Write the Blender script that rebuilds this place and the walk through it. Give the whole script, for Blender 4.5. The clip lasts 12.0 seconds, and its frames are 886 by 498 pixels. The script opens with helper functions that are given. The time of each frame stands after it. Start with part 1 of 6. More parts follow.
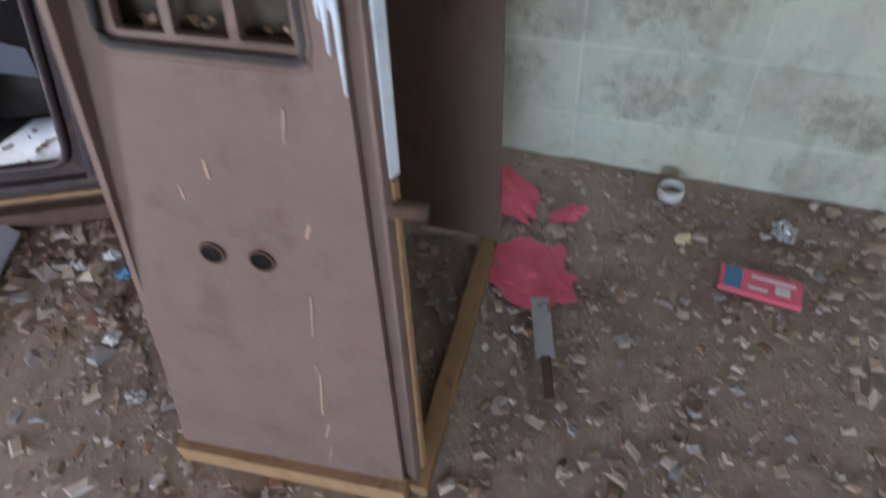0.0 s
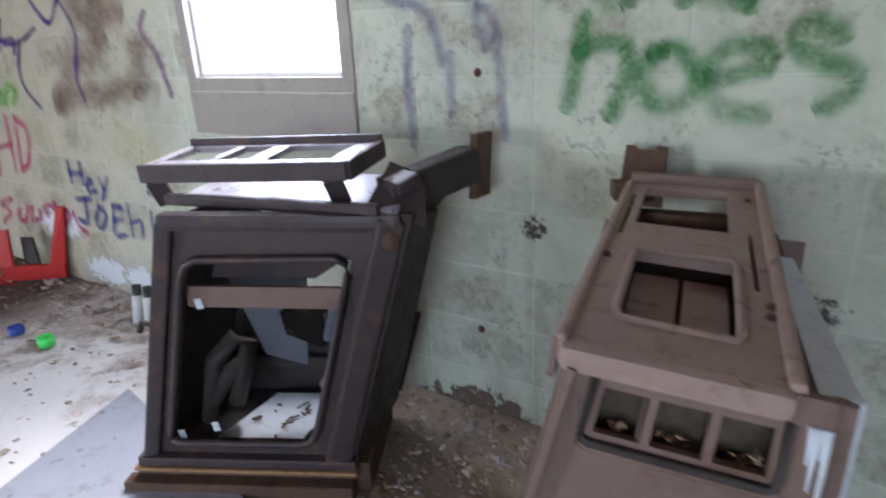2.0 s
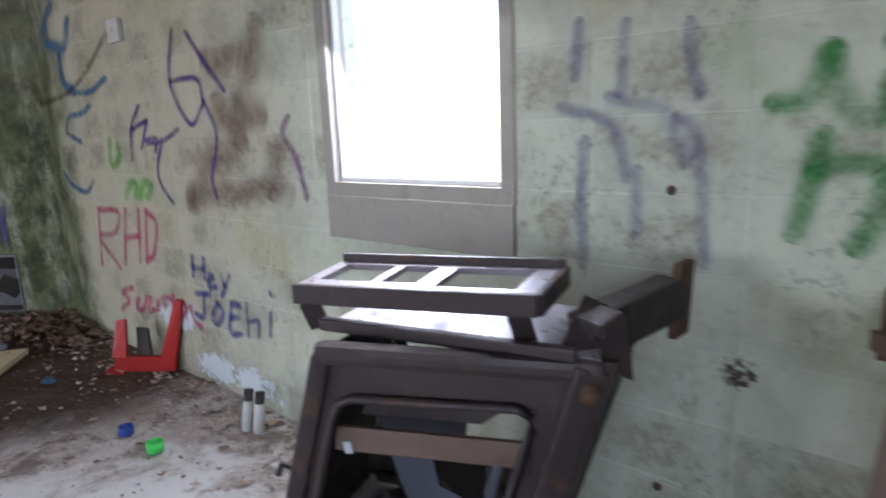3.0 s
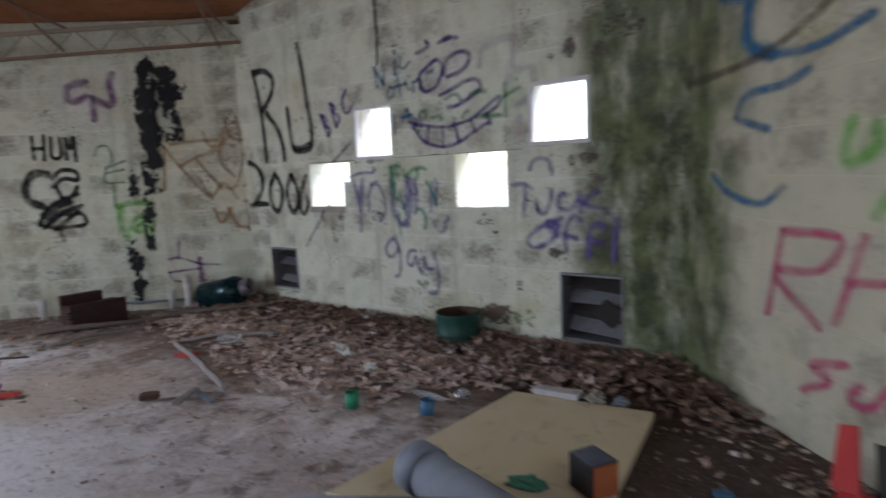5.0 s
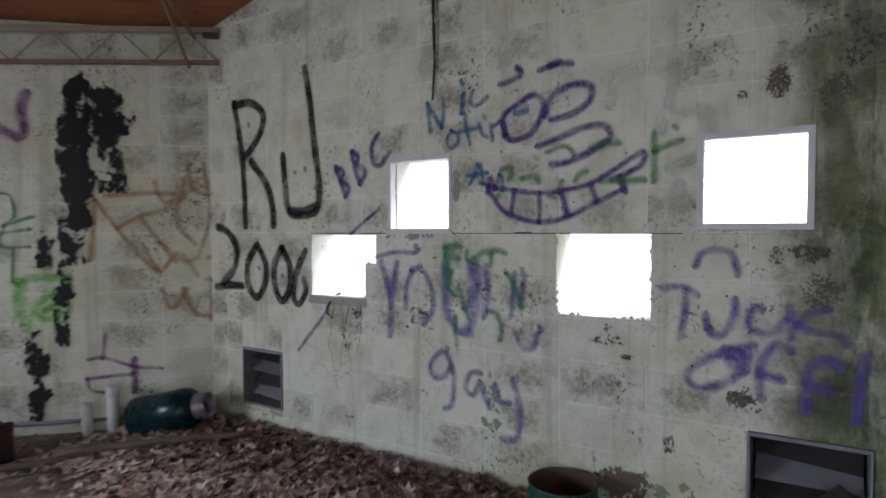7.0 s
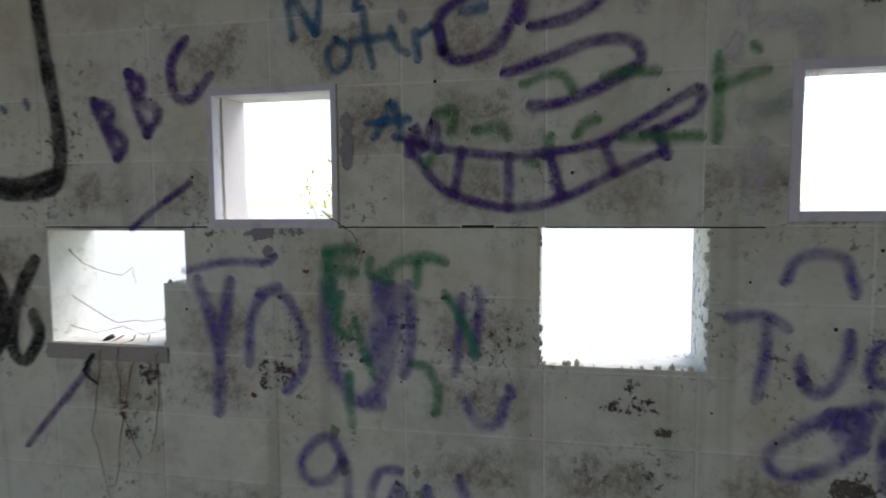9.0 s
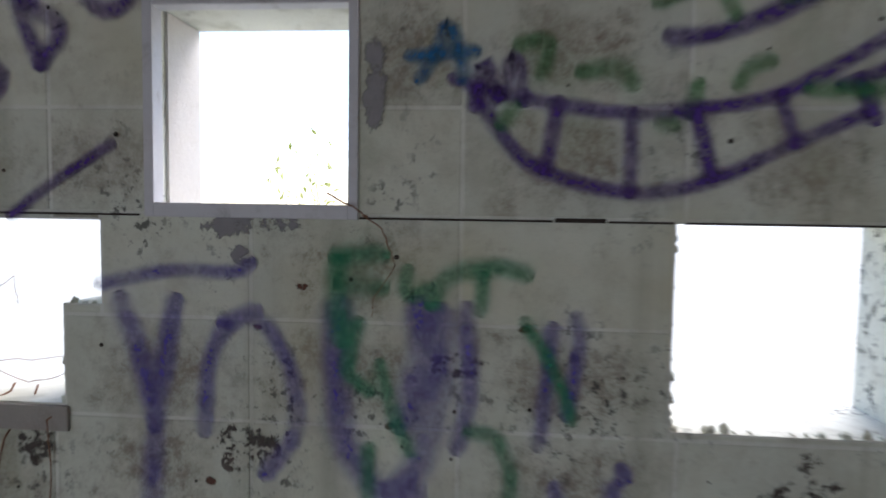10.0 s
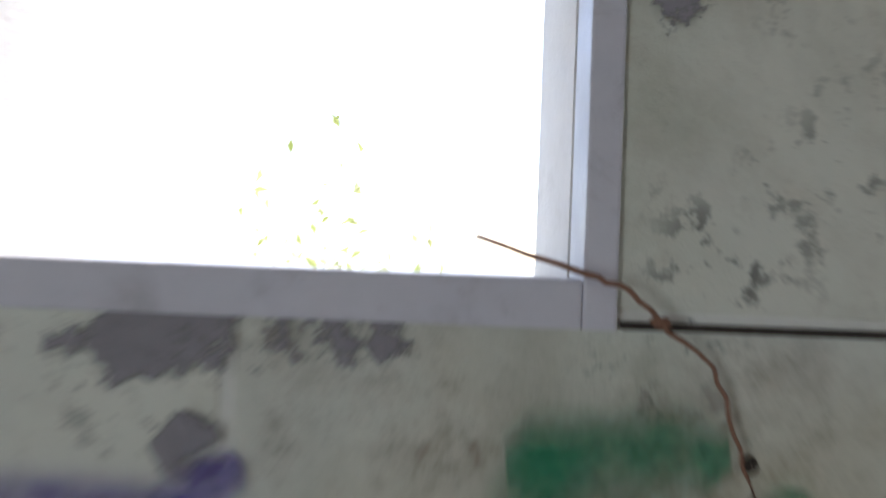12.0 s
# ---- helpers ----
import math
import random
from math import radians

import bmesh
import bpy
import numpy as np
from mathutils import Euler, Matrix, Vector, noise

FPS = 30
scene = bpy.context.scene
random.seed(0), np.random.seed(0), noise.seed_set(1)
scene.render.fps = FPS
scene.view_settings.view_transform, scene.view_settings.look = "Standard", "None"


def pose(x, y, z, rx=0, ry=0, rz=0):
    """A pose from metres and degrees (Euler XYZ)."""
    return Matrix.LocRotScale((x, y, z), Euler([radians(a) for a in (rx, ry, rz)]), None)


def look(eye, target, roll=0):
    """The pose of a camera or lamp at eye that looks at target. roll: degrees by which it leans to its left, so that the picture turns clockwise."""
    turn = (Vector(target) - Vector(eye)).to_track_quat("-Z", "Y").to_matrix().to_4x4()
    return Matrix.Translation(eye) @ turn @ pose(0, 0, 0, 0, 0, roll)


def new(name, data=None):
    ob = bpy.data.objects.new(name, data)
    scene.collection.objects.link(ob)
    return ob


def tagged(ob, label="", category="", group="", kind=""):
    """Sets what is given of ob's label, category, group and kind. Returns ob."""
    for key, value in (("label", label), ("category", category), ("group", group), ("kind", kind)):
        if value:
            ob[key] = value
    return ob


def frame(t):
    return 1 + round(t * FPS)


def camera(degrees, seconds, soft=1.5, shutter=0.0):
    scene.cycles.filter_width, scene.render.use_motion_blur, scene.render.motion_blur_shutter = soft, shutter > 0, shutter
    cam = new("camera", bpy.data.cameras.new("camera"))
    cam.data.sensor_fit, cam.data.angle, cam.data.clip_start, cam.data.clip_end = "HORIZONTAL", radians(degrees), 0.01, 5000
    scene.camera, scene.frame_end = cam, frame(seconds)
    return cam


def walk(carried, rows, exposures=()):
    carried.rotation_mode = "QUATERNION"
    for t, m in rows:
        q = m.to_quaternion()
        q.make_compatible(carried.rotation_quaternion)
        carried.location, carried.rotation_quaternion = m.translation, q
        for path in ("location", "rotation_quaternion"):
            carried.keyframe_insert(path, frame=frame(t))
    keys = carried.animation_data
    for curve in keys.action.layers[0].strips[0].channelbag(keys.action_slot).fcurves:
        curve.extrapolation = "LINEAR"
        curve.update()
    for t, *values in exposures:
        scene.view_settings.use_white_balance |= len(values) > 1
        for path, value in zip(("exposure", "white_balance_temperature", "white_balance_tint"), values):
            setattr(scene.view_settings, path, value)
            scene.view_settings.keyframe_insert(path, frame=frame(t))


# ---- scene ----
# Camera and its walk: seconds, eye, and the turn about x, y and z.
cam = camera(73.63, 12.0, soft=1.6, shutter=0.5)
PATH = [
    (0.0, 5.740, -4.919, 1.059, 44.37, 4.16, -22.13),
    (0.5, 5.657, -4.913, 1.151, 54.06, 3.78, -20.87),
    (1.0, 5.564, -4.882, 1.230, 62.26, 3.26, -19.57),
    (1.5, 5.473, -4.846, 1.248, 67.13, 2.63, -16.03),
    (2.0, 5.375, -4.824, 1.270, 70.03, 2.67, -11.21),
    (2.5, 5.305, -4.725, 1.325, 74.82, 2.35, -7.09),
    (2.7, 5.256, -4.655, 1.334, 77.02, 2.38, -5.87),
    (4.3, 4.163, -3.858, 1.299, 81.15, 1.41, 17.22),
    (4.5, 3.961, -3.711, 1.263, 81.79, 1.50, 23.54),
    (5.0, 3.540, -3.418, 1.250, 82.19, 2.76, 37.87),
    (5.5, 3.169, -3.139, 1.259, 82.76, 1.80, 42.60),
    (6.0, 2.760, -2.851, 1.310, 82.77, 1.85, 42.90),
    (6.5, 2.362, -2.773, 1.384, 85.91, 1.16, 39.18),
    (7.0, 2.015, -2.659, 1.372, 88.00, 0.24, 32.01),
    (7.2, 1.884, -2.562, 1.354, 88.41, 0.18, 30.10),
    (8.8, 1.064, -1.745, 1.360, 87.44, 0.06, 12.16),
    (9.0, 1.045, -1.633, 1.412, 85.63, 0.42, 11.38),
    (9.5, 0.824, -1.390, 1.384, 86.48, -0.50, 7.04),
    (10.0, 0.654, -1.089, 1.357, 86.58, -0.90, 4.64),
    (10.5, 0.468, -0.842, 1.332, 86.28, -1.29, 3.99),
    (11.0, 0.319, -0.702, 1.341, 84.95, -1.55, 3.23),
    (11.5, 0.281, -0.553, 1.341, 86.90, -1.93, 1.72),
    (12.0, 0.311, -0.320, 1.376, 91.30, -2.30, -0.39),
]
walk(cam, [(t, pose(x, y, z, rx, ry, rz)) for t, x, y, z, rx, ry, rz in PATH],
     exposures=[(t, e, 6250, 17) for t, e in ((0.0, 3.6), (1.0, 3.3), (1.5, 3.1), (2.5, 2.85), (4.5, 2.2), (5.5, 2.42), (7.0, 2.3), (9.0, 1.38), (10.0, 1.55), (11.0, 1.68), (12.0, 2.0))])

# World: a bright overcast sky and a weak, wide sun.
world = bpy.data.worlds.new("sky")
scene.world = world
world.use_nodes = True
wt = world.node_tree
sky = wt.nodes.new("ShaderNodeTexSky")
sky.sky_type, sky.sun_disc = "NISHITA", False
sky.sun_elevation, sky.sun_rotation = radians(50), radians(34)
sky.dust_density, sky.air_density = 1.2, 1.0
wt.links.new(sky.outputs[0], wt.nodes["Background"].inputs[0])
wt.nodes["Background"].inputs[1].default_value = 0.15
sun = new("sun", bpy.data.lights.new("sun", "SUN"))
sun.data.energy, sun.data.angle, sun.data.color = 1.5, radians(35), (1.0, 0.97, 0.92)
sun.matrix_world = look((6.0, 9.0, 12.9), (0, 0, 0))


def sky_panel(name, at, toward, w, h, power):
    """Sky light that falls in through an opening."""
    ob = new(name, bpy.data.lights.new(name, "AREA"))
    ob.data.shape, ob.data.size, ob.data.size_y, ob.data.energy = "RECTANGLE", w, h, power
    ob.data.color = (0.84, 0.92, 1.0)
    ob.matrix_world = look(at, toward)
    return ob


# South doorway is unseen; it and its panel are added to light the room
sky_panel("doorway_sky_light", (3.25, -7.98, 1.25), (3.25, -7.0, -0.15), 2.2, 2.2, 10)
sky_panel("side_doorway_sky_light", (-3.62, -5.0, 1.2), (-2.62, -4.8, -0.1), 1.5, 1.9, 52)

sky_panel("window_sky_light", (5.19, -2.42, 1.6), (4.55, -3.08, 0.85), 0.76, 0.86, 4.5)

# ---------------------------------------------------------------- materials


class Nodes:
    """A small node builder for one material."""

    def __init__(self, name, rough=0.8, metal=0.0):
        self.mat = bpy.data.materials.new(name)
        self.mat.use_nodes = True
        self.t = self.mat.node_tree
        self.b = self.t.nodes["Principled BSDF"]
        self.b.inputs["Roughness"].default_value = rough
        self.b.inputs["Metallic"].default_value = metal
        self.b.inputs["Specular IOR Level"].default_value = 0.3
        self.pos = self.t.nodes.new("ShaderNodeNewGeometry").outputs["Position"]
        self.rnd = self.t.nodes.new("ShaderNodeObjectInfo").outputs["Random"]

    def link(self, a, b):
        self.t.links.new(a, b)

    def put(self, sock, v):
        if hasattr(v, "is_linked"):
            self.link(v, sock)
        elif isinstance(v, (tuple, list)) and len(v) == 3 and sock.type == "RGBA":
            sock.default_value = (*v, 1)
        else:
            sock.default_value = v

    def noise(self, scale, detail=6, rough=0.6, vec=None, dist=0.0, stretch=None):
        n = self.t.nodes.new("ShaderNodeTexNoise")
        n.inputs["Scale"].default_value, n.inputs["Detail"].default_value = scale, detail
        n.inputs["Roughness"].default_value, n.inputs["Distortion"].default_value = rough, dist
        v = vec or self.pos
        if stretch:
            v = self.vmath("MULTIPLY", v, stretch)
        self.link(v, n.inputs["Vector"])
        return n.outputs["Fac"]

    def vmath(self, op, a, b):
        n = self.t.nodes.new("ShaderNodeVectorMath")
        n.operation = op
        self.put(n.inputs[0], a)
        self.put(n.inputs[1], b)
        return n.outputs[0] if op != "DOT_PRODUCT" else n.outputs["Value"]

    def math(self, op, a, b=0.0, clamp=False):
        n = self.t.nodes.new("ShaderNodeMath")
        n.operation, n.use_clamp = op, clamp
        self.put(n.inputs[0], a)
        self.put(n.inputs[1], b)
        return n.outputs[0]

    def step(self, v, lo, hi, a=0.0, b=1.0):
        n = self.t.nodes.new("ShaderNodeMapRange")
        n.interpolation_type = "SMOOTHSTEP"
        self.put(n.inputs["Value"], v)
        for k, x in zip(("From Min", "From Max", "To Min", "To Max"), (lo, hi, a, b)):
            n.inputs[k].default_value = x
        return n.outputs["Result"]

    def mix(self, f, a, b, kind="MIX"):
        n = self.t.nodes.new("ShaderNodeMix")
        n.data_type, n.blend_type = "RGBA", kind
        self.put(n.inputs["Factor"], f)
        self.put(n.inputs["A"], a)
        self.put(n.inputs["B"], b)
        return n.outputs["Result"]

    def xyz(self, v=None):
        n = self.t.nodes.new("ShaderNodeSeparateXYZ")
        self.link(v or self.pos, n.inputs[0])
        return n.outputs

    def bump(self, h, strength=0.4, dist=0.01):
        n = self.t.nodes.new("ShaderNodeBump")
        n.inputs["Strength"].default_value, n.inputs["Distance"].default_value = strength, dist
        self.link(h, n.inputs["Height"])
        self.link(n.outputs[0], self.b.inputs["Normal"])

    def out(self, colour, rough=None):
        self.put(self.b.inputs["Base Color"], colour)
        if rough is not None:
            self.put(self.b.inputs["Roughness"], rough)
        return self.mat


def wall_paint(name, tint, warm, stain, dim_cream=None, moss=0.96, specks=0.85):
    """Old limewash over concrete block: worn patches, mould, rust runs, moss by the damp corner."""
    m = Nodes(name, 0.85)
    c = m.mix(m.noise(1.1, 4), tint, warm)
    c = m.mix(m.math("MULTIPLY", m.rnd, 0.4), c, tuple(v * 0.8 for v in tint))
    if dim_cream:
        # a warmer cream tint by the corner, darkened for the weaker light there
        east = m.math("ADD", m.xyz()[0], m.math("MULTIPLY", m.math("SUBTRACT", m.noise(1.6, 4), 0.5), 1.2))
        c = m.mix(m.step(east, 3.9, 5.1, 1, 0), c, dim_cream)
    # worn, dirty patches, more on some blocks than on others
    blot = m.math("ADD", m.noise(5.5, 8, 0.7), m.math("MULTIPLY", m.rnd, 0.16))
    c = m.mix(m.step(blot, 0.64, 0.80, 0, 0.5), c, stain)
    # faces of some blocks worn bare in the middle
    tc = m.t.nodes.new("ShaderNodeTexCoord").outputs["Object"]
    lx, ly, lz = m.xyz(tc)
    wob = m.math("MULTIPLY", m.math("SUBTRACT", m.noise(7, 8, 0.78), 0.5), 0.62)
    inner = m.math("MULTIPLY", m.step(m.math("ADD", m.math("ABSOLUTE", lx), wob), 0.15, 0.03), m.step(m.math("ADD", m.math("ABSOLUTE", lz), m.math("MULTIPLY", wob, 0.6)), 0.095, 0.02))
    pick = m.step(m.rnd, 0.30, 0.7)
    c = m.mix(m.math("MULTIPLY", m.math("MULTIPLY", inner, pick), m.step(m.noise(34, 7, 0.78), 0.38, 0.62, 0.3, 0.9)), c, stain)
    c = m.mix(m.step(m.noise(2.3, 6, 0.65, dist=0.6), 0.56, 0.75, 0, 0.5), c, tuple(0.62 * v for v in warm))
    c = m.mix(m.step(m.noise(3.6, 9, 0.74, dist=0.3), 0.44, 0.66, 0, 0.5), c, tuple(0.60 * v for v in warm))
    c = m.mix(m.step(m.noise(16, 8, 0.75), 0.54, 0.68, 0, 0.4), c, (0.27, 0.25, 0.19))
    # soft ochre damp and faint algae tints
    c = m.mix(m.step(m.noise(2.1, 3, 0.55), 0.52, 0.78, 0, 0.55), c, (0.40, 0.36, 0.20))
    c = m.mix(m.step(m.noise(1.7, 4, 0.6, dist=0.3), 0.58, 0.8, 0, 0.45), c, (0.20, 0.27, 0.13))
    # mould specks in clusters
    speck = m.math("MULTIPLY", m.step(m.noise(38, 4, 0.7), 0.53, 0.62), m.step(m.noise(2.6, 4), 0.50, 0.64))
    c = m.mix(m.math("MULTIPLY", speck, specks), c, (0.05, 0.05, 0.045))
    # vertical runs
    run = m.step(m.noise(9, 3, 0.5, stretch=(1, 1, 0.06)), 0.56, 0.72, 0, 0.42)
    c = m.mix(run, c, (0.30, 0.30, 0.22))
    # moss round the damp corner
    x, y, z = m.xyz()
    d = m.vmath("DISTANCE", m.vmath("MULTIPLY", m.pos, (1, 1, 0)), (2.46, -0.04, 0.0))
    d = d.node.outputs["Value"]
    d = m.math("ADD", d, m.math("MULTIPLY", m.math("SUBTRACT", m.noise(3.2, 5), 0.5), 0.6))
    green = m.math("MULTIPLY", m.step(d, 0.30, 0.66, 1, 0), m.step(m.noise(7, 6, 0.7, stretch=(1, 1, 0.35)), 0.28, 0.55, 0.35, 1.0))
    green = m.math("MULTIPLY", green, m.step(z, 0.9, 2.6, 1.0, 0.85))
    c = m.mix(m.math("MULTIPLY", green, moss), c, m.mix(m.step(m.noise(5, 7, 0.72), 0.35, 0.65), (0.018, 0.03, 0.012), (0.105, 0.13, 0.05)))
    m.bump(m.math("ADD", m.noise(60, 6, 0.7), m.math("MULTIPLY", m.noise(9, 5), 1.5)), 0.35, 0.006)
    return m.out(c, m.step(m.noise(12), 0.3, 0.7, 0.75, 0.95))


def plain(name, a, b, scale=6, rough=0.6, metal=0.0, dirt=(0.09, 0.07, 0.05), amount=0.5, bump=0.15, fine=80):
    """A surface of two mixed tones with blotches of dirt or rust and fine grain."""
    m = Nodes(name, rough, metal)
    c = m.mix(m.noise(scale, 5), a, b)
    c = m.mix(m.step(m.noise(scale * 2.3, 8, 0.7, dist=0.4), 0.52, 0.72, 0, amount), c, dirt)
    c = m.mix(m.math("MULTIPLY", m.noise(fine, 3), 0.25), c, tuple(v * 0.55 for v in a))
    m.bump(m.noise(fine, 5, 0.7), bump, 0.004)
    return m.out(c, m.step(m.noise(scale * 3), 0.3, 0.7, max(0.05, rough - 0.15), min(1, rough + 0.15)))


PALE = wall_paint("pale_block_paint", (0.61, 0.655, 0.58), (0.60, 0.575, 0.44), (0.20, 0.165, 0.125))
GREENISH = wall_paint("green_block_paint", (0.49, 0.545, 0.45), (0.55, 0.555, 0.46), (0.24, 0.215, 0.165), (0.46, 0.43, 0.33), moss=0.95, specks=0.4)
MORTAR = wall_paint("painted_mortar", (0.70, 0.73, 0.67), (0.66, 0.64, 0.54), (0.18, 0.16, 0.12), moss=0.98)
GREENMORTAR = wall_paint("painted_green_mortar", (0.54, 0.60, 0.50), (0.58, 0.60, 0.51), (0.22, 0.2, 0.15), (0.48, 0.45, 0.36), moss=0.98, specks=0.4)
STEEL = plain("dark_painted_steel", (0.043, 0.034, 0.040), (0.072, 0.053, 0.052), 5, 0.5, 0.2, (0.13, 0.072, 0.046), 0.8, 0.3)
GREYSTEEL = plain("blue_grey_steel", (0.10, 0.112, 0.15), (0.16, 0.165, 0.20), 6, 0.45, 0.4, (0.10, 0.07, 0.06), 0.5)
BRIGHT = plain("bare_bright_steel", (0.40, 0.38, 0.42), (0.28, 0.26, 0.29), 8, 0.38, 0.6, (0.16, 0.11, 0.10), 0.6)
BROWN = plain("brown_painted_steel", (0.142, 0.092, 0.076), (0.19, 0.13, 0.108), 4, 0.55, 0.05, (0.10, 0.056, 0.036), 0.8, 0.35)
TAN = plain("tan_flaking_rust", (0.32, 0.20, 0.10), (0.22, 0.12, 0.06), 14, 0.85, 0, (0.08, 0.045, 0.03), 0.7, 0.4)
FLATBLACK = plain("flat_black", (0.008, 0.007, 0.007), (0.012, 0.01, 0.009), 9, 0.95)
FLATBLACK.node_tree.nodes["Principled BSDF"].inputs["Specular IOR Level"].default_value = 0.05
RUST = plain("rusty_steel", (0.07, 0.041, 0.029), (0.13, 0.078, 0.052), 9, 0.85, 0.1, (0.05, 0.03, 0.025), 0.6, 0.4)
DARK = plain("dark_dirty_steel_and_shade", (0.03, 0.026, 0.026), (0.055, 0.045, 0.04), 8, 0.7, 0.1, (0.07, 0.05, 0.035), 0.5)
WHITEPAINT = plain("flaking_white_paint", (0.62, 0.66, 0.70), (0.5, 0.55, 0.6), 9, 0.6, 0, (0.2, 0.2, 0.2), 0.6)
FRAMEPAINT = plain("grey_white_window_paint", (0.62, 0.62, 0.64), (0.5, 0.5, 0.52), 7, 0.55, 0, (0.25, 0.24, 0.23), 0.5)
CEMENT = plain("bare_cement", (0.30, 0.28, 0.26), (0.38, 0.35, 0.31), 7, 0.92, 0, (0.2, 0.17, 0.13), 0.5, 0.4)
DAYLITCEMENT = plain("pale_daylit_cement", (0.62, 0.59, 0.55), (0.54, 0.51, 0.47), 7, 0.92, 0, (0.4, 0.36, 0.3), 0.4, 0.4)
DECK = plain("red_brown_roof_boards", (0.20, 0.072, 0.03), (0.27, 0.11, 0.05), 3, 0.85, 0, (0.09, 0.04, 0.03), 0.6)
JOISTRUST = plain("brown_primed_steel", (0.19, 0.115, 0.08), (0.26, 0.17, 0.12), 8, 0.8, 0, (0.10, 0.06, 0.04), 0.6)
JOISTPAINT = plain("chalky_joist_paint", (0.34, 0.31, 0.25), (0.28, 0.21, 0.15), 6, 0.8, 0, (0.2, 0.11, 0.07), 0.6)


def floor_material():
    m = Nodes("dirty_concrete_floor", 0.9)
    x, y, z = m.xyz()

    def near(px, py, r0, r1, wob, scale, a, b):
        """A ragged spot round a place."""
        e = m.vmath("DISTANCE", m.pos, (px, py, 0.0)).node.outputs["Value"]
        e = m.math("ADD", e, m.math("MULTIPLY", m.math("SUBTRACT", m.noise(scale, 8, 0.7, dist=0.4), 0.5), wob))
        return m.step(e, r0, r1, a, b)

    c = m.mix(m.noise(0.9, 6, 0.6), (0.40, 0.34, 0.31), (0.54, 0.485, 0.455))
    c = m.mix(m.step(m.noise(1.6, 9, 0.72, dist=0.5), 0.45, 0.60, 0, 0.9), c, (0.72, 0.69, 0.68))
    c = m.mix(m.step(m.noise(9, 9, 0.8, dist=0.6), 0.50, 0.60, 0, 0.6), c, (0.66, 0.64, 0.63))
    c = m.mix(m.step(m.noise(5, 9, 0.78, dist=0.3), 0.50, 0.61, 0, 0.85), c, (0.16, 0.115, 0.095))
    # a smooth tan crust, and lime powder by the west side
    c = m.mix(near(-0.5, -2.15, 0.35, 0.75, 1.0, 2.2, 0.85, 0), c, (0.50, 0.43, 0.34))
    c = m.mix(near(-1.9, -2.35, 0.35, 0.75, 0.9, 3.0, 0.9, 0), c, (0.74, 0.74, 0.76))
    c = m.mix(near(0.5, -3.0, 0.55, 1.1, 1.6, 3.5, 0.8, 0), c, (0.70, 0.69, 0.70))
    # damp brown soil that has gathered under the leaves and in the north corners
    damp = m.math("ADD", m.math("MULTIPLY", y, 0.62), m.math("MULTIPLY", m.noise(1.5, 8, 0.7, dist=0.6), 1.9))
    damp = m.math("SUBTRACT", damp, m.math("MULTIPLY", x, 0.10))
    c = m.mix(m.step(damp, -0.14, 0.34, 0, 0.9), c, m.mix(m.noise(11, 8, 0.75), (0.07, 0.048, 0.038), (0.28, 0.20, 0.155)))
    c = m.mix(near(2.95, -0.95, 0.75, 1.25, 0.7, 3.0, 0.95, 0), c, m.mix(m.noise(13, 7, 0.75), (0.028, 0.018, 0.014), (0.10, 0.062, 0.045)))
    c = m.mix(m.step(m.noise(45, 5, 0.7), 0.5, 0.7, 0, 0.4), c, (0.36, 0.32, 0.28))
    c = m.mix(m.step(m.noise(19, 8, 0.8), 0.52, 0.62, 0, 0.45), c, (0.13, 0.09, 0.07))
    # trodden earth round the machines
    c = m.mix(near(5.9, -3.7, 1.1, 2.0, 1.6, 1.7, 0.9, 0), c, m.mix(m.noise(14, 7, 0.75), (0.10, 0.066, 0.044), (0.42, 0.33, 0.25)))
    # a pale chalky patch beside the machines
    c = m.mix(near(4.0, -2.95, 0.55, 0.95, 2.2, 4, 0.9, 0), c, (0.76, 0.75, 0.74))
    m.bump(m.math("ADD", m.noise(40, 8, 0.75), m.math("MULTIPLY", m.noise(7, 6), 2.0)), 0.6, 0.012)
    return m.out(c, m.step(m.noise(3), 0.35, 0.65, 0.6, 0.95))


FLOOR = floor_material()

# ---------------------------------------------------------------- mesh helpers


def link_mesh(name, bm, mat, parent=None, label="", smooth=False):
    me = bpy.data.meshes.new(name)
    bm.to_mesh(me)
    bm.free()
    if mat:
        me.materials.append(mat)
    if smooth:
        for p in me.polygons:
            p.use_smooth = True
    ob = new(name, me)
    if parent:
        ob.parent = parent
    return tagged(ob, label)


def part(name, bm, mat, parent, label="", smooth=False):
    return link_mesh(name, bm, mat, parent, label, smooth)


def thing(name, label, category, m=None, group="", kind=""):
    ob = new(name)
    ob.empty_display_size = 0.05
    if m is not None:
        ob.matrix_world = m
    return tagged(ob, label, category, group, kind)


def box(bm, lo, hi, bev=0.0, m=None):
    """Adds a box between two corners, bevelled, and turned by m."""
    lo, hi = Vector(lo), Vector(hi)
    vs = bmesh.ops.create_cube(bm, size=1.0)["verts"]
    for v in vs:
        v.co = Vector([lo[i] + (v.co[i] + 0.5) * (hi[i] - lo[i]) for i in range(3)])
    if bev:
        es = list({e for v in vs for e in v.link_edges})
        vs = list({v for f in bmesh.ops.bevel(bm, geom=es, offset=bev, segments=2, affect="EDGES", profile=0.6)["faces"] for v in f.verts} | {v for v in vs if v.is_valid})
    if m is not None:
        bmesh.ops.transform(bm, matrix=m, verts=[v for v in vs if v.is_valid])
    return bm


def one_box(lo, hi, bev=0.004, m=None):
    return box(bmesh.new(), lo, hi, bev, m)


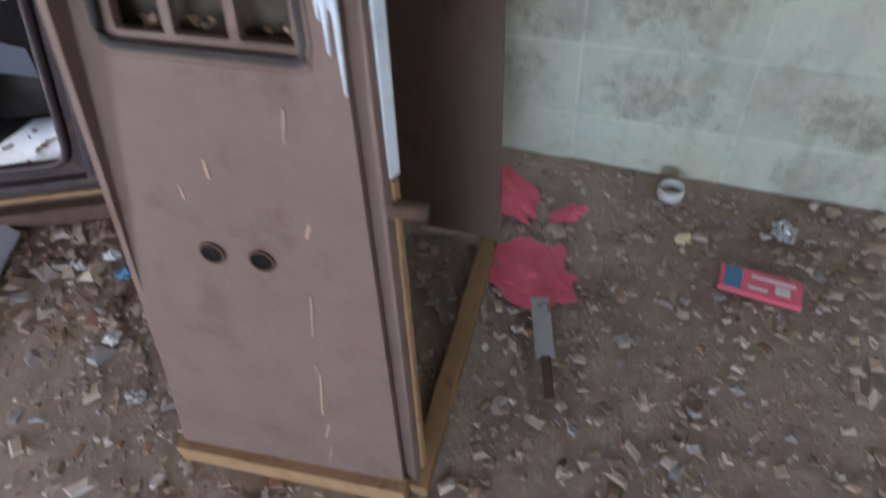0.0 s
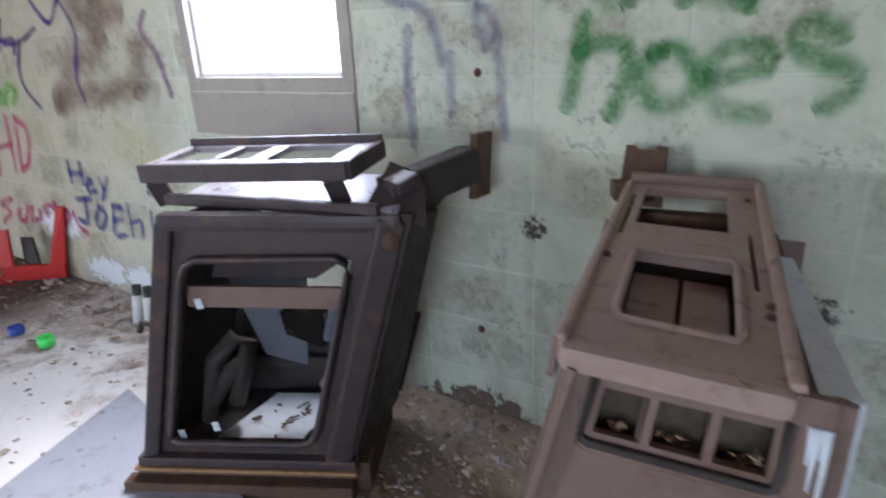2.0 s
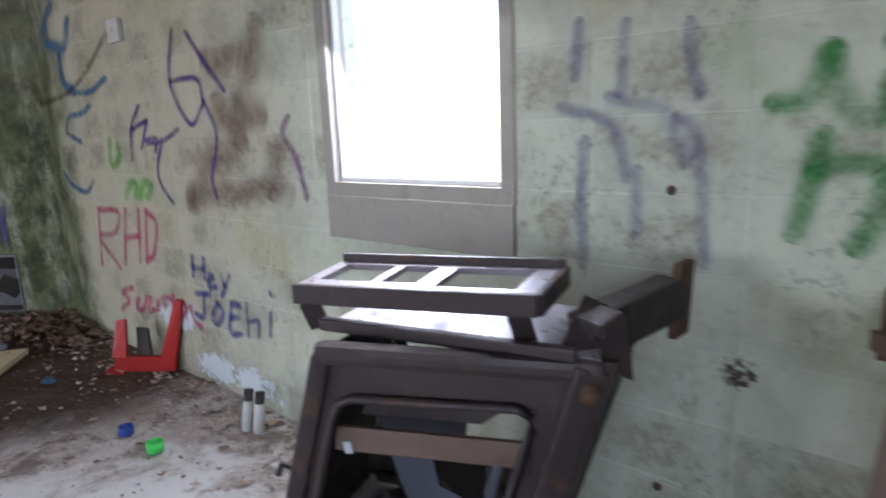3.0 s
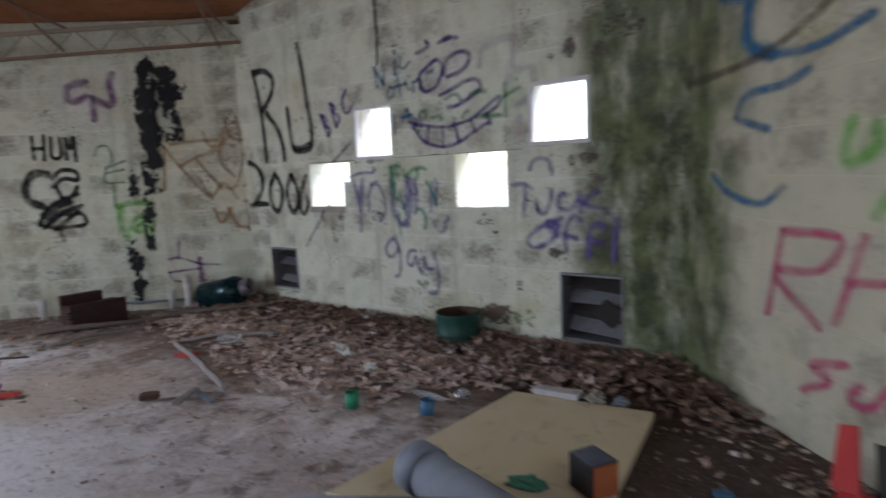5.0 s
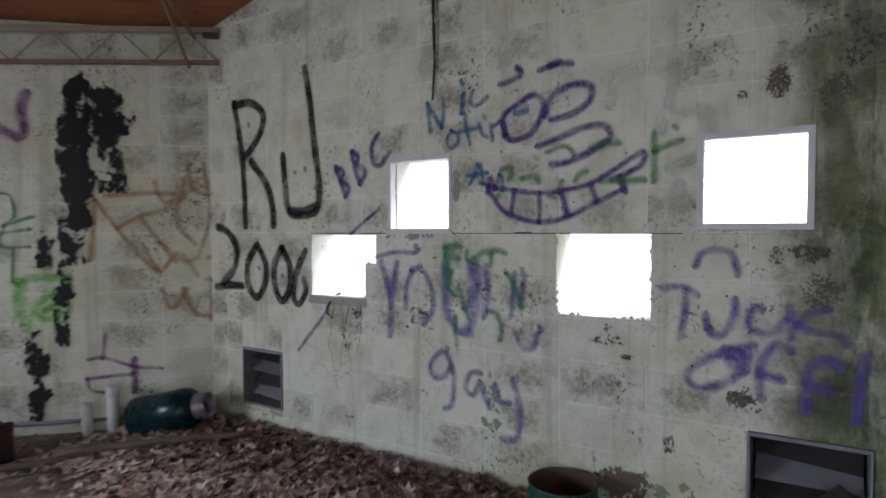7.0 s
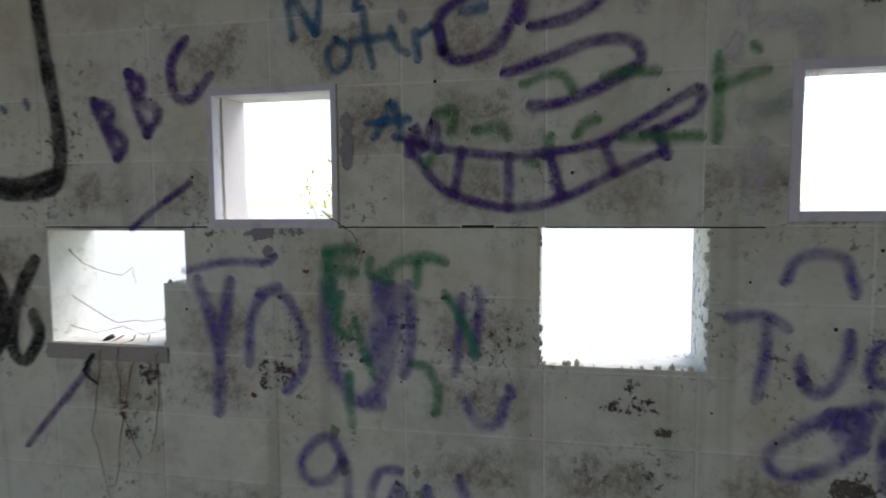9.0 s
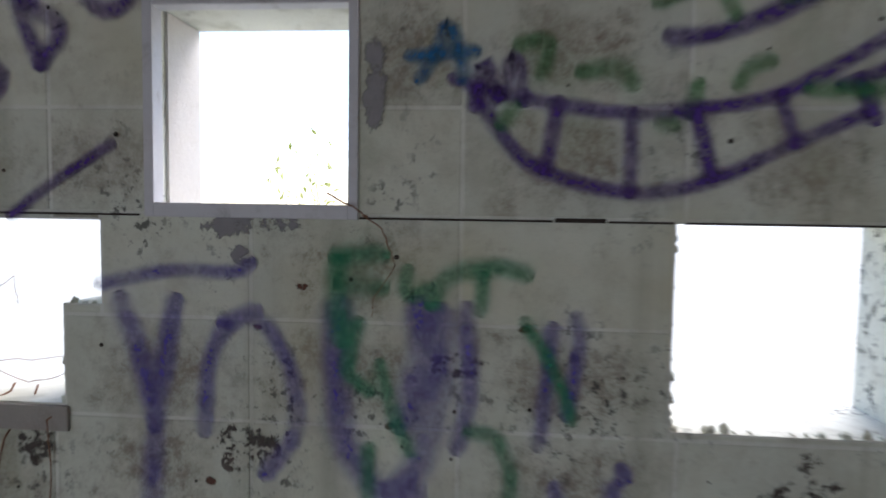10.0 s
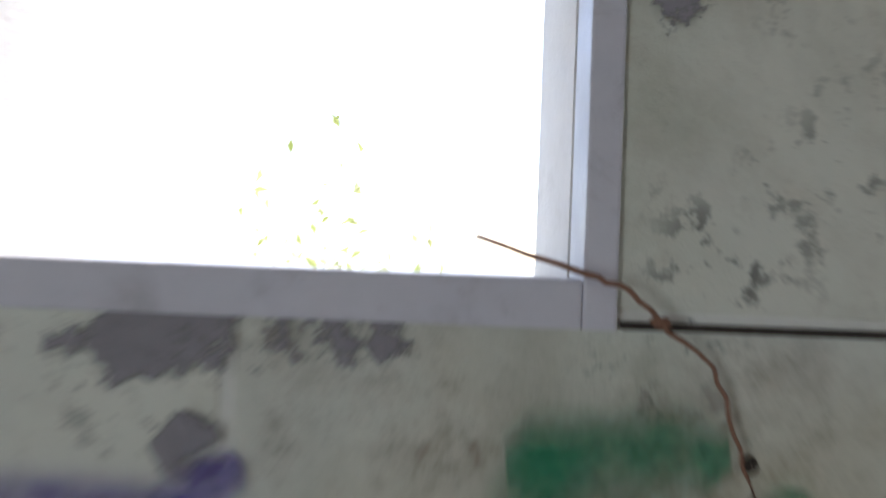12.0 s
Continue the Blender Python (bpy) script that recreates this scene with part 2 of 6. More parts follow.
def tube(bm, a, b, r, r2=None, seg=14, cap=True):
    """Adds a rod from a to b."""
    a, b = Vector(a), Vector(b)
    d = b - a
    m = Matrix.Translation((a + b) / 2) @ d.to_track_quat("Z", "Y").to_matrix().to_4x4()
    bmesh.ops.create_cone(bm, cap_ends=cap, segments=seg, radius1=r, radius2=r if r2 is None else r2, depth=d.length, matrix=m)
    return bm


def pipe(bm, pts, r, seg=8, taper=0.0):
    """Adds a bent rod along points."""
    pts = [Vector(p) for p in pts]
    rings = []
    n = len(pts)
    for i, p in enumerate(pts):
        d = (pts[min(i + 1, n - 1)] - pts[max(i - 1, 0)]).normalized()
        q = d.to_track_quat("Z", "Y")
        rr = r * (1 - taper * i / max(1, n - 1))
        rings.append([bm.verts.new(p + q @ Vector((rr * math.cos(2 * math.pi * k / seg), rr * math.sin(2 * math.pi * k / seg), 0))) for k in range(seg)])
    for u, v in zip(rings, rings[1:]):
        for k in range(seg):
            bm.faces.new((u[k], u[(k + 1) % seg], v[(k + 1) % seg], v[k]))
    bm.faces.new(rings[0][::-1])
    bm.faces.new(rings[-1])
    return bm


def lathe(bm, profile, seg=24, m=None):
    """Adds a turned shape from (radius, height) pairs."""
    rings = []
    for r, z in profile:
        rings.append([bm.verts.new((r * math.cos(2 * math.pi * k / seg), r * math.sin(2 * math.pi * k / seg), z)) for k in range(seg)])
    for u, v in zip(rings, rings[1:]):
        for k in range(seg):
            bm.faces.new((u[k], u[(k + 1) % seg], v[(k + 1) % seg], v[k]))
    if m is not None:
        bmesh.ops.transform(bm, matrix=m, verts=[v for ring in rings for v in ring])
    return bm


def plate_with_holes(x0, x1, y0, y1, holes, t, m=None):
    """A sheet in x and y, t thick in z, with rectangular holes (x0, x1, y0, y1) cut through."""
    xs = sorted({x0, x1, *[h[0] for h in holes], *[h[1] for h in holes]})
    ys = sorted({y0, y1, *[h[2] for h in holes], *[h[3] for h in holes]})
    bm = bmesh.new()
    grid = {}

    def vert(i, j):
        if (i, j) not in grid:
            grid[i, j] = bm.verts.new((xs[i], ys[j], 0))
        return grid[i, j]

    for i in range(len(xs) - 1):
        for j in range(len(ys) - 1):
            cx, cy = (xs[i] + xs[i + 1]) / 2, (ys[j] + ys[j + 1]) / 2
            if not any(h[0] < cx < h[1] and h[2] < cy < h[3] for h in holes):
                bm.faces.new((vert(i, j), vert(i + 1, j), vert(i + 1, j + 1), vert(i, j + 1)))
    ext = bmesh.ops.extrude_face_region(bm, geom=list(bm.faces))
    bmesh.ops.translate(bm, vec=(0, 0, t), verts=[g for g in ext["geom"] if isinstance(g, bmesh.types.BMVert)])
    bmesh.ops.recalc_face_normals(bm, faces=list(bm.faces))
    if m is not None:
        bmesh.ops.transform(bm, matrix=m, verts=list(bm.verts))
    return bm


def bar(a, b, w, h, bev=0.003, up=(0, 0, 1)):
    """A square bar from a to b, w wide and h high."""
    a, b = Vector(a), Vector(b)
    x = (b - a).normalized()
    y = Vector(up).cross(x).normalized()
    z = x.cross(y)
    m = Matrix((x, y, z)).transposed().to_4x4()
    return one_box((0, -w / 2, -h / 2), ((b - a).length, w / 2, h / 2), bev, Matrix.Translation(a) @ m)


# ---------------------------------------------------------------- the plan
class Wall:
    """A wall's inner face: a start, a way along it, and the way into the room."""

    def __init__(self, x, y, angle, length):
        a = radians(angle)
        self.o, self.d = Vector((x, y, 0)), Vector((math.cos(a), math.sin(a), 0))
        self.n = Vector((self.d.y, -self.d.x, 0))
        self.length = length

    def at(self, s, z, off=0.0):
        return self.o + self.d * s + self.n * off + Vector((0, 0, z))

    def m(self, s=0.0, z=0.0, off=0.0):
        """Local x along the wall, y out of the room, z up."""
        r = Matrix((self.d, -self.n, (0, 0, 1))).transposed().to_4x4()
        return Matrix.Translation(self.at(s, z, off)) @ r


LOW, TOP, THICK = -0.05, 3.15, 0.2
WB = Wall(0.0, 0.0, 0, 2.579)
WA = Wall(2.579, 0.0, -43.56, 7.2)
C_LEN = 2.42
WC = Wall(-1.57 - C_LEN * math.cos(radians(44)), -C_LEN * math.sin(radians(44)), 44, C_LEN)
A_END = WA.at(7.2, 0)
Y_BACK = -7.7
WD = Wall(WC.o.x, Y_BACK, 90, WC.o.y - Y_BACK)
WE = Wall(A_END.x, A_END.y, 270, A_END.y - Y_BACK)
WF = Wall(A_END.x, Y_BACK, 180, A_END.x - WC.o.x)

# openings: along from, to, height from, to
HOLES_B = [(-0.60, -0.10, 1.17, 1.335), (-0.60, -0.18, 0.97, 1.17), (0.0, 0.4, 1.35, 1.75), (0.985, 1.42, 0.965, 1.345), (1.605, 2.015, 1.365, 1.755),
           (-1.25, -0.87, 0.19, 0.58), (1.80, 2.22, 0.10, 0.55)]
HOLES_A = [(3.12, 4.0, 1.10, 2.1)]
HOLES_D = [(1.9, 3.5, 0.02, 2.1)]
HOLES_F = [(3.4, 5.7, 0.02, 2.4)]


def cut(rect, holes):
    """What is left of a rectangle once the holes are taken away, as rectangles."""
    rects = [rect]
    for h in holes:
        left = []
        for a, b, c, d in rects:
            if h[1] <= a or h[0] >= b or h[3] <= c or h[2] >= d:
                left.append((a, b, c, d))
                continue
            if h[0] > a:
                left.append((a, h[0], c, d))
            if h[1] < b:
                left.append((h[1], b, c, d))
            lo, hi = max(a, h[0]), min(b, h[1])
            if h[2] > c:
                left.append((lo, hi, c, h[2]))
            if h[3] < d:
                left.append((lo, hi, h[3], d))
        rects = left
    return [r for r in rects if r[1] - r[0] > 0.012 and r[3] - r[2] > 0.012]


def wall_body(name, wall, s0, s1, holes, label):
    """The core of a wall, behind the faces of its blocks."""
    bm = plate_with_holes(s0, s1, LOW, TOP, holes, THICK - 0.001, wall.m(0, 0, -0.001) @ pose(0, THICK - 0.001, 0, 90, 0, 0))
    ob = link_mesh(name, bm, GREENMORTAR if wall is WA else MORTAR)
    return tagged(ob, label, "wall", kind="structure")


wall_b = wall_body("wall_north", WB, -1.57 - 0.08, 2.579 + 0.08, HOLES_B, "pale limewashed concrete block wall with graffiti and openings")
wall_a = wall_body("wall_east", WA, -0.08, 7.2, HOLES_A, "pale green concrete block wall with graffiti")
wall_c = wall_body("wall_northwest", WC, -0.1, C_LEN + 0.08, [], "pale limewashed concrete block wall with black paint")
wall_d = wall_body("wall_west", WD, -0.2, WD.length + 0.1, HOLES_D, "stained concrete block wall with a doorway")
wall_e = wall_body("wall_southeast", WE, 0.0, WE.length, [], "plain concrete block wall")
wall_f = wall_body("wall_south", WF, -0.2, WF.length + 0.2, HOLES_F, "plain concrete block wall with an added wide doorway")


def floor_sheet():
    bm = bmesh.new()
    bmesh.ops.create_grid(bm, x_segments=130, y_segments=100, size=0.5)
    for v in bm.verts:
        v.co.x, v.co.y = 2.2 + v.co.x * 12.4, -3.6 + v.co.y * 8.8
        k = noise.noise(Vector((v.co.x * 1.7, v.co.y * 1.7, 0))) * 0.012 + noise.noise(Vector((v.co.x * 7, v.co.y * 7, 3))) * 0.006
        v.co.z = k
    for w in (WA, WB, WC, WD, WE, WF):
        bmesh.ops.bisect_plane(bm, geom=list(bm.verts) + list(bm.edges) + list(bm.faces), plane_co=w.at(0, 0, -0.15), plane_no=-w.n, clear_outer=True)
    return tagged(link_mesh("floor", bm, FLOOR, smooth=True), "dirty worn concrete floor with litter", "floor", kind="structure")


floor = floor_sheet()

# ground outside, one sheet to the horizon
GROUND = plain("leaf_strewn_ground", (0.55, 0.52, 0.44), (0.48, 0.48, 0.38), 2, 0.95, 0, (0.42, 0.38, 0.30), 0.6, 0.5, 30)


def ground_sheet():
    bm = bmesh.new()
    bmesh.ops.create_grid(bm, x_segments=40, y_segments=40, size=600)
    for v in bm.verts:
        v.co.z = -0.12
    return tagged(link_mesh("ground", bm, GROUND), "leaf-strewn ground round the building", "ground", kind="structure")


ground_sheet()

# roof boards: a sloped strip rising from the northwest wall, then the high flat deck
EAVE, RISE, RUN = 2.74, 0.36, 1.1


def roof():
    bm = bmesh.new()
    m = Matrix.Translation(WC.at(0, 0, 0)) @ Matrix((WC.d, WC.n, (0, 0, 1))).transposed().to_4x4()
    slope = m @ Matrix.Translation((0, 0, EAVE)) @ pose(0, 0, 0, math.degrees(math.atan(RISE)), 0, 0)
    for i in range(9):
        box(bm, (-3.0, i * 0.13 + 0.002, 0), (6.0, i * 0.13 + 0.127, 0.03 + random.uniform(0, 0.006)), 0, slope)
    for w in (WB, WD):
        bmesh.ops.bisect_plane(bm, geom=list(bm.verts) + list(bm.edges) + list(bm.faces), plane_co=w.at(0, 0, 0.003), plane_no=-w.n, clear_outer=True)
    deck = bmesh.new()
    for i in range(0, 70):
        lift = random.uniform(0, 0.006)
        box(deck, (-8.2, RUN - 0.03 + i * 0.145, TOP + 0.004 + lift), (8.2, RUN - 0.03 + i * 0.145 + 0.142, TOP + 0.034 + lift), 0, m)
    box(deck, (-8.2, -0.2, TOP + 0.05), (8.2, RUN + 0.1, TOP + 0.08), 0, m)
    # keep the deck within a short eave
    for w in (WA, WB, WC, WD, WE, WF):
        bmesh.ops.bisect_plane(deck, geom=list(deck.verts) + list(deck.edges) + list(deck.faces), plane_co=w.at(0, 0, -0.17), plane_no=-w.n, clear_outer=True)
    me = bpy.data.meshes.new("deck")
    deck.to_mesh(me)
    deck.free()
    bm.from_mesh(me)
    bpy.data.meshes.remove(me)
    return tagged(link_mesh("ceiling", bm, DECK), "red-brown roof boards above the steel joists", "ceiling", kind="structure")


ceiling = roof()


def joist(off, s0, s1, z0, z1, h=0.225):
    """An open-web joist parallel to the northwest wall, at a distance from it; its bottom runs from z0 to z1."""
    o = WC.at(0, 0, off)
    r = Matrix((WC.d, WC.n, (0, 0, 1))).transposed().to_4x4()
    th = thing("roof_joist", "rusty open-web steel joist with chalky paint", "joist", Matrix.Translation(o) @ r, "roof joists")

    def q(s, y, z):
        return Vector((s, y, z0 + (z1 - z0) * (s - s0) / (s1 - s0) + z))

    for y in (-0.012, 0.014):
        part("bottom_chord", bar(q(s0, y, 0.012), q(s1, y, 0.012), 0.016, 0.026, 0.002), JOISTRUST, th)
        part("top_chord", bar(q(s0, y, h), q(s1, y, h), 0.016, 0.036, 0.002), JOISTPAINT, th)
    n = int((s1 - s0) / 0.36)
    for i in range(n):
        a, c = s0 + (s1 - s0) * i / n, s0 + (s1 - s0) * (i + 1) / n
        b = (a + c) / 2
        part("web_rod", tube(tube(bmesh.new(), q(a, 0, 0.014), q(b, 0, h), 0.007, seg=8), q(b, 0, h), q(c, 0, 0.014), 0.007, seg=8), JOISTPAINT, th)
    part("bearing_shoe", one_box((s1 - 0.10, -0.03, z1 + h - 0.05), (s1, 0.03, z1 + h - 0.02), 0.003), RUST, th)
    return th


joist(0.10, 0.0, C_LEN + 0.09, 2.375, 2.495)
joist(0.86, -0.75, C_LEN + 0.86, 2.76, 2.82)


def bridging(s, ds):
    th = thing("bridging_rod", "thin rusty steel bridging rod between joists", "rod", group="bridging rods")
    for a, b in ((WC.at(s, 2.46, 0.11), WC.at(s + ds, 3.03, 0.85)), (WC.at(s + 0.04, 2.66, 0.11), WC.at(s + ds + 0.04, 2.82, 0.85))):
        part("rod", pipe(bmesh.new(), [a, (a + b) / 2, b], 0.012, 6), JOISTRUST, th)


for s, ds in ((0.95, -0.30), (2.32, -0.12)):
    bridging(s, ds)

# ---------------------------------------------------------------- windows and vents


def window(name, wall, hole, bar, depth, label, mat=None, low=None):
    """A bare metal frame set in an opening, with no glass left in it."""
    a, b, c, d = hole
    th = thing(name, label, "window", wall.m(0, 0, 0), kind="structure")
    e = -0.007 if low else -0.004
    mat = mat or FRAMEPAINT
    y0, y1 = -0.006, depth
    part("window_frame", one_box((a + e, y0, c + e), (a + bar, y1, d - e), 0.002), mat, th)
    part("window_frame", one_box((b - bar, y0, c + e), (b - e, y1, d - e), 0.002), mat, th)
    part("window_frame", one_box((a + bar, y0, c + e), (b - bar, y1 - 0.002, c + (low or bar)), 0.002), mat, th)
    part("window_frame", one_box((a + bar, y0, d - bar), (b - bar, y1 - 0.002, d - e), 0.002), mat, th)
    return th


w2 = window("window_2", WB, HOLES_B[2], 0.012, 0.03, "small square window with a grey-white painted frame and no glass", low=0.020)
# Linings kept pale: the daylight on the reveals is in their colour
part("reveal_lining", one_box((0.0005, 0.062, 1.352), (0.006, 0.192, 1.748), 0), DAYLITCEMENT, w2, "cement side of the opening, daylight put into its pale tone")
part("reveal_lining", one_box((0.394, 0.062, 1.352), (0.3995, 0.192, 1.748), 0), DAYLITCEMENT, w2, "cement side of the opening, daylight put into its pale tone")
w4 = window("window_4", WB, HOLES_B[4], 0.022, 0.03, "square window with a thin painted frame and no glass")
w5 = window("window_5", WA, HOLES_A[0], 0.05, 0.09, "tall window with a weathered wooden frame and no glass", CEMENT)
part("inner_frame", one_box((3.175, 0.02, 1.155), (3.19, 0.05, 2.05), 0.002), FRAMEPAINT, w5, "white painted inner strip")
part("inner_frame", one_box((3.19, 0.02, 1.152), (3.945, 0.05, 1.168), 0.002), FRAMEPAINT, w5, "white painted inner strip")
part("window_sill", one_box((3.12, -0.012, 0.93), (4.0, 0.05, 1.098), 0.004), CEMENT, w5, "bare cement patch under the frame")


VENTSTEEL = plain("dull_grey_vent_steel", (0.17, 0.17, 0.19), (0.26, 0.26, 0.28), 8, 0.6, 0.2, (0.07, 0.055, 0.045), 0.6)


def louvre_vent(name, hole, n, label):
    a, b, c, d = hole
    th = thing(name, label, "vent", WB.m(0, 0, 0), kind="structure")
    e = 0.003
    for lo, hi in (((a + e, -0.008, c + e), (a + 0.012, 0.16, d - e)), ((b - 0.014, -0.008, c + e), (b - e, 0.16, d - e)),
                   ((a + 0.012, -0.006, d - 0.02), (b - 0.014, 0.16, d - e)), ((a + 0.012, -0.004, c + e), (b - 0.014, 0.16, c + 0.02))):
        part("frame", one_box(lo, hi, 0.002), VENTSTEEL, th)
    h = (d - c - 0.07) / n
    for i in range(n):
        z = c + 0.045 + i * h
        m = pose((a + b) / 2, 0.10, z + h / 2, 38 + random.uniform(-16, 14), random.uniform(-5, 5), 0)
        part("slat", one_box((-(b - a) / 2 + 0.026, -h * 0.62, -0.002), ((b - a) / 2 - 0.026, h * 0.62, 0.002), 0, m), DARK if i % 2 else VENTSTEEL, th)
    # Added dark sheet shuts out daylight and darkens the vent behind its slats
    part("back_screen", one_box((a + 0.004, 0.165, c + 0.004), (b - 0.004, 0.172, d - 0.004), 0), DARK, th)
    return th


v1 = louvre_vent("vent_1", HOLES_B[5], 4, "small grey metal louvre vent with bent slats")
v2 = louvre_vent("vent_2", HOLES_B[6], 4, "grey metal louvre vent with bent broken slats")
# a torn flap hanging out of the larger vent
part("torn_flap", one_box((-0.08, -0.004, -0.07), (0.08, 0.004, 0.07), 0.001, pose(2.12, 0.02, 0.30, 20, 40, 25)), DARK, v2, "torn dark metal flap")

# ---------------------------------------------------------------- the two old machines


def skin(corners, t, holes=()):
    """A sheet between four corners (low left, low right, top right, top left), t thick, with holes in shares of its sides."""
    a, b, c, d = [Vector(p) for p in corners]
    nrm = (b - a).cross(d - a).normalized()
    bm = plate_with_holes(0, 1, 0, 1, list(holes), 1.0)
    for v in bm.verts:
        x, y, z = v.co
        v.co = (a * (1 - x) + b * x) * (1 - y) + (d * (1 - x) + c * x) * y - nrm * t * (1 - z)
    bmesh.ops.recalc_face_normals(bm, faces=list(bm.faces))
    return bm


def on_a(s, off, z):
    return WA.at(s, z, off)


PALETAN = plain("pale_scratched_paint", (0.46, 0.32, 0.23), (0.36, 0.24, 0.17), 30, 0.8)


# Hood brown with some dust, made paler to hold the light from above
LITDUSTBROWN = plain("top_lit_dusty_brown", (0.27, 0.185, 0.155), (0.36, 0.265, 0.225), 9, 0.7, 0, (0.12, 0.066, 0.042), 0.85, 0.5)
# Slot back: near black mottled with brown, darker than the cabinet round it
SLOTDARK = plain("dark_mottled_slot_steel", (0.035, 0.028, 0.024), (0.12, 0.09, 0.06), 16, 0.85, 0, (0.03, 0.022, 0.02), 0.7)


def brown_cabinet():
    th = thing("steel_cabinet", "narrow brown painted steel cabinet with a long hood, rusty", "cabinet", Matrix.Translation(on_a(5.18, 1.07, 0)))
    inv = th.matrix_world.inverted()

    def p(s, off, z):
        return inv @ on_a(s, off, z)

    fl, fr, tr, tl = p(4.969, 1.105, 0.05), p(5.392, 1.04, 0.05), p(5.40, 0.955, 0.912), p(5.145, 1.0, 0.935)
    panel = part("front_panel", skin((fl, fr, tr, tl), 0.014, [(0.12, 0.87, 0.867, 0.965)]), BROWN, th)
    u, w = (tr - tl).normalized(), (tl - fl).normalized()
    n = u.cross(w).normalized()
    # recessed tray behind the slot, with two dividers
    c = [tl + (tr - tl) * x + (fl - tl) * y for x, y in ((0.08, 0.155), (0.92, 0.155), (0.92, 0.02), (0.08, 0.02))]
    part("slot_back", skin([q - n * 0.05 for q in c], 0.006), SLOTDARK, th, "near-black back of the slot, mottled brown")
    part("slot_floor", skin((c[0] - n * 0.014, c[1] - n * 0.014, c[1] - n * 0.055, c[0] - n * 0.055), 0.004), RUST, th)

    def f(x, y, d=0.0):
        """A place on the front panel, in shares of its width and height, d deep."""
        return (fl * (1 - x) + fr * x) * (1 - y) + (tl * (1 - x) + tr * x) * y - n * d

    bezel = part("slot_bezel", skin([f(x, y, 0.006) for x, y in ((0.125, 0.869), (0.865, 0.869), (0.865, 0.965), (0.125, 0.965))], 0.012,
                                    [(0.07, 0.32, 0.12, 0.82), (0.37, 0.64, 0.12, 0.82), (0.69, 0.95, 0.12, 0.82)]), BROWN, th, "brown bezel with three bays")
    for x in (0.345, 0.612):
        part("divider", skin((f(x, 0.872, 0.01), f(x + 0.012, 0.872, 0.01), f(x + 0.012, 0.95, 0.05), f(x, 0.95, 0.05)), 0.006), BROWN, bezel)
    # Dark raised bead paints the shade of the groove round the slot
    rim = [(0.13, 0.962), (0.125, 0.885), (0.14, 0.870), (0.17, 0.866), (0.5, 0.866), (0.83, 0.866), (0.86, 0.870), (0.872, 0.888), (0.868, 0.962)]
    part("slot_groove", pipe(bmesh.new(), [f(x, y, 0.001) for x, y in rim], 0.0055, 8), DARK, panel, "dark rounded bead painting the groove shade round the slot", True)
    rim = [(0.12, 0.962), (0.112, 0.882), (0.13, 0.864), (0.17, 0.859), (0.5, 0.859), (0.83, 0.859), (0.872, 0.864), (0.884, 0.885), (0.88, 0.962)]
    part("slot_lip", pipe(bmesh.new(), [f(x, y, 0.003) for x, y in rim], 0.006, 8), BROWN, panel, "", True)
    rc = random.Random(40)
    for k in range(34):
        x, y = rc.choice((0.20, 0.45, 0.72)) + rc.uniform(-0.03, 0.09), 0.872 + rc.random() * 0.02
        part("dirt_crumb", bar(f(x, y, 0.02 + rc.random() * 0.02), f(x + 0.02, y + rc.uniform(-0.004, 0.006), 0.02 + rc.random() * 0.02), rc.uniform(0.002, 0.005), rc.uniform(0.001, 0.003), 0), rc.choice((PALETAN, TAN, RUST, RUST)), bezel)
    # two bolt holes, each a black disc that paints the shade inside
    for x, y in ((0.363, 0.568), (0.565, 0.566)):
        q = (fl * (1 - x) + fr * x) * (1 - y) + (tl * (1 - x) + tr * x) * y
        r = n.to_track_quat("Z", "Y").to_matrix().to_4x4()
        part("bolt_hole", lathe(bmesh.new(), [(0.001, 0.0012), (0.012, 0.0012), (0.0145, 0.0025), (0.016, 0.0005)], 18, Matrix.Translation(q) @ r), FLATBLACK, panel, "black disc painting the shade in the bolt hole", True)
        part("hole_rim", lathe(bmesh.new(), [(0.0140, 0.0005), (0.0145, 0.0030), (0.0175, 0.0024), (0.0175, 0.0003)], 18, Matrix.Translation(q) @ r), RUST, panel, "worn rusty rim", True)
    rnd = random.Random(4)
    for x, y, ln in ((0.715, 0.415, 0.08), (0.705, 0.33, 0.012), (0.695, 0.20, 0.11), (0.69, 0.12, 0.04), (0.685, 0.03, 0.05), (0.74, 0.765, 0.04), (0.30, 0.66, 0.02), (0.42, 0.70, 0.025), (0.76, 0.62, 0.02)):
        q0 = (fl * (1 - x) + fr * x) * (1 - y) + (tl * (1 - x) + tr * x) * y
        q1 = q0 + w * ln + u * rnd.uniform(-0.006, 0.006)
        part("scratch", bar(q0 + n * 0.0005, q1 + n * 0.0005, rnd.uniform(0.0015, 0.0035), 0.0012, 0, u.cross(w)), PALETAN, panel, "tan scratch in the paint")
    for x, ln in ((0.935, 0.05), (0.955, 0.085), (0.975, 0.04), (0.992, 0.13)):
        part("paint_drip", pipe(bmesh.new(), [f(x, 0.965, -0.001), f(x + 0.003, 0.965 - ln * 0.5, -0.001), f(x + 0.002, 0.965 - ln, -0.001)], 0.0045, 6, 0.6), WHITEPAINT, panel, "white paint drip", True)
    # bottom rails and the long angle that runs back over the floor
    part("bottom_rail", bar(p(4.96, 1.11, 0.028), p(5.40, 1.045, 0.028), 0.03, 0.05), TAN, th, "rust-orange bottom rail")
    part("side_rail", bar(p(5.41, 1.035, 0.02), p(5.34, 0.41, 0.02), 0.04, 0.03), TAN, th, "tan rusty angle along the floor")
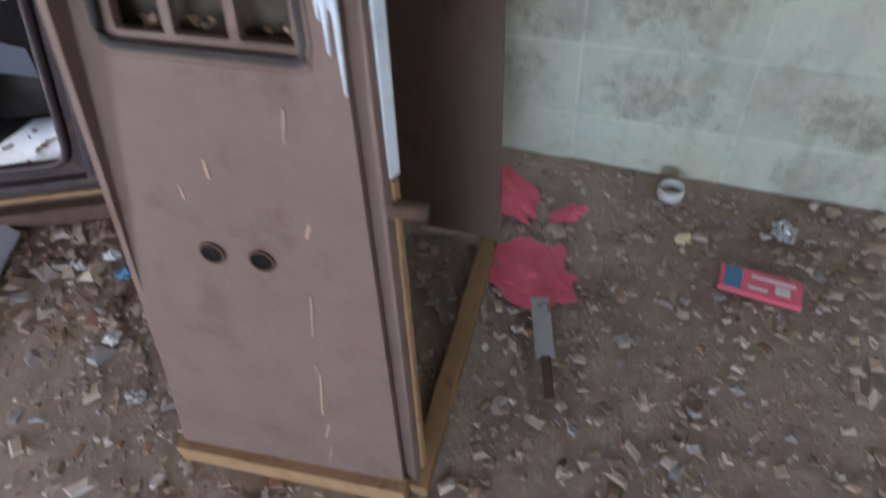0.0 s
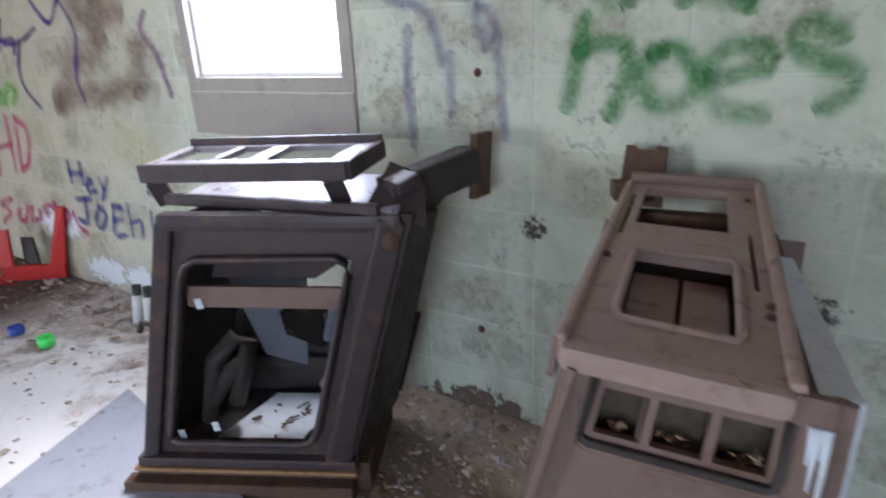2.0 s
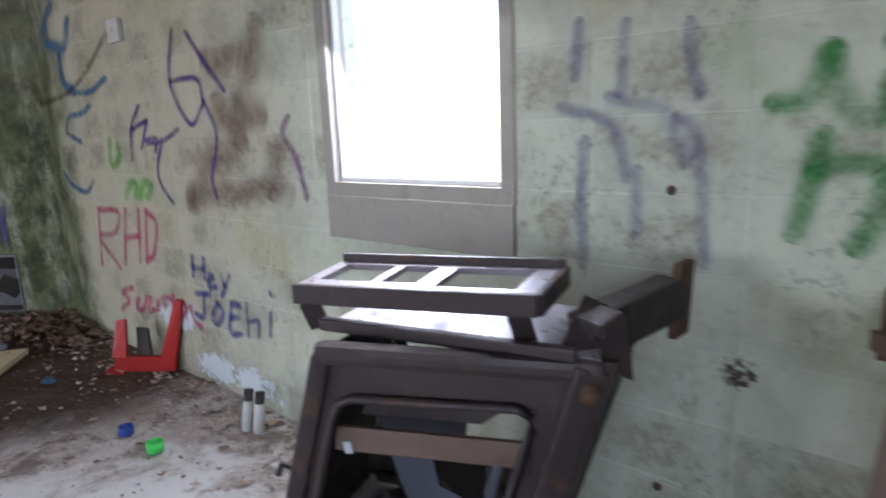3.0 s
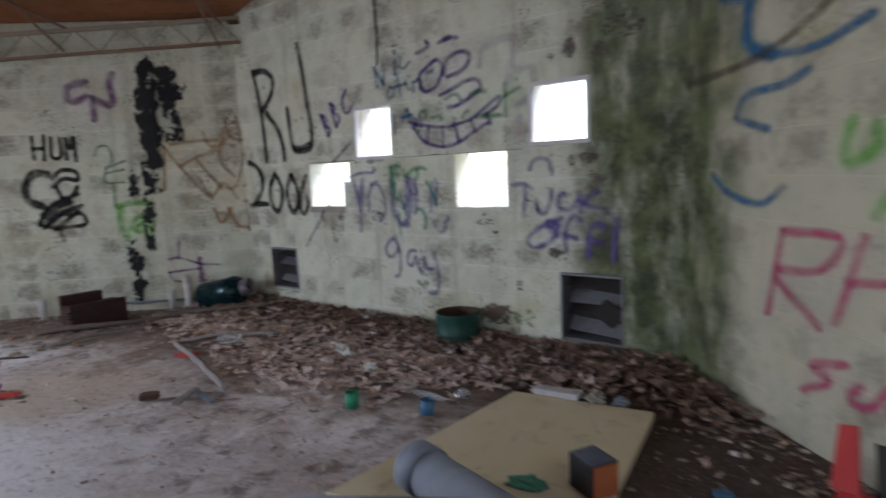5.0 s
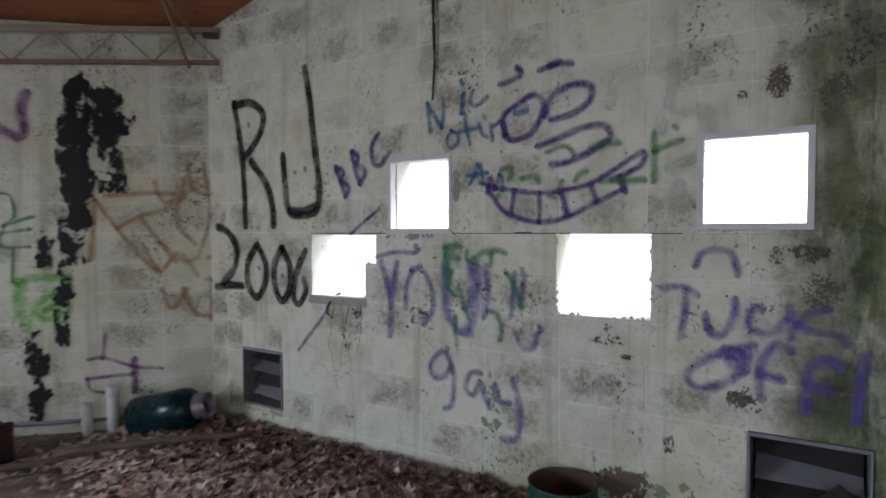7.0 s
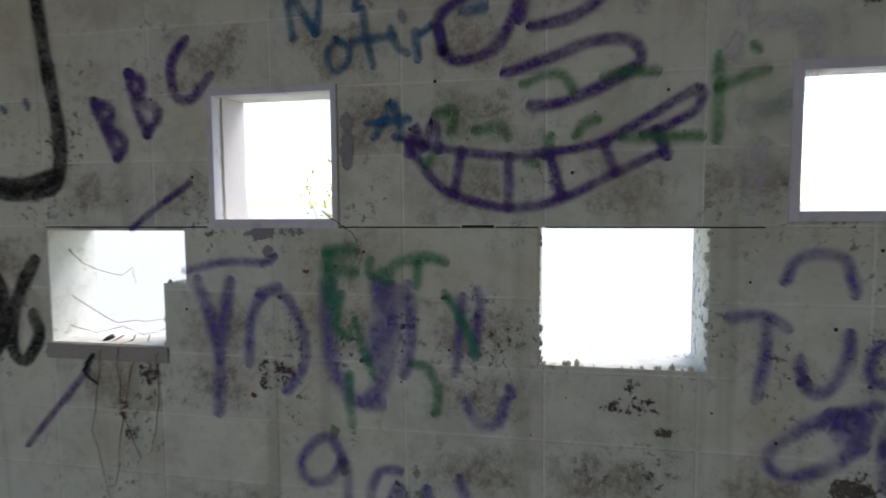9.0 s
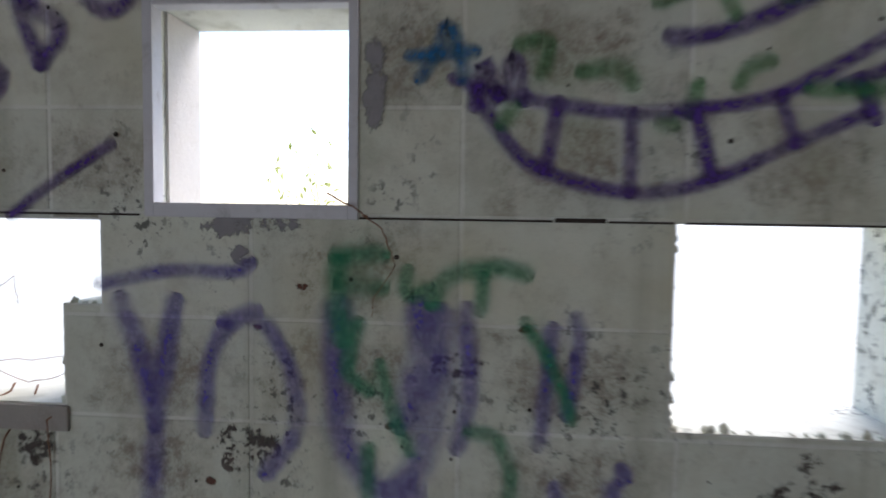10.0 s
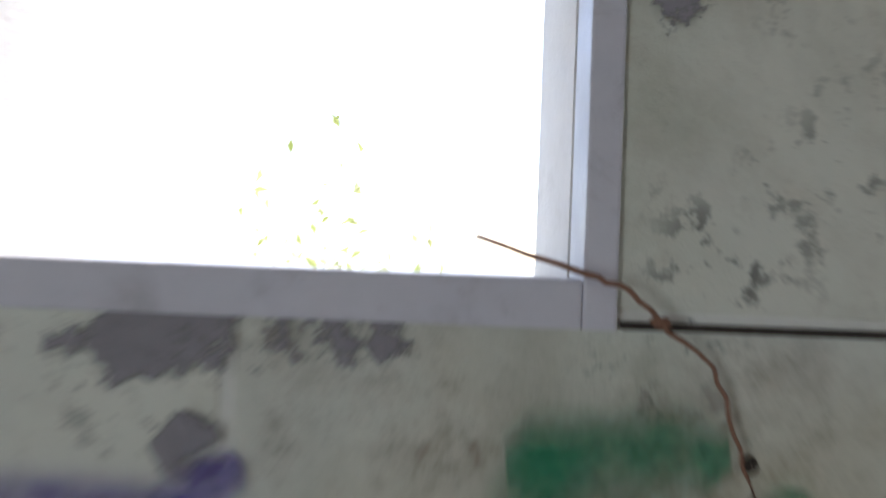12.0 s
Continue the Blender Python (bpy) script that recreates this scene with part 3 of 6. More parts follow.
    part("side_rail", bar(p(4.97, 1.09, 0.02), p(4.90, 0.41, 0.02), 0.04, 0.03), RUST, th)
    # right front post with flaking white paint, and the open side
    part("corner_post", bar(p(5.398, 1.015, 0.03), p(5.408, 0.935, 0.905), 0.024, 0.018), BROWN, th)
    part("white_strip", bar(p(5.414, 0.944, 0.66), p(5.419, 0.925, 0.905), 0.014, 0.018, 0.002), WHITEPAINT, th, "flaking blue-white paint strip")
    part("edge_strip", bar(p(5.412, 1.0, 0.05), p(5.416, 0.945, 0.655), 0.010, 0.012, 0.002), TAN, th, "tan rusty edge strip")
    part("back_panel", skin((p(4.92, 0.42, 0.03), p(5.36, 0.40, 0.03), p(5.35, 0.30, 0.86), p(4.98, 0.30, 0.86)), 0.012), BROWN, th)
    part("side_panel", skin((p(4.955, 1.08, 0.05), p(4.91, 0.42, 0.05), p(4.97, 0.30, 0.86), p(5.16, 1.03, 0.92)), 0.01), BROWN, th)
    part("side_strut", bar(p(5.385, 0.93, 0.87), p(5.29, 0.26, 0.835), 0.02, 0.05), RUST, th)
    part("white_top", skin((p(5.385, 0.935, 0.905), p(5.425, 0.925, 0.90), p(5.335, 0.42, 0.868), p(5.305, 0.43, 0.872)), 0.012), WHITEPAINT, th, "scraped white-painted top flange")
    # the hood: a shallow tray with two windows cut in it
    hl, hr, br, bl = p(5.135, 1.015, 0.947), p(5.367, 0.957, 0.917), p(5.25, 0.20, 0.935), p(4.985, 0.20, 0.925)
    hood = part("hood", skin((hl, hr, br, bl), 0.02, [(0.21, 0.79, 0.105, 0.42), (0.15, 0.78, 0.60, 0.945), (0.875, 0.905, 0.30, 0.60), (0.06, 0.09, 0.51, 0.86)]), LITDUSTBROWN, th)
    hn = (hr - hl).cross(bl - hl).normalized()
    part("hood_lip", bar(hl - hn * 0.016, hr - hn * 0.016, 0.034, 0.034, 0.015), LITDUSTBROWN, hood)
    part("hood_rim", bar(hl - hn * 0.006, bl - hn * 0.004, 0.016, 0.024, 0.007), LITDUSTBROWN, hood)
    part("hood_rim", bar(hr - hn * 0.006, br + hn * 0.002, 0.018, 0.03, 0.007), LITDUSTBROWN, hood)
    rim = [(0.23, 0.10), (0.20, 0.13), (0.20, 0.40), (0.22, 0.425), (0.77, 0.425), (0.80, 0.40), (0.79, 0.13), (0.76, 0.10), (0.23, 0.10)]
    part("hood_bead", pipe(bmesh.new(), [(hl * (1 - x) + hr * x) * (1 - y) + (bl * (1 - x) + br * x) * y for x, y in rim], 0.006, 8), LITDUSTBROWN, hood, "", True)
    for x, y in ((0.94, 0.24), (0.93, 0.20), (0.05, 0.36), (0.90, 0.86)):
        q = (hl * (1 - x) + hr * x) * (1 - y) + (bl * (1 - x) + br * x) * y
        part("rivet", tube(bmesh.new(), q, q + hn * 0.006, 0.007, 0.005, 10), RUST, hood)
    part("hood_rim", bar(bl + hn * 0.01, br + hn * 0.004, 0.02, 0.03, 0.006), BROWN, hood)
    part("hood_floor", skin([q - hn * 0.06 for q in (hl * 0.86 + bl * 0.14, hr * 0.86 + br * 0.14, br, bl)], 0.006), RUST, th)
    for x0, x1, a0, a1 in ((0.23, 0.50, 0.13, 0.42), (0.53, 0.78, 0.13, 0.42)):
        def h(x, y):
            return (hl * (1 - x) + hr * x) * (1 - y) + (bl * (1 - x) + br * x) * y - hn * 0.04
        part("inner_plate", skin((h(x0, a0), h(x1, a0), h(x1, a1), h(x0, a1)), 0.02), LITDUSTBROWN, hood)
    q0, q1 = hl * 0.8 + hr * 0.2, hl * 0.2 + hr * 0.8
    g0, g1 = bl * 0.78 + br * 0.22, bl * 0.22 + br * 0.78
    part("roller", tube(bmesh.new(), q0 * 0.25 + g0 * 0.75 - hn * 0.03, q1 * 0.25 + g1 * 0.75 - hn * 0.03, 0.016), RUST, hood, "rust-red roller", True)
    part("hood_side", skin((hl - hn * 0.05, bl - hn * 0.14, bl, hl), 0.008), BROWN, th)
    part("hood_side", skin((br - hn * 0.14, hr - hn * 0.05, hr, br), 0.008), BROWN, th)
    # upright tab with notched top against the wall
    tab = part("tab", skin((p(4.925, 0.10, 0.84), p(5.035, 0.10, 0.84), p(5.03, 0.06, 0.985), p(4.93, 0.06, 0.985)), 0.012, [(0.25, 0.75, 0.94, 1.0)]), RUST, th, "notched rusty tab")
    part("tab_base", bar(p(4.955, 0.11, 0.89), p(5.0, 0.22, 0.905), 0.09, 0.04), RUST, th)
    for s, off, z in ((5.412, 0.96, 0.62), (5.09, 1.02, 0.60)):
        part("bolt", tube(bmesh.new(), p(s - 0.03, off, z), p(s + 0.045, off - 0.01, z), 0.011, seg=10), RUST, th, "worn rusty bolt", True)
    return th


brown_cabinet()


def pump_housing():
    th = thing("machine_housing", "dark painted steel machine housing, bent and gutted, with an open front", "machine", Matrix.Translation(on_a(4.05, 0.6, 0)))
    inv = th.matrix_world.inverted()

    def p(x, y, z):
        """x from 0 to 1 along the front, y from 0 to 1 towards the wall, z up; the housing is bent over to one side."""
        a, b = Vector((3.735, 0.845)), Vector((4.30, 0.555))
        back = Vector((-0.09, -0.36))
        q = a + (b - a) * x + back * y + Vector((0.235, -0.11)) * (z / 0.88) * (0.92 + 0.08 * x)
        return inv @ on_a(q.x, q.y, z)

    # stepped base
    part("base", skin((p(-0.03, -0.04, 0.0), p(1.03, -0.04, 0.0), p(1.03, -0.04, 0.10), p(-0.03, -0.04, 0.10)), 0.02), RUST, th, "rusty stepped base")
    part("base", bar(p(-0.03, 0.5, 0.05), p(1.03, 0.5, 0.05), 0.36, 0.1, 0.006), RUST, th)
    part("base_step", bar(p(-0.05, -0.09, 0.03), p(1.05, -0.09, 0.03), 0.05, 0.055, 0.006), RUST, th, "lower rusty step of the base")
    part("base_trim", bar(p(-0.035, -0.06, 0.085), p(1.035, -0.06, 0.085), 0.02, 0.012, 0.003), TAN, th, "flaking rust edge")
    part("base_rim", bar(p(-0.02, -0.02, 0.115), p(1.02, -0.02, 0.115), 0.05, 0.03, 0.006), STEEL, th)
    F0, F1, Z0, Z1 = 0.0, 1.0, 0.12, 0.86
    front = part("front_frame", skin((p(F0, 0, Z0), p(F1, 0, Z0), p(F1, 0, Z1), p(F0, 0, Z1)), 0.018, [(0.12, 0.80, 0.07, 0.84)]), STEEL, th)
    # raised lip round the opening, rounded at the corners
    o = [(0.13, 0.185), (0.115, 0.22), (0.115, 0.70), (0.13, 0.735), (0.17, 0.75), (0.74, 0.75), (0.79, 0.735), (0.805, 0.70), (0.805, 0.22), (0.79, 0.185), (0.74, 0.172), (0.17, 0.172), (0.13, 0.185)]
    part("opening_lip", pipe(bmesh.new(), [p(x, -0.03, z) for x, z in o], 0.011, 8), STEEL, th, "", True)
    part("top_rail", bar(p(0.0, 0.0, 0.855), p(0.97, 0.0, 0.84), 0.05, 0.05, 0.018), STEEL, th)
    part("right_post", bar(p(0.93, -0.03, 0.10), p(0.93, -0.03, 0.85), 0.075, 0.03, 0.012, (0, -1, 0.2)), STEEL, th)
    part("corner_boss", tube(bmesh.new(), p(0.95, -0.09, 0.80), p(0.95, 0.05, 0.80), 0.024), RUST, th, "round rusty bolt head", True)
    part("left_post", bar(p(0.03, -0.02, 0.10), p(0.03, -0.02, 0.85), 0.045, 0.03, 0.008, (0, -1, 0.2)), STEEL, th)
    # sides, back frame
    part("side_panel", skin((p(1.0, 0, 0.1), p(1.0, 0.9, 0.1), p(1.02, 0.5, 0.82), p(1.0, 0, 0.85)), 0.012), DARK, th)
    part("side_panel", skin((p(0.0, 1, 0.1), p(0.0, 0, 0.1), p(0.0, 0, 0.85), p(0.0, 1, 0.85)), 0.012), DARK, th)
    # Added dark sheet closes the back and paints the shade inside the housing
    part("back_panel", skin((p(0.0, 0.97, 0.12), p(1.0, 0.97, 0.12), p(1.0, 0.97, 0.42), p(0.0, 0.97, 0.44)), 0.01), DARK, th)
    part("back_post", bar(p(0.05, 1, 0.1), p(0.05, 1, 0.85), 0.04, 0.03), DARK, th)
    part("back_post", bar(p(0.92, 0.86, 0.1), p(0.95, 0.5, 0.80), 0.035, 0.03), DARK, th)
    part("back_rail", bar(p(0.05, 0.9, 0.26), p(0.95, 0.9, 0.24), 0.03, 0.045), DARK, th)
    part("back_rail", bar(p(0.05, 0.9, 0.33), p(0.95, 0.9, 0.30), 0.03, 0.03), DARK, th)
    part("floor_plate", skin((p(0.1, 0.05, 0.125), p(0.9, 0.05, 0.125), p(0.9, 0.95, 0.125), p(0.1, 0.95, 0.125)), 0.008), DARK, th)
    part("loose_sheet", skin((p(0.28, 0.1, 0.142), p(0.70, 0.1, 0.142), p(0.72, 0.8, 0.146), p(0.36, 0.8, 0.146)), 0.006), WHITEPAINT, th, "pale bluish sheet with dirt")
    rs = random.Random(6)
    for k in range(14):
        x, y = rs.uniform(0.34, 0.66), rs.uniform(0.15, 0.7)
        part("dirt_flake", bar(p(x, y, 0.152), p(x + rs.uniform(-0.04, 0.05), y + rs.uniform(-0.1, 0.1), 0.154), rs.uniform(0.004, 0.012), 0.003, 0), RUST, th)
    part("loose_sheet", skin((p(0.72, 0.1, 0.142), p(0.85, 0.1, 0.15), p(0.87, 0.6, 0.146), p(0.74, 0.7, 0.146)), 0.006), GREYSTEEL, th)
    # cross bar and the torn plates behind it
    part("cross_bar", bar(p(0.115, 0.06, 0.635), p(0.83, 0.06, 0.625), 0.016, 0.062, 0.003), BROWN, th, "brown cross bar with a slot")
    part("bar_bracket", bar(p(0.81, 0.02, 0.628), p(0.87, 0.10, 0.628), 0.03, 0.075, 0.003), STEEL, th)
    part("hopper_plate", skin((p(0.14, 0.25, 0.66), p(0.60, 0.25, 0.655), p(0.84, 0.45, 0.77), p(0.12, 0.45, 0.79)), 0.01), STEEL, th)
    part("hanging_plate", skin((p(0.36, 0.5, 0.36), p(0.58, 0.47, 0.33), p(0.52, 0.4, 0.64), p(0.14, 0.4, 0.66)), 0.008), GREYSTEEL, th, "blue-grey torn plate")
    part("elbow_box", skin((p(0.50, 0.30, 0.47), p(0.68, 0.28, 0.43), p(0.70, 0.30, 0.57), p(0.44, 0.34, 0.535)), 0.07), FLATBLACK, th)
    part("elbow_flange", bar(p(0.70, 0.27, 0.46), p(0.70, 0.27, 0.56), 0.02, 0.03, 0.003, (0, 1, 0)), GREYSTEEL, th)
    part("elbow_arm", pipe(bmesh.new(), [p(0.68, 0.30, 0.54), p(0.73, 0.32, 0.44), p(0.78, 0.34, 0.31)], 0.018, 10), DARK, th, "", True)
    part("ring", pipe(bmesh.new(), [p(0.78 + 0.075 * math.cos(k * math.pi / 6), 0.35, 0.285 + 0.045 * math.sin(k * math.pi / 6)) for k in range(13)], 0.013, 8), BROWN, th, "broken pinkish ring", True)
    # Castings darkened too, with the inner shade put into their colour
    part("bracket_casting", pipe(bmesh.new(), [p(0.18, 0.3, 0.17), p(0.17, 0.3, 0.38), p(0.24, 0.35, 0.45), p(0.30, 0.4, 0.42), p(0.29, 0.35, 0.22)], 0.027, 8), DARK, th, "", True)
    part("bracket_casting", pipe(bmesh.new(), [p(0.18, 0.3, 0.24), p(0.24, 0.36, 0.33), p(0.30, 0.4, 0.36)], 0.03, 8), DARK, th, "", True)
    for x, z in ((0.17, 0.63), (0.14, 0.20), (0.30, 0.23)):
        part("paper_scrap", bar(p(x, 0.03, z), p(x + 0.02, 0.03, z - 0.03), 0.004, 0.02, 0.001), WHITEPAINT, th, "pale paper scrap")
    # tray on top
    def q(s, off, z):
        return inv @ on_a(s, off, z)
    tl, tr, br, bl = q(3.775, 0.67, 0.967), q(4.37, 0.49, 0.985), q(4.335, 0.30, 1.005), q(3.74, 0.47, 0.99)
    # Tray frame and top plate are set much paler than the housing
    part("tray_frame", skin((tl, tr, br, bl), 0.016, [(0.06, 0.30, 0.25, 0.85), (0.34, 0.50, 0.25, 0.85), (0.58, 0.9, 0.18, 0.85)]), BRIGHT, th, "pale tray frame")
    part("tray_front", bar(tl + Vector((0, 0, -0.02)), tr + Vector((0, 0, -0.02)), 0.02, 0.05, 0.004), STEEL, th)
    part("tray_side", bar(tr + Vector((0, 0, -0.02)), br + Vector((0, 0, -0.02)), 0.02, 0.05, 0.004), STEEL, th)
    part("tray_back", bar(bl + Vector((0, 0, 0.005)), br + Vector((0, 0, 0.005)), 0.016, 0.03, 0.004), STEEL, th)
    part("top_plate", skin((q(3.88, 0.66, 0.885), q(4.50, 0.47, 0.87), q(4.40, 0.25, 0.90), q(3.86, 0.38, 0.91)), 0.012), BRIGHT, th, "pale top plate")
    part("top_edge", bar(q(3.87, 0.665, 0.885), q(4.46, 0.49, 0.875), 0.03, 0.03, 0.006), STEEL, th)
    for x in (0.07, 0.93):
        a = tl * (1 - x) + tr * x
        part("tray_leg", bar(a + Vector((0, 0, -0.04)), a + Vector((0.02, 0.02, -0.11)), 0.05, 0.02, 0.003, (0, 1, 0)), STEEL, th)
    part("corner_sheet", skin((q(4.42, 0.49, 0.88), q(4.55, 0.42, 0.82), q(4.50, 0.34, 0.93), q(4.42, 0.38, 0.97)), 0.008), STEEL, th)
    # arm with an end plate against the wall
    part("arm", bar(q(4.43, 0.42, 0.885), q(4.53, 0.15, 0.93), 0.08, 0.10, 0.012), DARK, th)
    part("arm_collar", bar(q(4.455, 0.43, 0.915), q(4.48, 0.37, 0.935), 0.085, 0.035, 0.008), STEEL, th)
    part("arm_bracket", skin((q(4.46, 0.38, 0.76), q(4.51, 0.19, 0.885), q(4.53, 0.14, 0.95), q(4.45, 0.38, 0.90)), 0.02), DARK, th)
    part("end_plate", bar(q(4.545, 0.14, 0.83), q(4.55, 0.13, 1.01), 0.09, 0.022, 0.004, WA.d), RUST, th, "rusty end plate")
    part("hook", pipe(bmesh.new(), [p(0.0, -0.02, 0.56), p(-0.045, -0.03, 0.57), p(-0.05, -0.03, 0.54)], 0.008, 6), DARK, th)
    return th


pump_housing()

# ---------------------------------------------------------------- spray paint on the walls


def spray_paint(name, colour, strength=0.9, edge=0.55):
    """Sprayed paint, dense in the middle of a stroke and thin at its edge, broken by the wall's roughness."""
    m = Nodes(name, 0.75)
    uv = m.t.nodes.new("ShaderNodeUVMap")
    uv.uv_map = "across"
    across = m.xyz(uv.outputs[0])[1]
    far = m.math("ABSOLUTE", m.math("SUBTRACT", across, 0.5))
    dense = m.step(far, 0.5, 0.5 * edge * 0.5, 0, 1)
    speck = m.step(m.noise(70, 5, 0.7), 0.3, 0.6, 0.62, 1.0)
    patchy = m.step(m.noise(8, 6, 0.65), 0.32, 0.6, 0.5, 1.0)
    a = m.math("MULTIPLY", m.math("MULTIPLY", dense, speck), m.math("MULTIPLY", patchy, strength))
    m.link(a, m.b.inputs["Alpha"])
    c = m.mix(m.noise(9), colour, tuple(0.7 * v for v in colour))
    return m.out(c)


BLACK = spray_paint("black_spray", (0.012, 0.012, 0.013), 1.0, 0.9)
PURPLE = spray_paint("purple_spray", (0.095, 0.04, 0.26), 0.85, 0.3)
PURPLE2 = spray_paint("magenta_purple_spray", (0.22, 0.05, 0.26), 0.75, 0.3)
VIOLET = spray_paint("violet_spray", (0.13, 0.095, 0.42), 0.68, 0.15)
BLUE = spray_paint("blue_spray", (0.03, 0.17, 0.36), 0.75, 0.3)
NAVY = spray_paint("navy_spray", (0.06, 0.07, 0.30), 0.75, 0.3)
GREEN = spray_paint("green_spray", (0.04, 0.28, 0.07), 0.62, 0.2)
TEAL = spray_paint("blue_green_spray", (0.025, 0.30, 0.14), 0.7, 0.15)
LIME = spray_paint("lime_spray", (0.14, 0.60, 0.06), 0.6, 0.3)
ORANGE = spray_paint("orange_spray", (0.55, 0.30, 0.13), 0.62, 0.2)
PINK = spray_paint("pink_spray", (0.62, 0.06, 0.20), 0.7, 0.3)
MAROON = spray_paint("brown_spray", (0.24, 0.12, 0.10), 0.5, 0.05)
WHITE = spray_paint("white_spray", (0.75, 0.74, 0.74), 0.5, 0.3)
FAINTVIOLET = spray_paint("faint_violet_spray", (0.16, 0.15, 0.40), 0.45, 0.2)
SMEAR = spray_paint("dark_smear", (0.10, 0.08, 0.06), 0.6, 0.4)
SPRAYED = [0]


def curve_through(text, step=0.02):
    """A smooth line through the places named in a text of 'along,height' pairs."""
    pts = [Vector([float(v) for v in q.split(",")]) for q in text.split()]
    if len(pts) == 2:
        return [pts[0].lerp(pts[1], k / 4) for k in range(5)]
    ext = [pts[0] * 2 - pts[1], *pts, pts[-1] * 2 - pts[-2]]
    line = []
    for a, b, c, d in zip(ext, ext[1:], ext[2:], ext[3:]):
        n = max(3, int((c - b).length / step))
        for k in range(n):
            t = k / n
            line.append(0.5 * (2 * b + (c - a) * t + (2 * a - 5 * b + 4 * c - d) * t * t + (3 * b - a - 3 * c + d) * t ** 3))
    return line + [pts[-1]]


def spray(wall, parent, mat, width, label, *strokes):
    """One word or figure of sprayed strokes on a wall."""
    bm = bmesh.new()
    uv = bm.loops.layers.uv.new("across")
    for text in strokes:
        SPRAYED[0] += 1
        lift = 0.0042 + 0.00004 * (SPRAYED[0] % 60)
        line = curve_through(text)
        # round ends
        a, b = line[0], line[-1]
        da, db = (line[0] - line[1]), (line[-1] - line[-2])
        line = [a + da.normalized() * width * 0.35] + line + [b + db.normalized() * width * 0.35] if da.length and db.length else line
        prev = None
        n = len(line)
        for i, q in enumerate(line):
            d = line[min(i + 1, n - 1)] - line[max(i - 1, 0)]
            d = d.normalized() if d.length else Vector((1, 0))
            side = Vector((-d.y, d.x))
            w = width * (0.5 + 0.09 * noise.noise(Vector((q.x * 9, q.y * 9, SPRAYED[0])))) * 1.25
            p0, p2 = line[max(i - 2, 0)], line[min(i + 2, n - 1)]
            a1, a2, a3 = (q - p0).length, (p2 - q).length, (p2 - p0).length
            area = abs((q - p0).x * (p2 - p0).y - (q - p0).y * (p2 - p0).x)
            if area > 1e-9:
                w = min(w, max(0.006, 0.9 * a1 * a2 * a3 / (2 * area)))
            if i in (0, n - 1):
                w *= 0.55
            pair = [bm.verts.new(wall.at(*(q + side * w * k), lift)) for k in (-1, 1)]
            if prev:
                f = bm.faces.new((prev[0], pair[0], pair[1], prev[1]))
                for lp, v in zip(f.loops, (0, 0, 1, 1)):
                    lp[uv].uv = (0, v)
            prev = pair
    return part("graffiti", bm, mat, parent, label)


spray(WB, wall_b, BLACK, 0.058, "black spray-painted letter R", "-1.30,2.22 -1.24,1.96 -1.21,1.70 -1.20,1.39", "-1.30,2.20 -1.13,2.20 -1.02,2.12 -1.03,2.02 -1.12,1.91 -1.20,1.85", "-1.14,1.82 -1.00,1.67 -0.94,1.52 -0.93,1.39")
spray(WB, wall_b, BLACK, 0.055, "black spray-painted letter U with a long stem", "-0.84,1.84 -0.82,1.64 -0.81,1.53 -0.76,1.46 -0.63,1.46 -0.55,1.49 -0.53,1.63 -0.57,1.91 -0.60,2.15 -0.64,2.36", "-0.79,1.49 -0.68,1.48 -0.56,1.51")
spray(WB, wall_b, BLUE, 0.03, "blue dots inside the black letters", "-0.74,1.73 -0.73,1.72", "-0.65,1.75 -0.64,1.73", "-1.16,2.07 -1.15,2.05", "-1.08,1.12 -1.07,1.11", "-0.86,1.08 -0.85,1.07")
spray(WB, wall_b, BLACK, 0.06, "black spray-painted number 200", "-1.49,1.39 -1.38,1.35 -1.29,1.24 -1.32,1.11 -1.44,1.00", "-1.51,0.97 -1.38,0.99 -1.24,0.99", "-1.09,1.27 -1.18,1.15 -1.18,1.00 -1.10,0.92 -1.02,1.01 -1.01,1.15 -1.09,1.27", "-0.86,1.25 -0.93,1.14 -0.92,0.99 -0.86,0.91 -0.79,1.00 -0.79,1.14 -0.86,1.25")
spray(WB, wall_b, BLACK, 0.05, "black spray-painted number 6", "-0.65,1.24 -0.72,1.12 -0.76,0.95 -0.71,0.90 -0.65,0.99 -0.67,1.06")
spray(WB, wall_b, PURPLE, 0.042, "purple spray-painted letters BBC", "-0.40,1.74 -0.36,1.65 -0.32,1.56", "-0.39,1.73 -0.33,1.71 -0.35,1.66 -0.29,1.61 -0.32,1.56", "-0.27,1.82 -0.25,1.73 -0.21,1.63", "-0.27,1.82 -0.22,1.79 -0.23,1.74 -0.17,1.70 -0.21,1.63", "-0.07,1.91 -0.12,1.84 -0.11,1.75 -0.06,1.73 0.01,1.80")
spray(WB, wall_b, PURPLE, 0.028, "purple spray-painted slash", "-0.07,1.48 -0.20,1.40 -0.28,1.34")
spray(WB, wall_b, PURPLE, 0.03, "purple spray-painted slash", "-0.47,0.88 -0.59,0.75 -0.72,0.61")
spray(WB, wall_b, BLUE, 0.032, "blue spray-painted letters Nic", "0.26,2.04 0.27,1.96 0.28,1.89", "0.26,2.04 0.31,1.96 0.35,1.90", "0.35,1.90 0.36,1.98 0.36,2.05", "0.47,2.13 0.48,2.11", "0.48,2.06 0.47,1.96", "0.54,2.07 0.52,2.02 0.56,1.99 0.62,2.03")
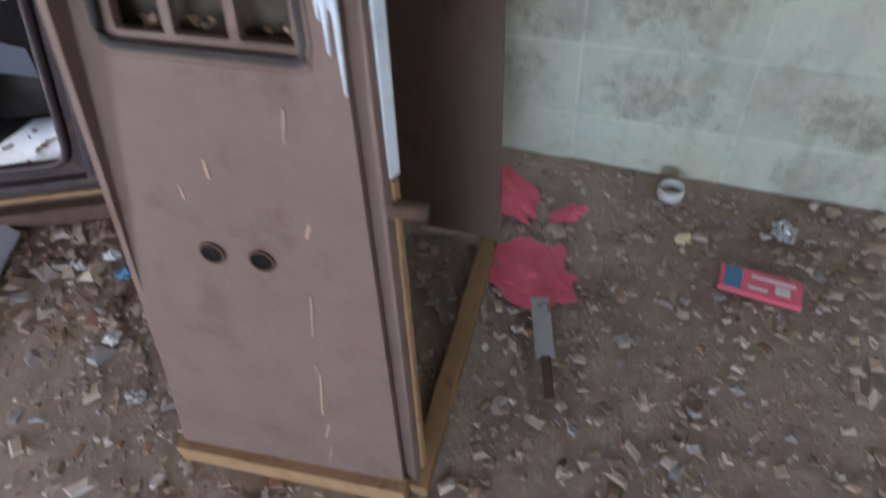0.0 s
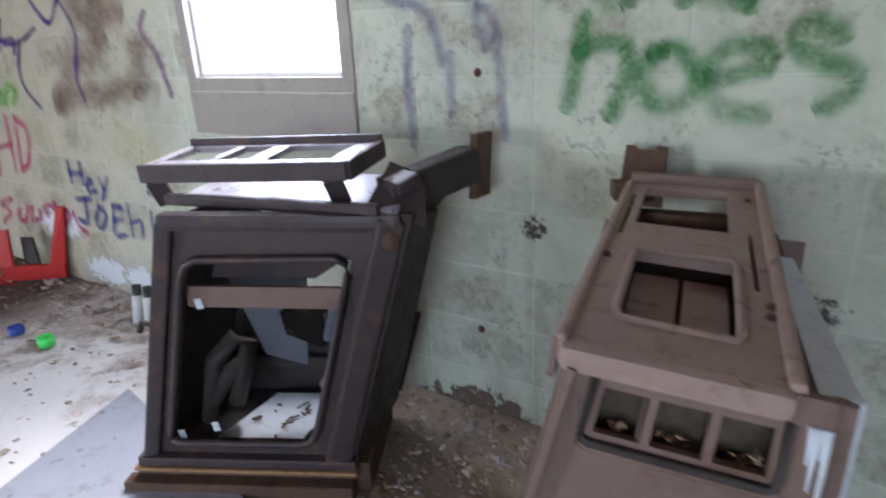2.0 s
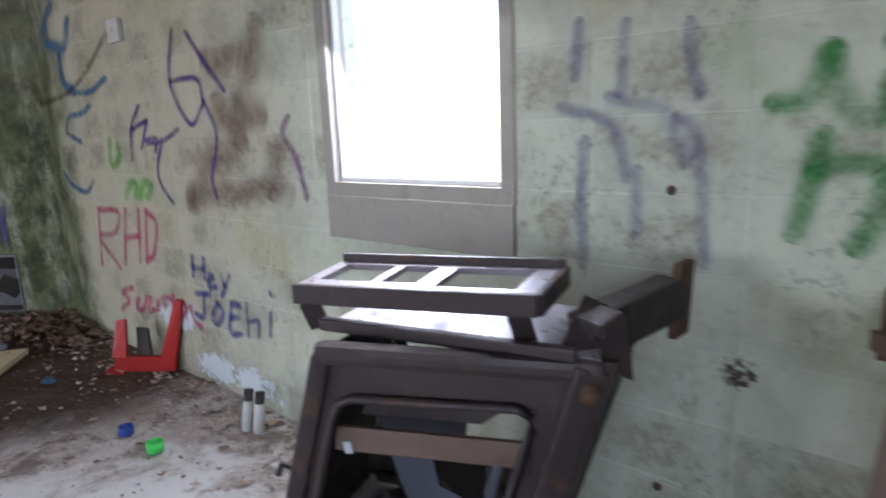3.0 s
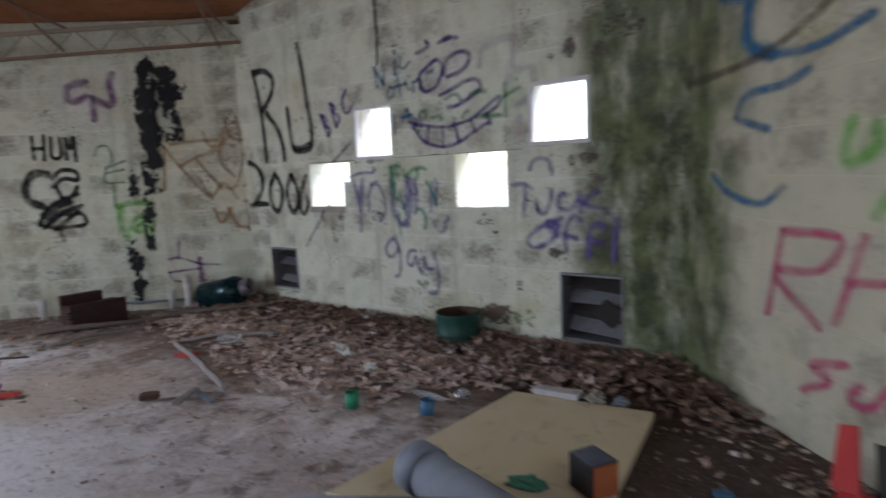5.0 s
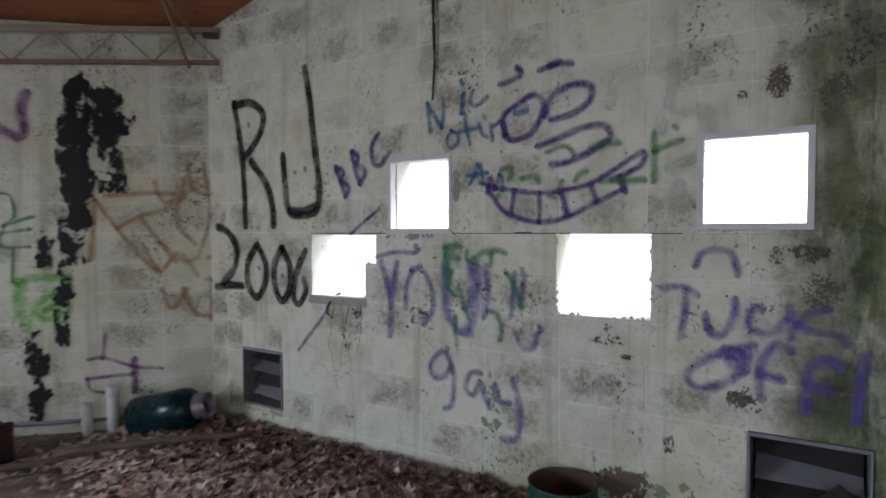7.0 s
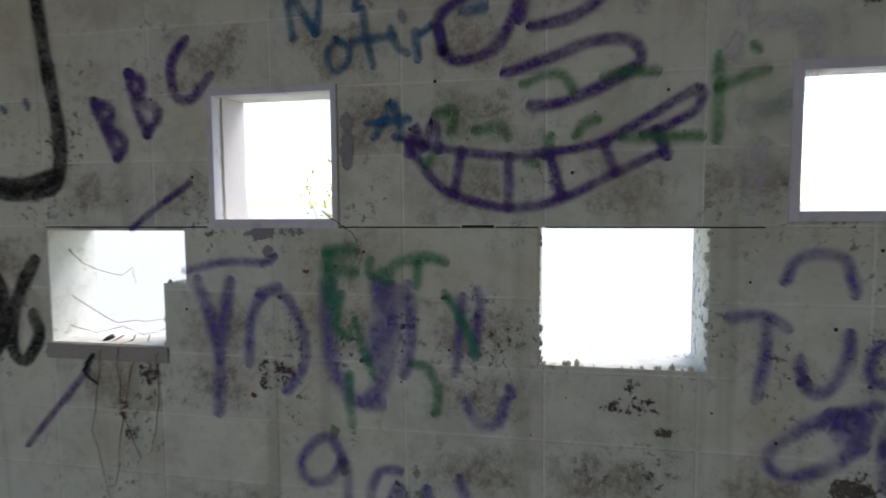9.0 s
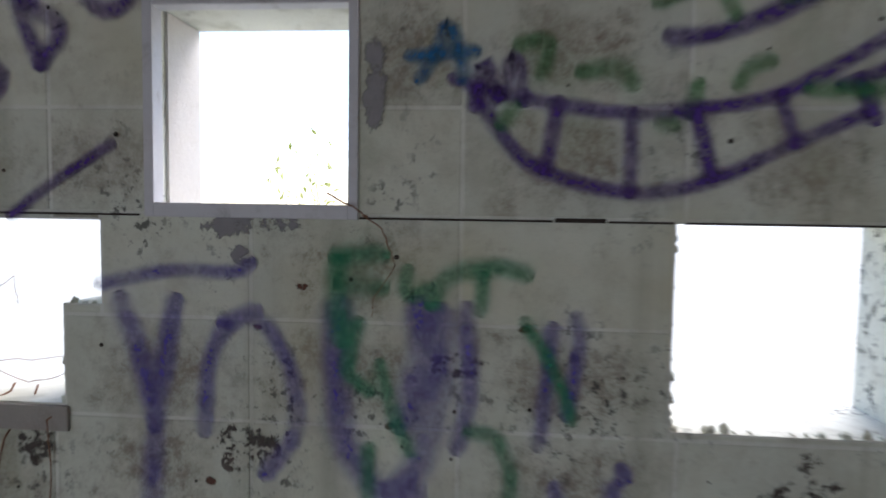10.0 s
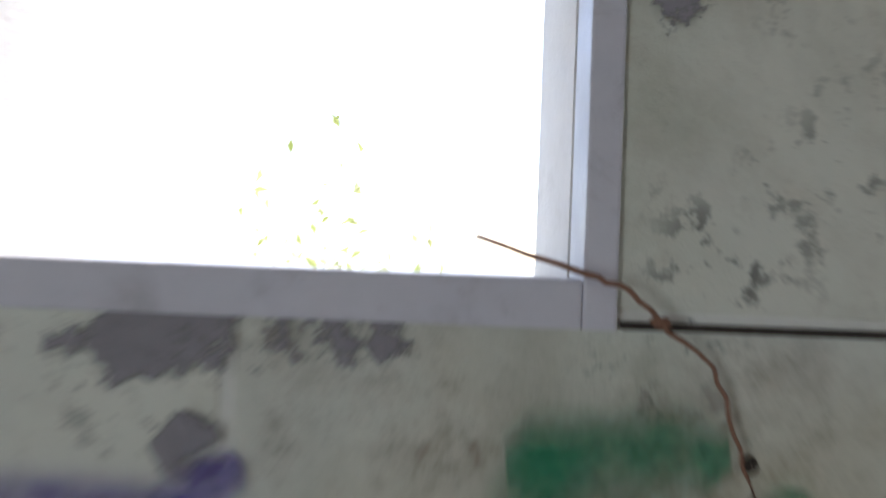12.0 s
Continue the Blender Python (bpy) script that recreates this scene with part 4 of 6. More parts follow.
spray(WB, wall_b, BLUE, 0.03, "blue spray-painted letters otic", "0.41,1.88 0.38,1.84 0.40,1.79 0.44,1.81 0.45,1.85 0.41,1.88", "0.49,1.96 0.50,1.88 0.52,1.80", "0.46,1.87 0.58,1.88", "0.60,1.94 0.61,1.92", "0.57,1.90 0.59,1.85 0.62,1.83", "0.64,1.89 0.65,1.81", "0.66,1.88 0.70,1.90 0.72,1.83")
spray(WB, wall_b, PURPLE, 0.042, "purple spray-painted eyes", "0.72,1.83 0.71,1.92 0.78,1.97 0.87,2.01 0.92,1.97 0.91,1.91 0.86,1.83 0.76,1.80 0.72,1.83", "0.93,1.90 0.96,1.99 1.05,2.03 1.14,2.02 1.15,1.96 1.07,1.90 0.96,1.88", "0.69,2.08 0.75,2.09 0.81,2.12 0.78,2.15", "0.90,2.12 0.98,2.14 1.06,2.13", "0.95,2.13 1.00,2.15")
spray(WB, wall_b, BLUE, 0.05, "faint blue spray-painted pupil", "0.78,1.93 0.83,1.94")
spray(WB, wall_b, PURPLE, 0.042, "purple spray-painted nose", "0.89,1.76 0.99,1.79 1.11,1.83 1.21,1.83 1.24,1.78 1.17,1.73 1.05,1.68 0.96,1.67")
spray(WB, wall_b, PURPLE, 0.034, "purple spray-painted grin", "0.58,1.60 0.69,1.57 0.80,1.55 0.91,1.54 1.03,1.55 1.14,1.57 1.24,1.62 1.34,1.68 1.39,1.70 1.38,1.65 1.31,1.61 1.25,1.59", "0.62,1.58 0.67,1.50 0.74,1.44 0.89,1.40 1.03,1.42 1.16,1.48 1.29,1.54", "0.77,1.56 0.75,1.44", "0.90,1.54 0.90,1.40", "1.01,1.54 1.04,1.43", "1.15,1.57 1.18,1.49", "1.28,1.60 1.31,1.53", "0.62,1.55 0.64,1.63 0.66,1.56 0.69,1.64 0.71,1.56")
spray(WB, wall_b, BLUE, 0.032, "blue spray-painted letter A", "0.52,1.60 0.55,1.65 0.57,1.70 0.59,1.65 0.60,1.60", "0.50,1.64 0.62,1.65")
spray(WB, wall_b, GREEN, 0.04, "green spray-painted strokes", "0.94,1.73 0.99,1.75 1.04,1.75 1.07,1.71", "1.15,1.74 1.20,1.75 1.28,1.75", "1.08,1.59 1.10,1.62 1.13,1.63", "1.20,1.58 1.30,1.58 1.39,1.58", "0.67,1.52 0.69,1.55", "0.95,1.52 0.97,1.52", "0.81,1.61 0.87,1.62 0.90,1.59", "0.70,1.66 0.75,1.67 0.74,1.61", "1.00,1.54 1.01,1.59")
spray(WB, wall_b, GREEN, 0.038, "green spray-painted letter F", "1.43,1.78 1.43,1.67 1.43,1.57", "1.43,1.70 1.48,1.72 1.54,1.74", "1.51,1.80 1.52,1.79", "1.53,1.64 1.59,1.66")
spray(WB, wall_b, WHITE, 0.075, "faint white spray-painted curves", "1.24,1.92 1.26,2.02 1.36,2.06 1.50,2.07", "1.46,1.79 1.50,1.98 1.51,2.10", "1.50,1.62 1.61,1.68 1.65,1.78 1.62,1.86 1.52,1.85", "1.53,1.55 1.52,1.40")
spray(WB, wall_b, VIOLET, 0.036, "thin violet spray-painted line", "-0.10,1.21 0.04,1.24 0.17,1.24 0.20,1.26")
spray(WB, wall_b, VIOLET, 0.055, "violet spray-painted letter V", "-0.06,1.18 -0.02,1.07 0.01,0.94", "0.05,1.18 0.03,1.07 0.01,0.93 -0.00,0.77")
spray(WB, wall_b, VIOLET, 0.045, "violet spray-painted letter O", "0.11,0.93 0.12,1.07 0.17,1.15 0.23,1.14 0.28,1.05 0.29,0.94 0.23,0.85", "0.15,1.14 0.21,1.17")
spray(WB, wall_b, VIOLET, 0.07, "broad violet spray-painted strokes", "0.37,1.18 0.37,1.03 0.39,0.91 0.45,0.83 0.52,0.83", "0.52,1.18 0.53,1.09 0.50,0.96", "0.56,1.17 0.56,1.04 0.53,0.89 0.48,0.83")
spray(WB, wall_b, VIOLET, 0.05, "violet spray-painted letter", "0.61,1.18 0.62,1.04 0.60,0.92")
spray(WB, wall_b, VIOLET, 0.04, "violet spray-painted hook", "0.81,1.17 0.82,1.13 0.80,0.99", "0.77,1.15 0.76,1.02 0.75,0.93")
spray(WB, wall_b, VIOLET, 0.045, "violet spray-painted curve with a dot", "0.78,0.85 0.81,0.79 0.87,0.79 0.89,0.86", "0.90,0.89 0.91,0.88")
spray(WB, wall_b, TEAL, 0.055, "green spray-painted letter F", "0.37,1.26 0.37,1.19 0.38,1.12", "0.37,1.27 0.45,1.28", "0.38,1.22 0.45,1.22")
spray(WB, wall_b, TEAL, 0.04, "green spray-painted strokes", "0.50,1.25 0.50,1.20 0.54,1.22", "0.41,1.15 0.39,1.06 0.43,1.02", "0.45,1.07 0.48,0.97 0.51,0.91", "0.64,1.24 0.64,1.18", "0.43,0.91 0.43,0.82 0.44,0.76")
spray(WB, wall_b, TEAL, 0.045, "green spray-painted arch", "0.55,1.19 0.58,1.24 0.66,1.26 0.72,1.25")
spray(WB, wall_b, TEAL, 0.036, "green spray-painted stroke", "0.72,1.16 0.77,1.08 0.81,0.98")
spray(WB, wall_b, TEAL, 0.038, "green spray-painted curve", "0.62,0.95 0.67,0.94 0.70,0.87 0.69,0.81")
spray(WB, wall_b, VIOLET, 0.044, "violet spray-painted word gay", "0.41,0.64 0.37,0.71 0.32,0.70 0.27,0.63 0.30,0.57 0.37,0.59 0.41,0.65 0.42,0.52 0.40,0.43 0.36,0.41", "0.58,0.63 0.52,0.62 0.49,0.54 0.54,0.51 0.58,0.59 0.59,0.54 0.63,0.46", "0.66,0.58 0.69,0.50 0.74,0.50", "0.76,0.62 0.79,0.52 0.80,0.40 0.77,0.32 0.70,0.31")
spray(WB, wall_b, VIOLET, 0.042, "violet spray-painted word TUCK", "1.47,1.11 1.55,1.12 1.61,1.09", "1.56,1.10 1.56,1.02 1.54,0.90", "1.60,1.21 1.62,1.26 1.67,1.28 1.73,1.27 1.75,1.22 1.76,1.18", "1.64,1.01 1.65,0.95 1.68,0.92 1.72,0.95 1.75,1.02 1.75,1.08", "1.85,1.05 1.81,1.04 1.80,0.97 1.85,0.95 1.89,0.96 1.93,1.01", "1.94,1.06 1.95,1.00 1.95,0.94", "2.07,1.06 2.01,1.04 1.97,0.99", "1.97,0.99 2.04,0.97 2.11,0.96 2.13,0.93")
spray(WB, wall_b, VIOLET, 0.05, "violet spray-painted word OFF", "1.82,0.90 1.71,0.86 1.61,0.80 1.57,0.74 1.61,0.70 1.69,0.72 1.77,0.78 1.79,0.85 1.75,0.87", "1.95,0.89 1.90,0.91 1.86,0.86 1.84,0.80 1.85,0.69", "1.84,0.79 1.92,0.77", "2.11,0.84 2.07,0.87 2.01,0.83 2.00,0.75 2.00,0.66", "2.00,0.77 2.08,0.75", "2.19,0.90 2.17,0.79 2.16,0.64")
spray(WB, wall_b, VIOLET, 0.085, "violet sprayed fill in the letter O", "1.72,0.86 1.75,0.84 1.79,0.86", "1.74,0.82 1.78,0.80")
spray(WA, wall_a, PURPLE, 0.036, "purple spray-painted strokes", "2.02,1.87 1.94,1.62 2.10,1.41 2.25,1.51", "1.94,1.63 2.20,1.62 2.24,1.52", "2.15,1.84 2.28,1.70 2.44,1.55", "2.25,1.51 2.33,1.35 2.25,1.16 2.27,1.05", "1.55,1.53 1.42,1.41 1.38,1.23", "1.41,1.40 1.63,1.45", "1.61,1.43 1.52,1.30", "1.57,1.34 1.71,1.35 1.68,1.28", "1.59,1.32 1.80,1.34 1.96,1.39", "1.77,1.34 1.68,1.19 1.70,1.09 1.81,1.00")
spray(WA, wall_a, PURPLE2, 0.045, "purple spray-painted line", "2.90,1.41 2.85,1.35 2.93,1.24 2.98,1.08")
spray(WA, wall_a, MAROON, 0.17, "broad brown spray-painted letters", "2.31,1.69 2.63,1.70", "2.71,1.79 2.69,1.66 2.56,1.50", "2.35,1.49 2.45,1.40 2.70,1.43", "2.29,1.31 2.15,1.15 2.01,1.01", "2.02,1.04 2.46,1.09 2.85,1.11", "2.79,1.29 2.74,1.11", "2.53,1.32 2.31,1.21")
spray(WA, wall_a, LIME, 0.07, "bright green spray-painted letters", "1.10,1.35 1.07,1.20 1.21,1.25 1.20,1.33", "1.22,1.01 1.28,1.08 1.39,1.10 1.36,1.02", "1.42,1.02 1.48,1.10 1.58,1.09 1.51,1.02")
spray(WA, wall_a, BLUE, 0.1, "broad blue spray-painted blot", "0.49,2.22 0.34,2.13 0.29,2.02 0.59,1.95 0.72,2.09", "0.50,1.90 0.51,1.74 0.66,1.67")
spray(WA, wall_a, BLUE, 0.05, "blue spray-painted curves", "0.50,1.90 0.51,1.74 0.66,1.67 0.91,1.65 1.17,1.71", "0.43,1.42 0.50,1.51 0.74,1.53 0.88,1.57", "0.43,1.41 0.65,1.35", "0.25,1.15 0.38,1.06 0.61,1.02 0.76,1.10")
spray(WA, wall_a, FAINTVIOLET, 0.045, "faint violet spray-painted lines", "4.21,1.60 4.20,1.46", "4.16,1.38 4.27,1.35 4.32,1.31 4.35,1.19", "4.30,1.40 4.38,1.38 4.45,1.36 4.48,1.28 4.50,1.23", "4.34,1.58 4.33,1.41", "4.50,1.56 4.51,1.46 4.53,1.39", "4.23,1.29 4.22,1.12 4.23,0.94", "4.48,1.34 4.52,1.31 4.54,1.21 4.55,1.08 4.56,0.98", "4.38,1.21 4.38,1.04")
spray(WC, wall_c, BLACK, 0.04, "black spray-painted word HUM", "0.51,1.72 0.51,1.51", "0.62,1.73 0.60,1.50", "0.51,1.61 0.60,1.61", "0.68,1.71 0.67,1.53 0.75,1.53 0.76,1.70", "0.80,1.50 0.81,1.70 0.84,1.59 0.88,1.71 0.88,1.48")
spray(WC, wall_c, PURPLE2, 0.085, "purple spray-painted strokes", "1.05,2.21 0.88,2.15 0.91,2.02 1.08,2.07 1.09,1.86", "1.29,2.27 1.26,2.17 1.27,1.98 1.10,2.05")
spray(WC, wall_c, BLACK, 0.085, "black spray-painted ring", "0.61,1.37 0.49,1.38 0.40,1.27 0.41,1.13 0.53,1.07")
spray(WC, wall_c, BLACK, 0.045, "black spray-painted scribble", "0.64,1.32 0.74,1.40 0.86,1.38 0.87,1.30 0.75,1.32 0.64,1.25", "0.67,1.25 0.73,1.10 0.79,1.13 0.86,1.24", "0.47,0.89 0.56,1.03 0.69,1.12 0.86,1.17", "0.51,0.86 0.72,1.01 0.88,1.06", "0.48,0.90 0.63,0.86 0.89,0.88 0.84,0.99 0.61,0.84", "0.66,0.83 0.68,0.73")
spray(WC, wall_c, BLACK, 0.075, "black sprayed fill", "0.56,0.92 0.68,0.99 0.84,1.00", "0.52,0.98 0.67,1.07 0.78,1.10")
spray(WC, wall_c, ORANGE, 0.046, "faint orange spray-painted scrawl", "1.69,1.57 1.65,1.17", "1.69,1.57 1.82,1.38 1.99,1.16 2.09,1.06", "1.75,1.60 2.02,1.62 2.26,1.62", "1.82,1.38 1.96,1.46 2.09,1.50 2.25,1.59", "1.98,1.44 2.09,1.28 2.19,1.15", "1.99,1.25 2.09,1.09 2.21,1.21 2.33,1.05", "2.28,1.80 2.31,1.65 2.40,1.61", "2.26,1.74 2.20,1.43 2.32,1.27", "2.38,1.83 2.42,1.49 2.35,1.21", "2.43,1.61 2.52,1.58 2.44,1.46", "2.10,0.96 2.16,0.82 2.26,0.96", "2.23,0.96 2.31,0.79 2.41,0.76", "2.40,1.17 2.56,1.23 2.52,1.08 2.39,1.02", "2.42,1.01 2.42,0.74", "2.06,1.70 2.12,1.56 2.21,1.59", "2.09,1.28 2.25,1.15 2.34,1.18")
spray(WC, wall_c, TEAL, 0.032, "green spray-painted squiggle", "1.05,1.52 1.09,1.60 1.18,1.60 1.20,1.46 1.13,1.40 1.31,1.46", "1.13,1.35 1.30,1.38", "1.14,1.40 1.12,1.27 1.29,1.26", "1.19,1.25 1.18,1.03")
spray(WC, wall_c, LIME, 0.07, "bright green spray-painted spiral", "1.20,1.03 1.35,1.06 1.53,1.04", "1.37,0.83 1.43,0.87 1.45,0.80 1.36,0.78 1.31,0.85 1.41,0.93 1.51,0.85 1.44,0.72")
spray(WC, wall_c, LIME, 0.1, "faint bright green spray-painted arc", "1.22,1.02 1.22,0.86 1.27,0.72")
spray(WC, wall_c, PURPLE2, 0.032, "purple spray-painted strokes", "1.73,0.66 1.71,0.49", "1.62,0.49 1.72,0.50 1.91,0.43 2.09,0.41", "1.61,0.36 1.75,0.37 1.90,0.38", "1.61,0.36 1.64,0.28 1.73,0.26")
spray(WC, wall_c, PURPLE2, 0.06, "purple spray-painted stroke", "1.91,0.48 1.91,0.26")
spray(WA, wall_a, PINK, 0.05, "pink spray-painted letters RHD", "0.76,0.91 0.68,0.53", "0.76,0.91 1.07,0.91 0.97,0.77 0.72,0.72 0.98,0.54", "1.18,0.93 1.06,0.58", "1.36,0.94 1.29,0.62", "1.11,0.75 1.33,0.78", "1.46,0.94 1.38,0.63", "1.46,0.94 1.57,0.87 1.49,0.69 1.38,0.63")
spray(WA, wall_a, PINK, 0.05, "pink spray-painted word", "1.12,0.43 0.94,0.37 1.05,0.34 0.91,0.25", "1.19,0.37 1.14,0.30 1.23,0.30 1.31,0.40", "1.36,0.40 1.31,0.31 1.40,0.33", "1.45,0.39 1.44,0.33 1.52,0.42", "1.54,0.37 1.55,0.43 1.62,0.43", "1.66,0.46 1.64,0.35", "1.71,0.41 1.77,0.44 1.80,0.39 1.72,0.34", "1.85,0.42 1.89,0.34 1.95,0.32")
spray(WA, wall_a, NAVY, 0.042, "dark blue spray-painted word Hey", "1.94,0.72 1.93,0.61", "2.06,0.72 2.05,0.61", "1.93,0.66 2.05,0.66", "2.08,0.60 2.15,0.63 2.11,0.64 2.08,0.57 2.16,0.58", "2.22,0.65 2.24,0.60", "2.30,0.66 2.21,0.54")
spray(WA, wall_a, NAVY, 0.044, "dark blue spray-painted word JOE", "1.93,0.51 2.09,0.53", "2.02,0.52 1.99,0.39 1.91,0.39", "2.15,0.49 2.08,0.40 2.13,0.37 2.20,0.45 2.15,0.49", "2.29,0.51 2.25,0.35 2.35,0.36", "2.27,0.43 2.35,0.45", "2.29,0.51 2.37,0.51")
spray(WA, wall_a, NAVY, 0.032, "dark blue spray-painted word hi", "2.43,0.54 2.42,0.36", "2.44,0.44 2.52,0.46 2.51,0.38", "2.63,0.52 2.61,0.40", "2.64,0.62 2.65,0.61")
spray(WA, wall_a, SMEAR, 0.05, "dark brown smear", "1.28,1.95 0.67,1.69 -0.01,1.62")
spray(WA, wall_a, GREEN, 0.065, "green spray-painted word and", "4.69,1.36 4.75,1.37 4.78,1.42 4.79,1.47", "4.79,1.46 4.83,1.35 4.88,1.31 4.91,1.42 4.91,1.33", "4.90,1.47 4.96,1.47 5.01,1.41 5.03,1.32", "5.14,1.40 5.08,1.39 5.05,1.35 5.09,1.32 5.16,1.31", "5.14,1.46 5.15,1.36 5.17,1.30")
spray(WA, wall_a, GREEN, 0.065, "green spray-painted word hoes", "4.79,1.29 4.77,1.18 4.75,1.07", "4.78,1.21 4.83,1.23 4.90,1.22 4.90,1.14 4.87,1.05", "4.98,1.21 4.94,1.15 4.98,1.08 5.05,1.09 5.07,1.15 5.02,1.21 4.97,1.20", "5.11,1.14 5.23,1.17 5.20,1.21 5.13,1.21 5.09,1.14 5.13,1.07 5.22,1.06", "5.35,1.23 5.29,1.26 5.26,1.22 5.30,1.19 5.37,1.16 5.39,1.12 5.34,1.08")


def tar_material(name, gap):
    m = Nodes(name, 0.65)
    uv = m.t.nodes.new("ShaderNodeUVMap")
    uv.uv_map = "across"
    u, v, _ = m.xyz(uv.outputs[0])
    u = m.math("ADD", u, m.math("MULTIPLY", m.math("SUBTRACT", m.noise(6, 3), 0.5), 0.2))
    core = m.step(m.math("ABSOLUTE", m.math("SUBTRACT", u, 0.5)), 0.5, 0.05, -0.62, 0.26)
    ends = m.step(m.math("ABSOLUTE", m.math("SUBTRACT", v, 0.5)), 0.5, 0.30, -0.55, 0.0)
    grain = m.math("ADD", m.noise(13, 9, 0.7, dist=0.5, stretch=(1, 1, 0.7)), m.math("MULTIPLY", m.math("SUBTRACT", m.noise(5, 3), 0.5), 0.6))
    n = m.math("ADD", m.math("MULTIPLY", m.math("SUBTRACT", grain, 0.5), 2.4), m.math("ADD", m.math("ADD", core, ends), 0.5))
    m.link(m.step(n, gap, gap + 0.06), m.b.inputs["Alpha"])
    m.bump(m.noise(50), 0.4, 0.004)
    return m.out((0.008, 0.008, 0.009))


TAR = tar_material("black_tar_paint", 0.40)
TARTHIN = tar_material("thin_black_tar_paint", 0.60)


def splash(wall, parent, mat, label, s0, s1, z0, z1):
    SPRAYED[0] += 1
    lift = 0.0030 + 0.00002 * (SPRAYED[0] % 50) if mat not in (TAR, TARTHIN) else 0.0075 + 0.0001 * (SPRAYED[0] % 9)
    bm = bmesh.new()
    uv = bm.loops.layers.uv.new("across")
    f = bm.faces.new([bm.verts.new(wall.at(s, z, lift)) for s, z in ((s0, z0), (s1, z0), (s1, z1), (s0, z1))])
    for lp, c in zip(f.loops, ((0, 0), (1, 0), (1, 1), (0, 1))):
        lp[uv].uv = c
    return part("paint_splash", bm, mat, parent, label)


splash(WC, wall_c, TAR, "black tar splashed down the wall", 1.41, 1.78, 2.02, 2.43)
splash(WC, wall_c, TAR, "black tar splashed down the wall", 1.56, 2.00, 1.95, 2.35)
splash(WC, wall_c, TAR, "black tar splashed down the wall", 1.38, 1.76, 1.66, 2.19)
splash(WC, wall_c, TAR, "black tar splashed down the wall", 1.41, 1.74, 1.33, 1.86)
splash(WC, wall_c, TARTHIN, "black tar splashed down the wall", 1.60, 1.98, 1.54, 2.15)
splash(WC, wall_c, TARTHIN, "black tar splashed down the wall", 1.35, 1.70, 1.03, 1.53)
splash(WC, wall_c, TARTHIN, "black tar splashed down the wall", 1.22, 1.53, 1.06, 1.40)
splash(WC, wall_c, TARTHIN, "black tar splashed down the wall", 1.35, 1.64, 0.81, 1.24)
splash(WC, wall_c, TARTHIN, "black tar splashed down the wall", 1.34, 1.60, 0.55, 0.98)
splash(WC, wall_c, TARTHIN, "black tar splashed down the wall", 1.15, 1.48, 0.30, 0.76)
splash(WC, wall_c, TARTHIN, "black tar splashed down the wall", 1.19, 1.45, 0.00, 0.58)

# ---------------------------------------------------------------- more materials


def by_island(name, tones, rough=0.8, fine=60):
    """Pieces of one mesh, each in one of several tones."""
    m = Nodes(name, rough)
    r = m.t.nodes.new("ShaderNodeNewGeometry").outputs["Random Per Island"]
    ramp = m.t.nodes.new("ShaderNodeValToRGB")
    ramp.color_ramp.interpolation = "LINEAR"
    els = ramp.color_ramp.elements
    while len(els) < len(tones):
        els.new(0.5)
    for i, (e, c) in enumerate(zip(els, tones)):
        e.position, e.color = i / (len(tones) - 1), (*c, 1)
    m.link(r, ramp.inputs[0])
    c = m.mix(m.math("MULTIPLY", m.noise(fine, 4), 0.3), ramp.outputs[0], (0.06, 0.045, 0.035))
    return m.out(c)


# Darker leaf tones for the wall side, its shade put into the colour
SHADELEAVES = by_island("shaded_leaves", [(0.08, 0.05, 0.037), (0.26, 0.165, 0.12), (0.14, 0.086, 0.065), (0.38, 0.255, 0.195), (0.11, 0.07, 0.055), (0.50, 0.37, 0.30), (0.20, 0.12, 0.085)], 0.7, 40)
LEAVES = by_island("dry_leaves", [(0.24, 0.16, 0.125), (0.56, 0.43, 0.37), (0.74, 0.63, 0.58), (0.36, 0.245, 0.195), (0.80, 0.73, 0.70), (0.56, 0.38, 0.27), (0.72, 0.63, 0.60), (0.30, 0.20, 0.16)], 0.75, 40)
RUBBLE = by_island("floor_rubble", [(0.14, 0.10, 0.07), (0.30, 0.22, 0.16), (0.46, 0.38, 0.30), (0.20, 0.14, 0.10), (0.52, 0.46, 0.40), (0.28, 0.17, 0.11), (0.26, 0.25, 0.25), (0.36, 0.28, 0.21)], 0.85)
SHRUB = by_island("spring_leaves", [(0.50, 0.56, 0.16), (0.62, 0.66, 0.26), (0.68, 0.66, 0.34)], 0.6)
SHRUBSTEM = plain("pale_green_stem", (0.42, 0.42, 0.24), (0.5, 0.48, 0.3), 20, 0.8)
TWIG = plain("brown_vine", (0.20, 0.10, 0.06), (0.30, 0.17, 0.11), 20, 0.85)
WOOD = plain("grey_weathered_wood", (0.21, 0.18, 0.165), (0.33, 0.30, 0.29), 12, 0.9)
BARK = plain("dark_brown_bark", (0.10, 0.072, 0.06), (0.17, 0.13, 0.11), 14, 0.95, 0, (0.05, 0.035, 0.03), 0.6, 0.5)
YELLOWBOARD = plain("yellowed_foam_board", (0.66, 0.57, 0.33), (0.78, 0.72, 0.54), 3, 0.9, 0, (0.28, 0.22, 0.15), 0.6)
PVC = plain("grey_plastic_pipe", (0.19, 0.215, 0.26), (0.25, 0.275, 0.32), 5, 0.5, 0, (0.2, 0.18, 0.16), 0.4)
WHITEPVC = plain("white_plastic_pipe", (0.62, 0.62, 0.60), (0.5, 0.5, 0.49), 7, 0.5, 0, (0.25, 0.2, 0.15), 0.5)
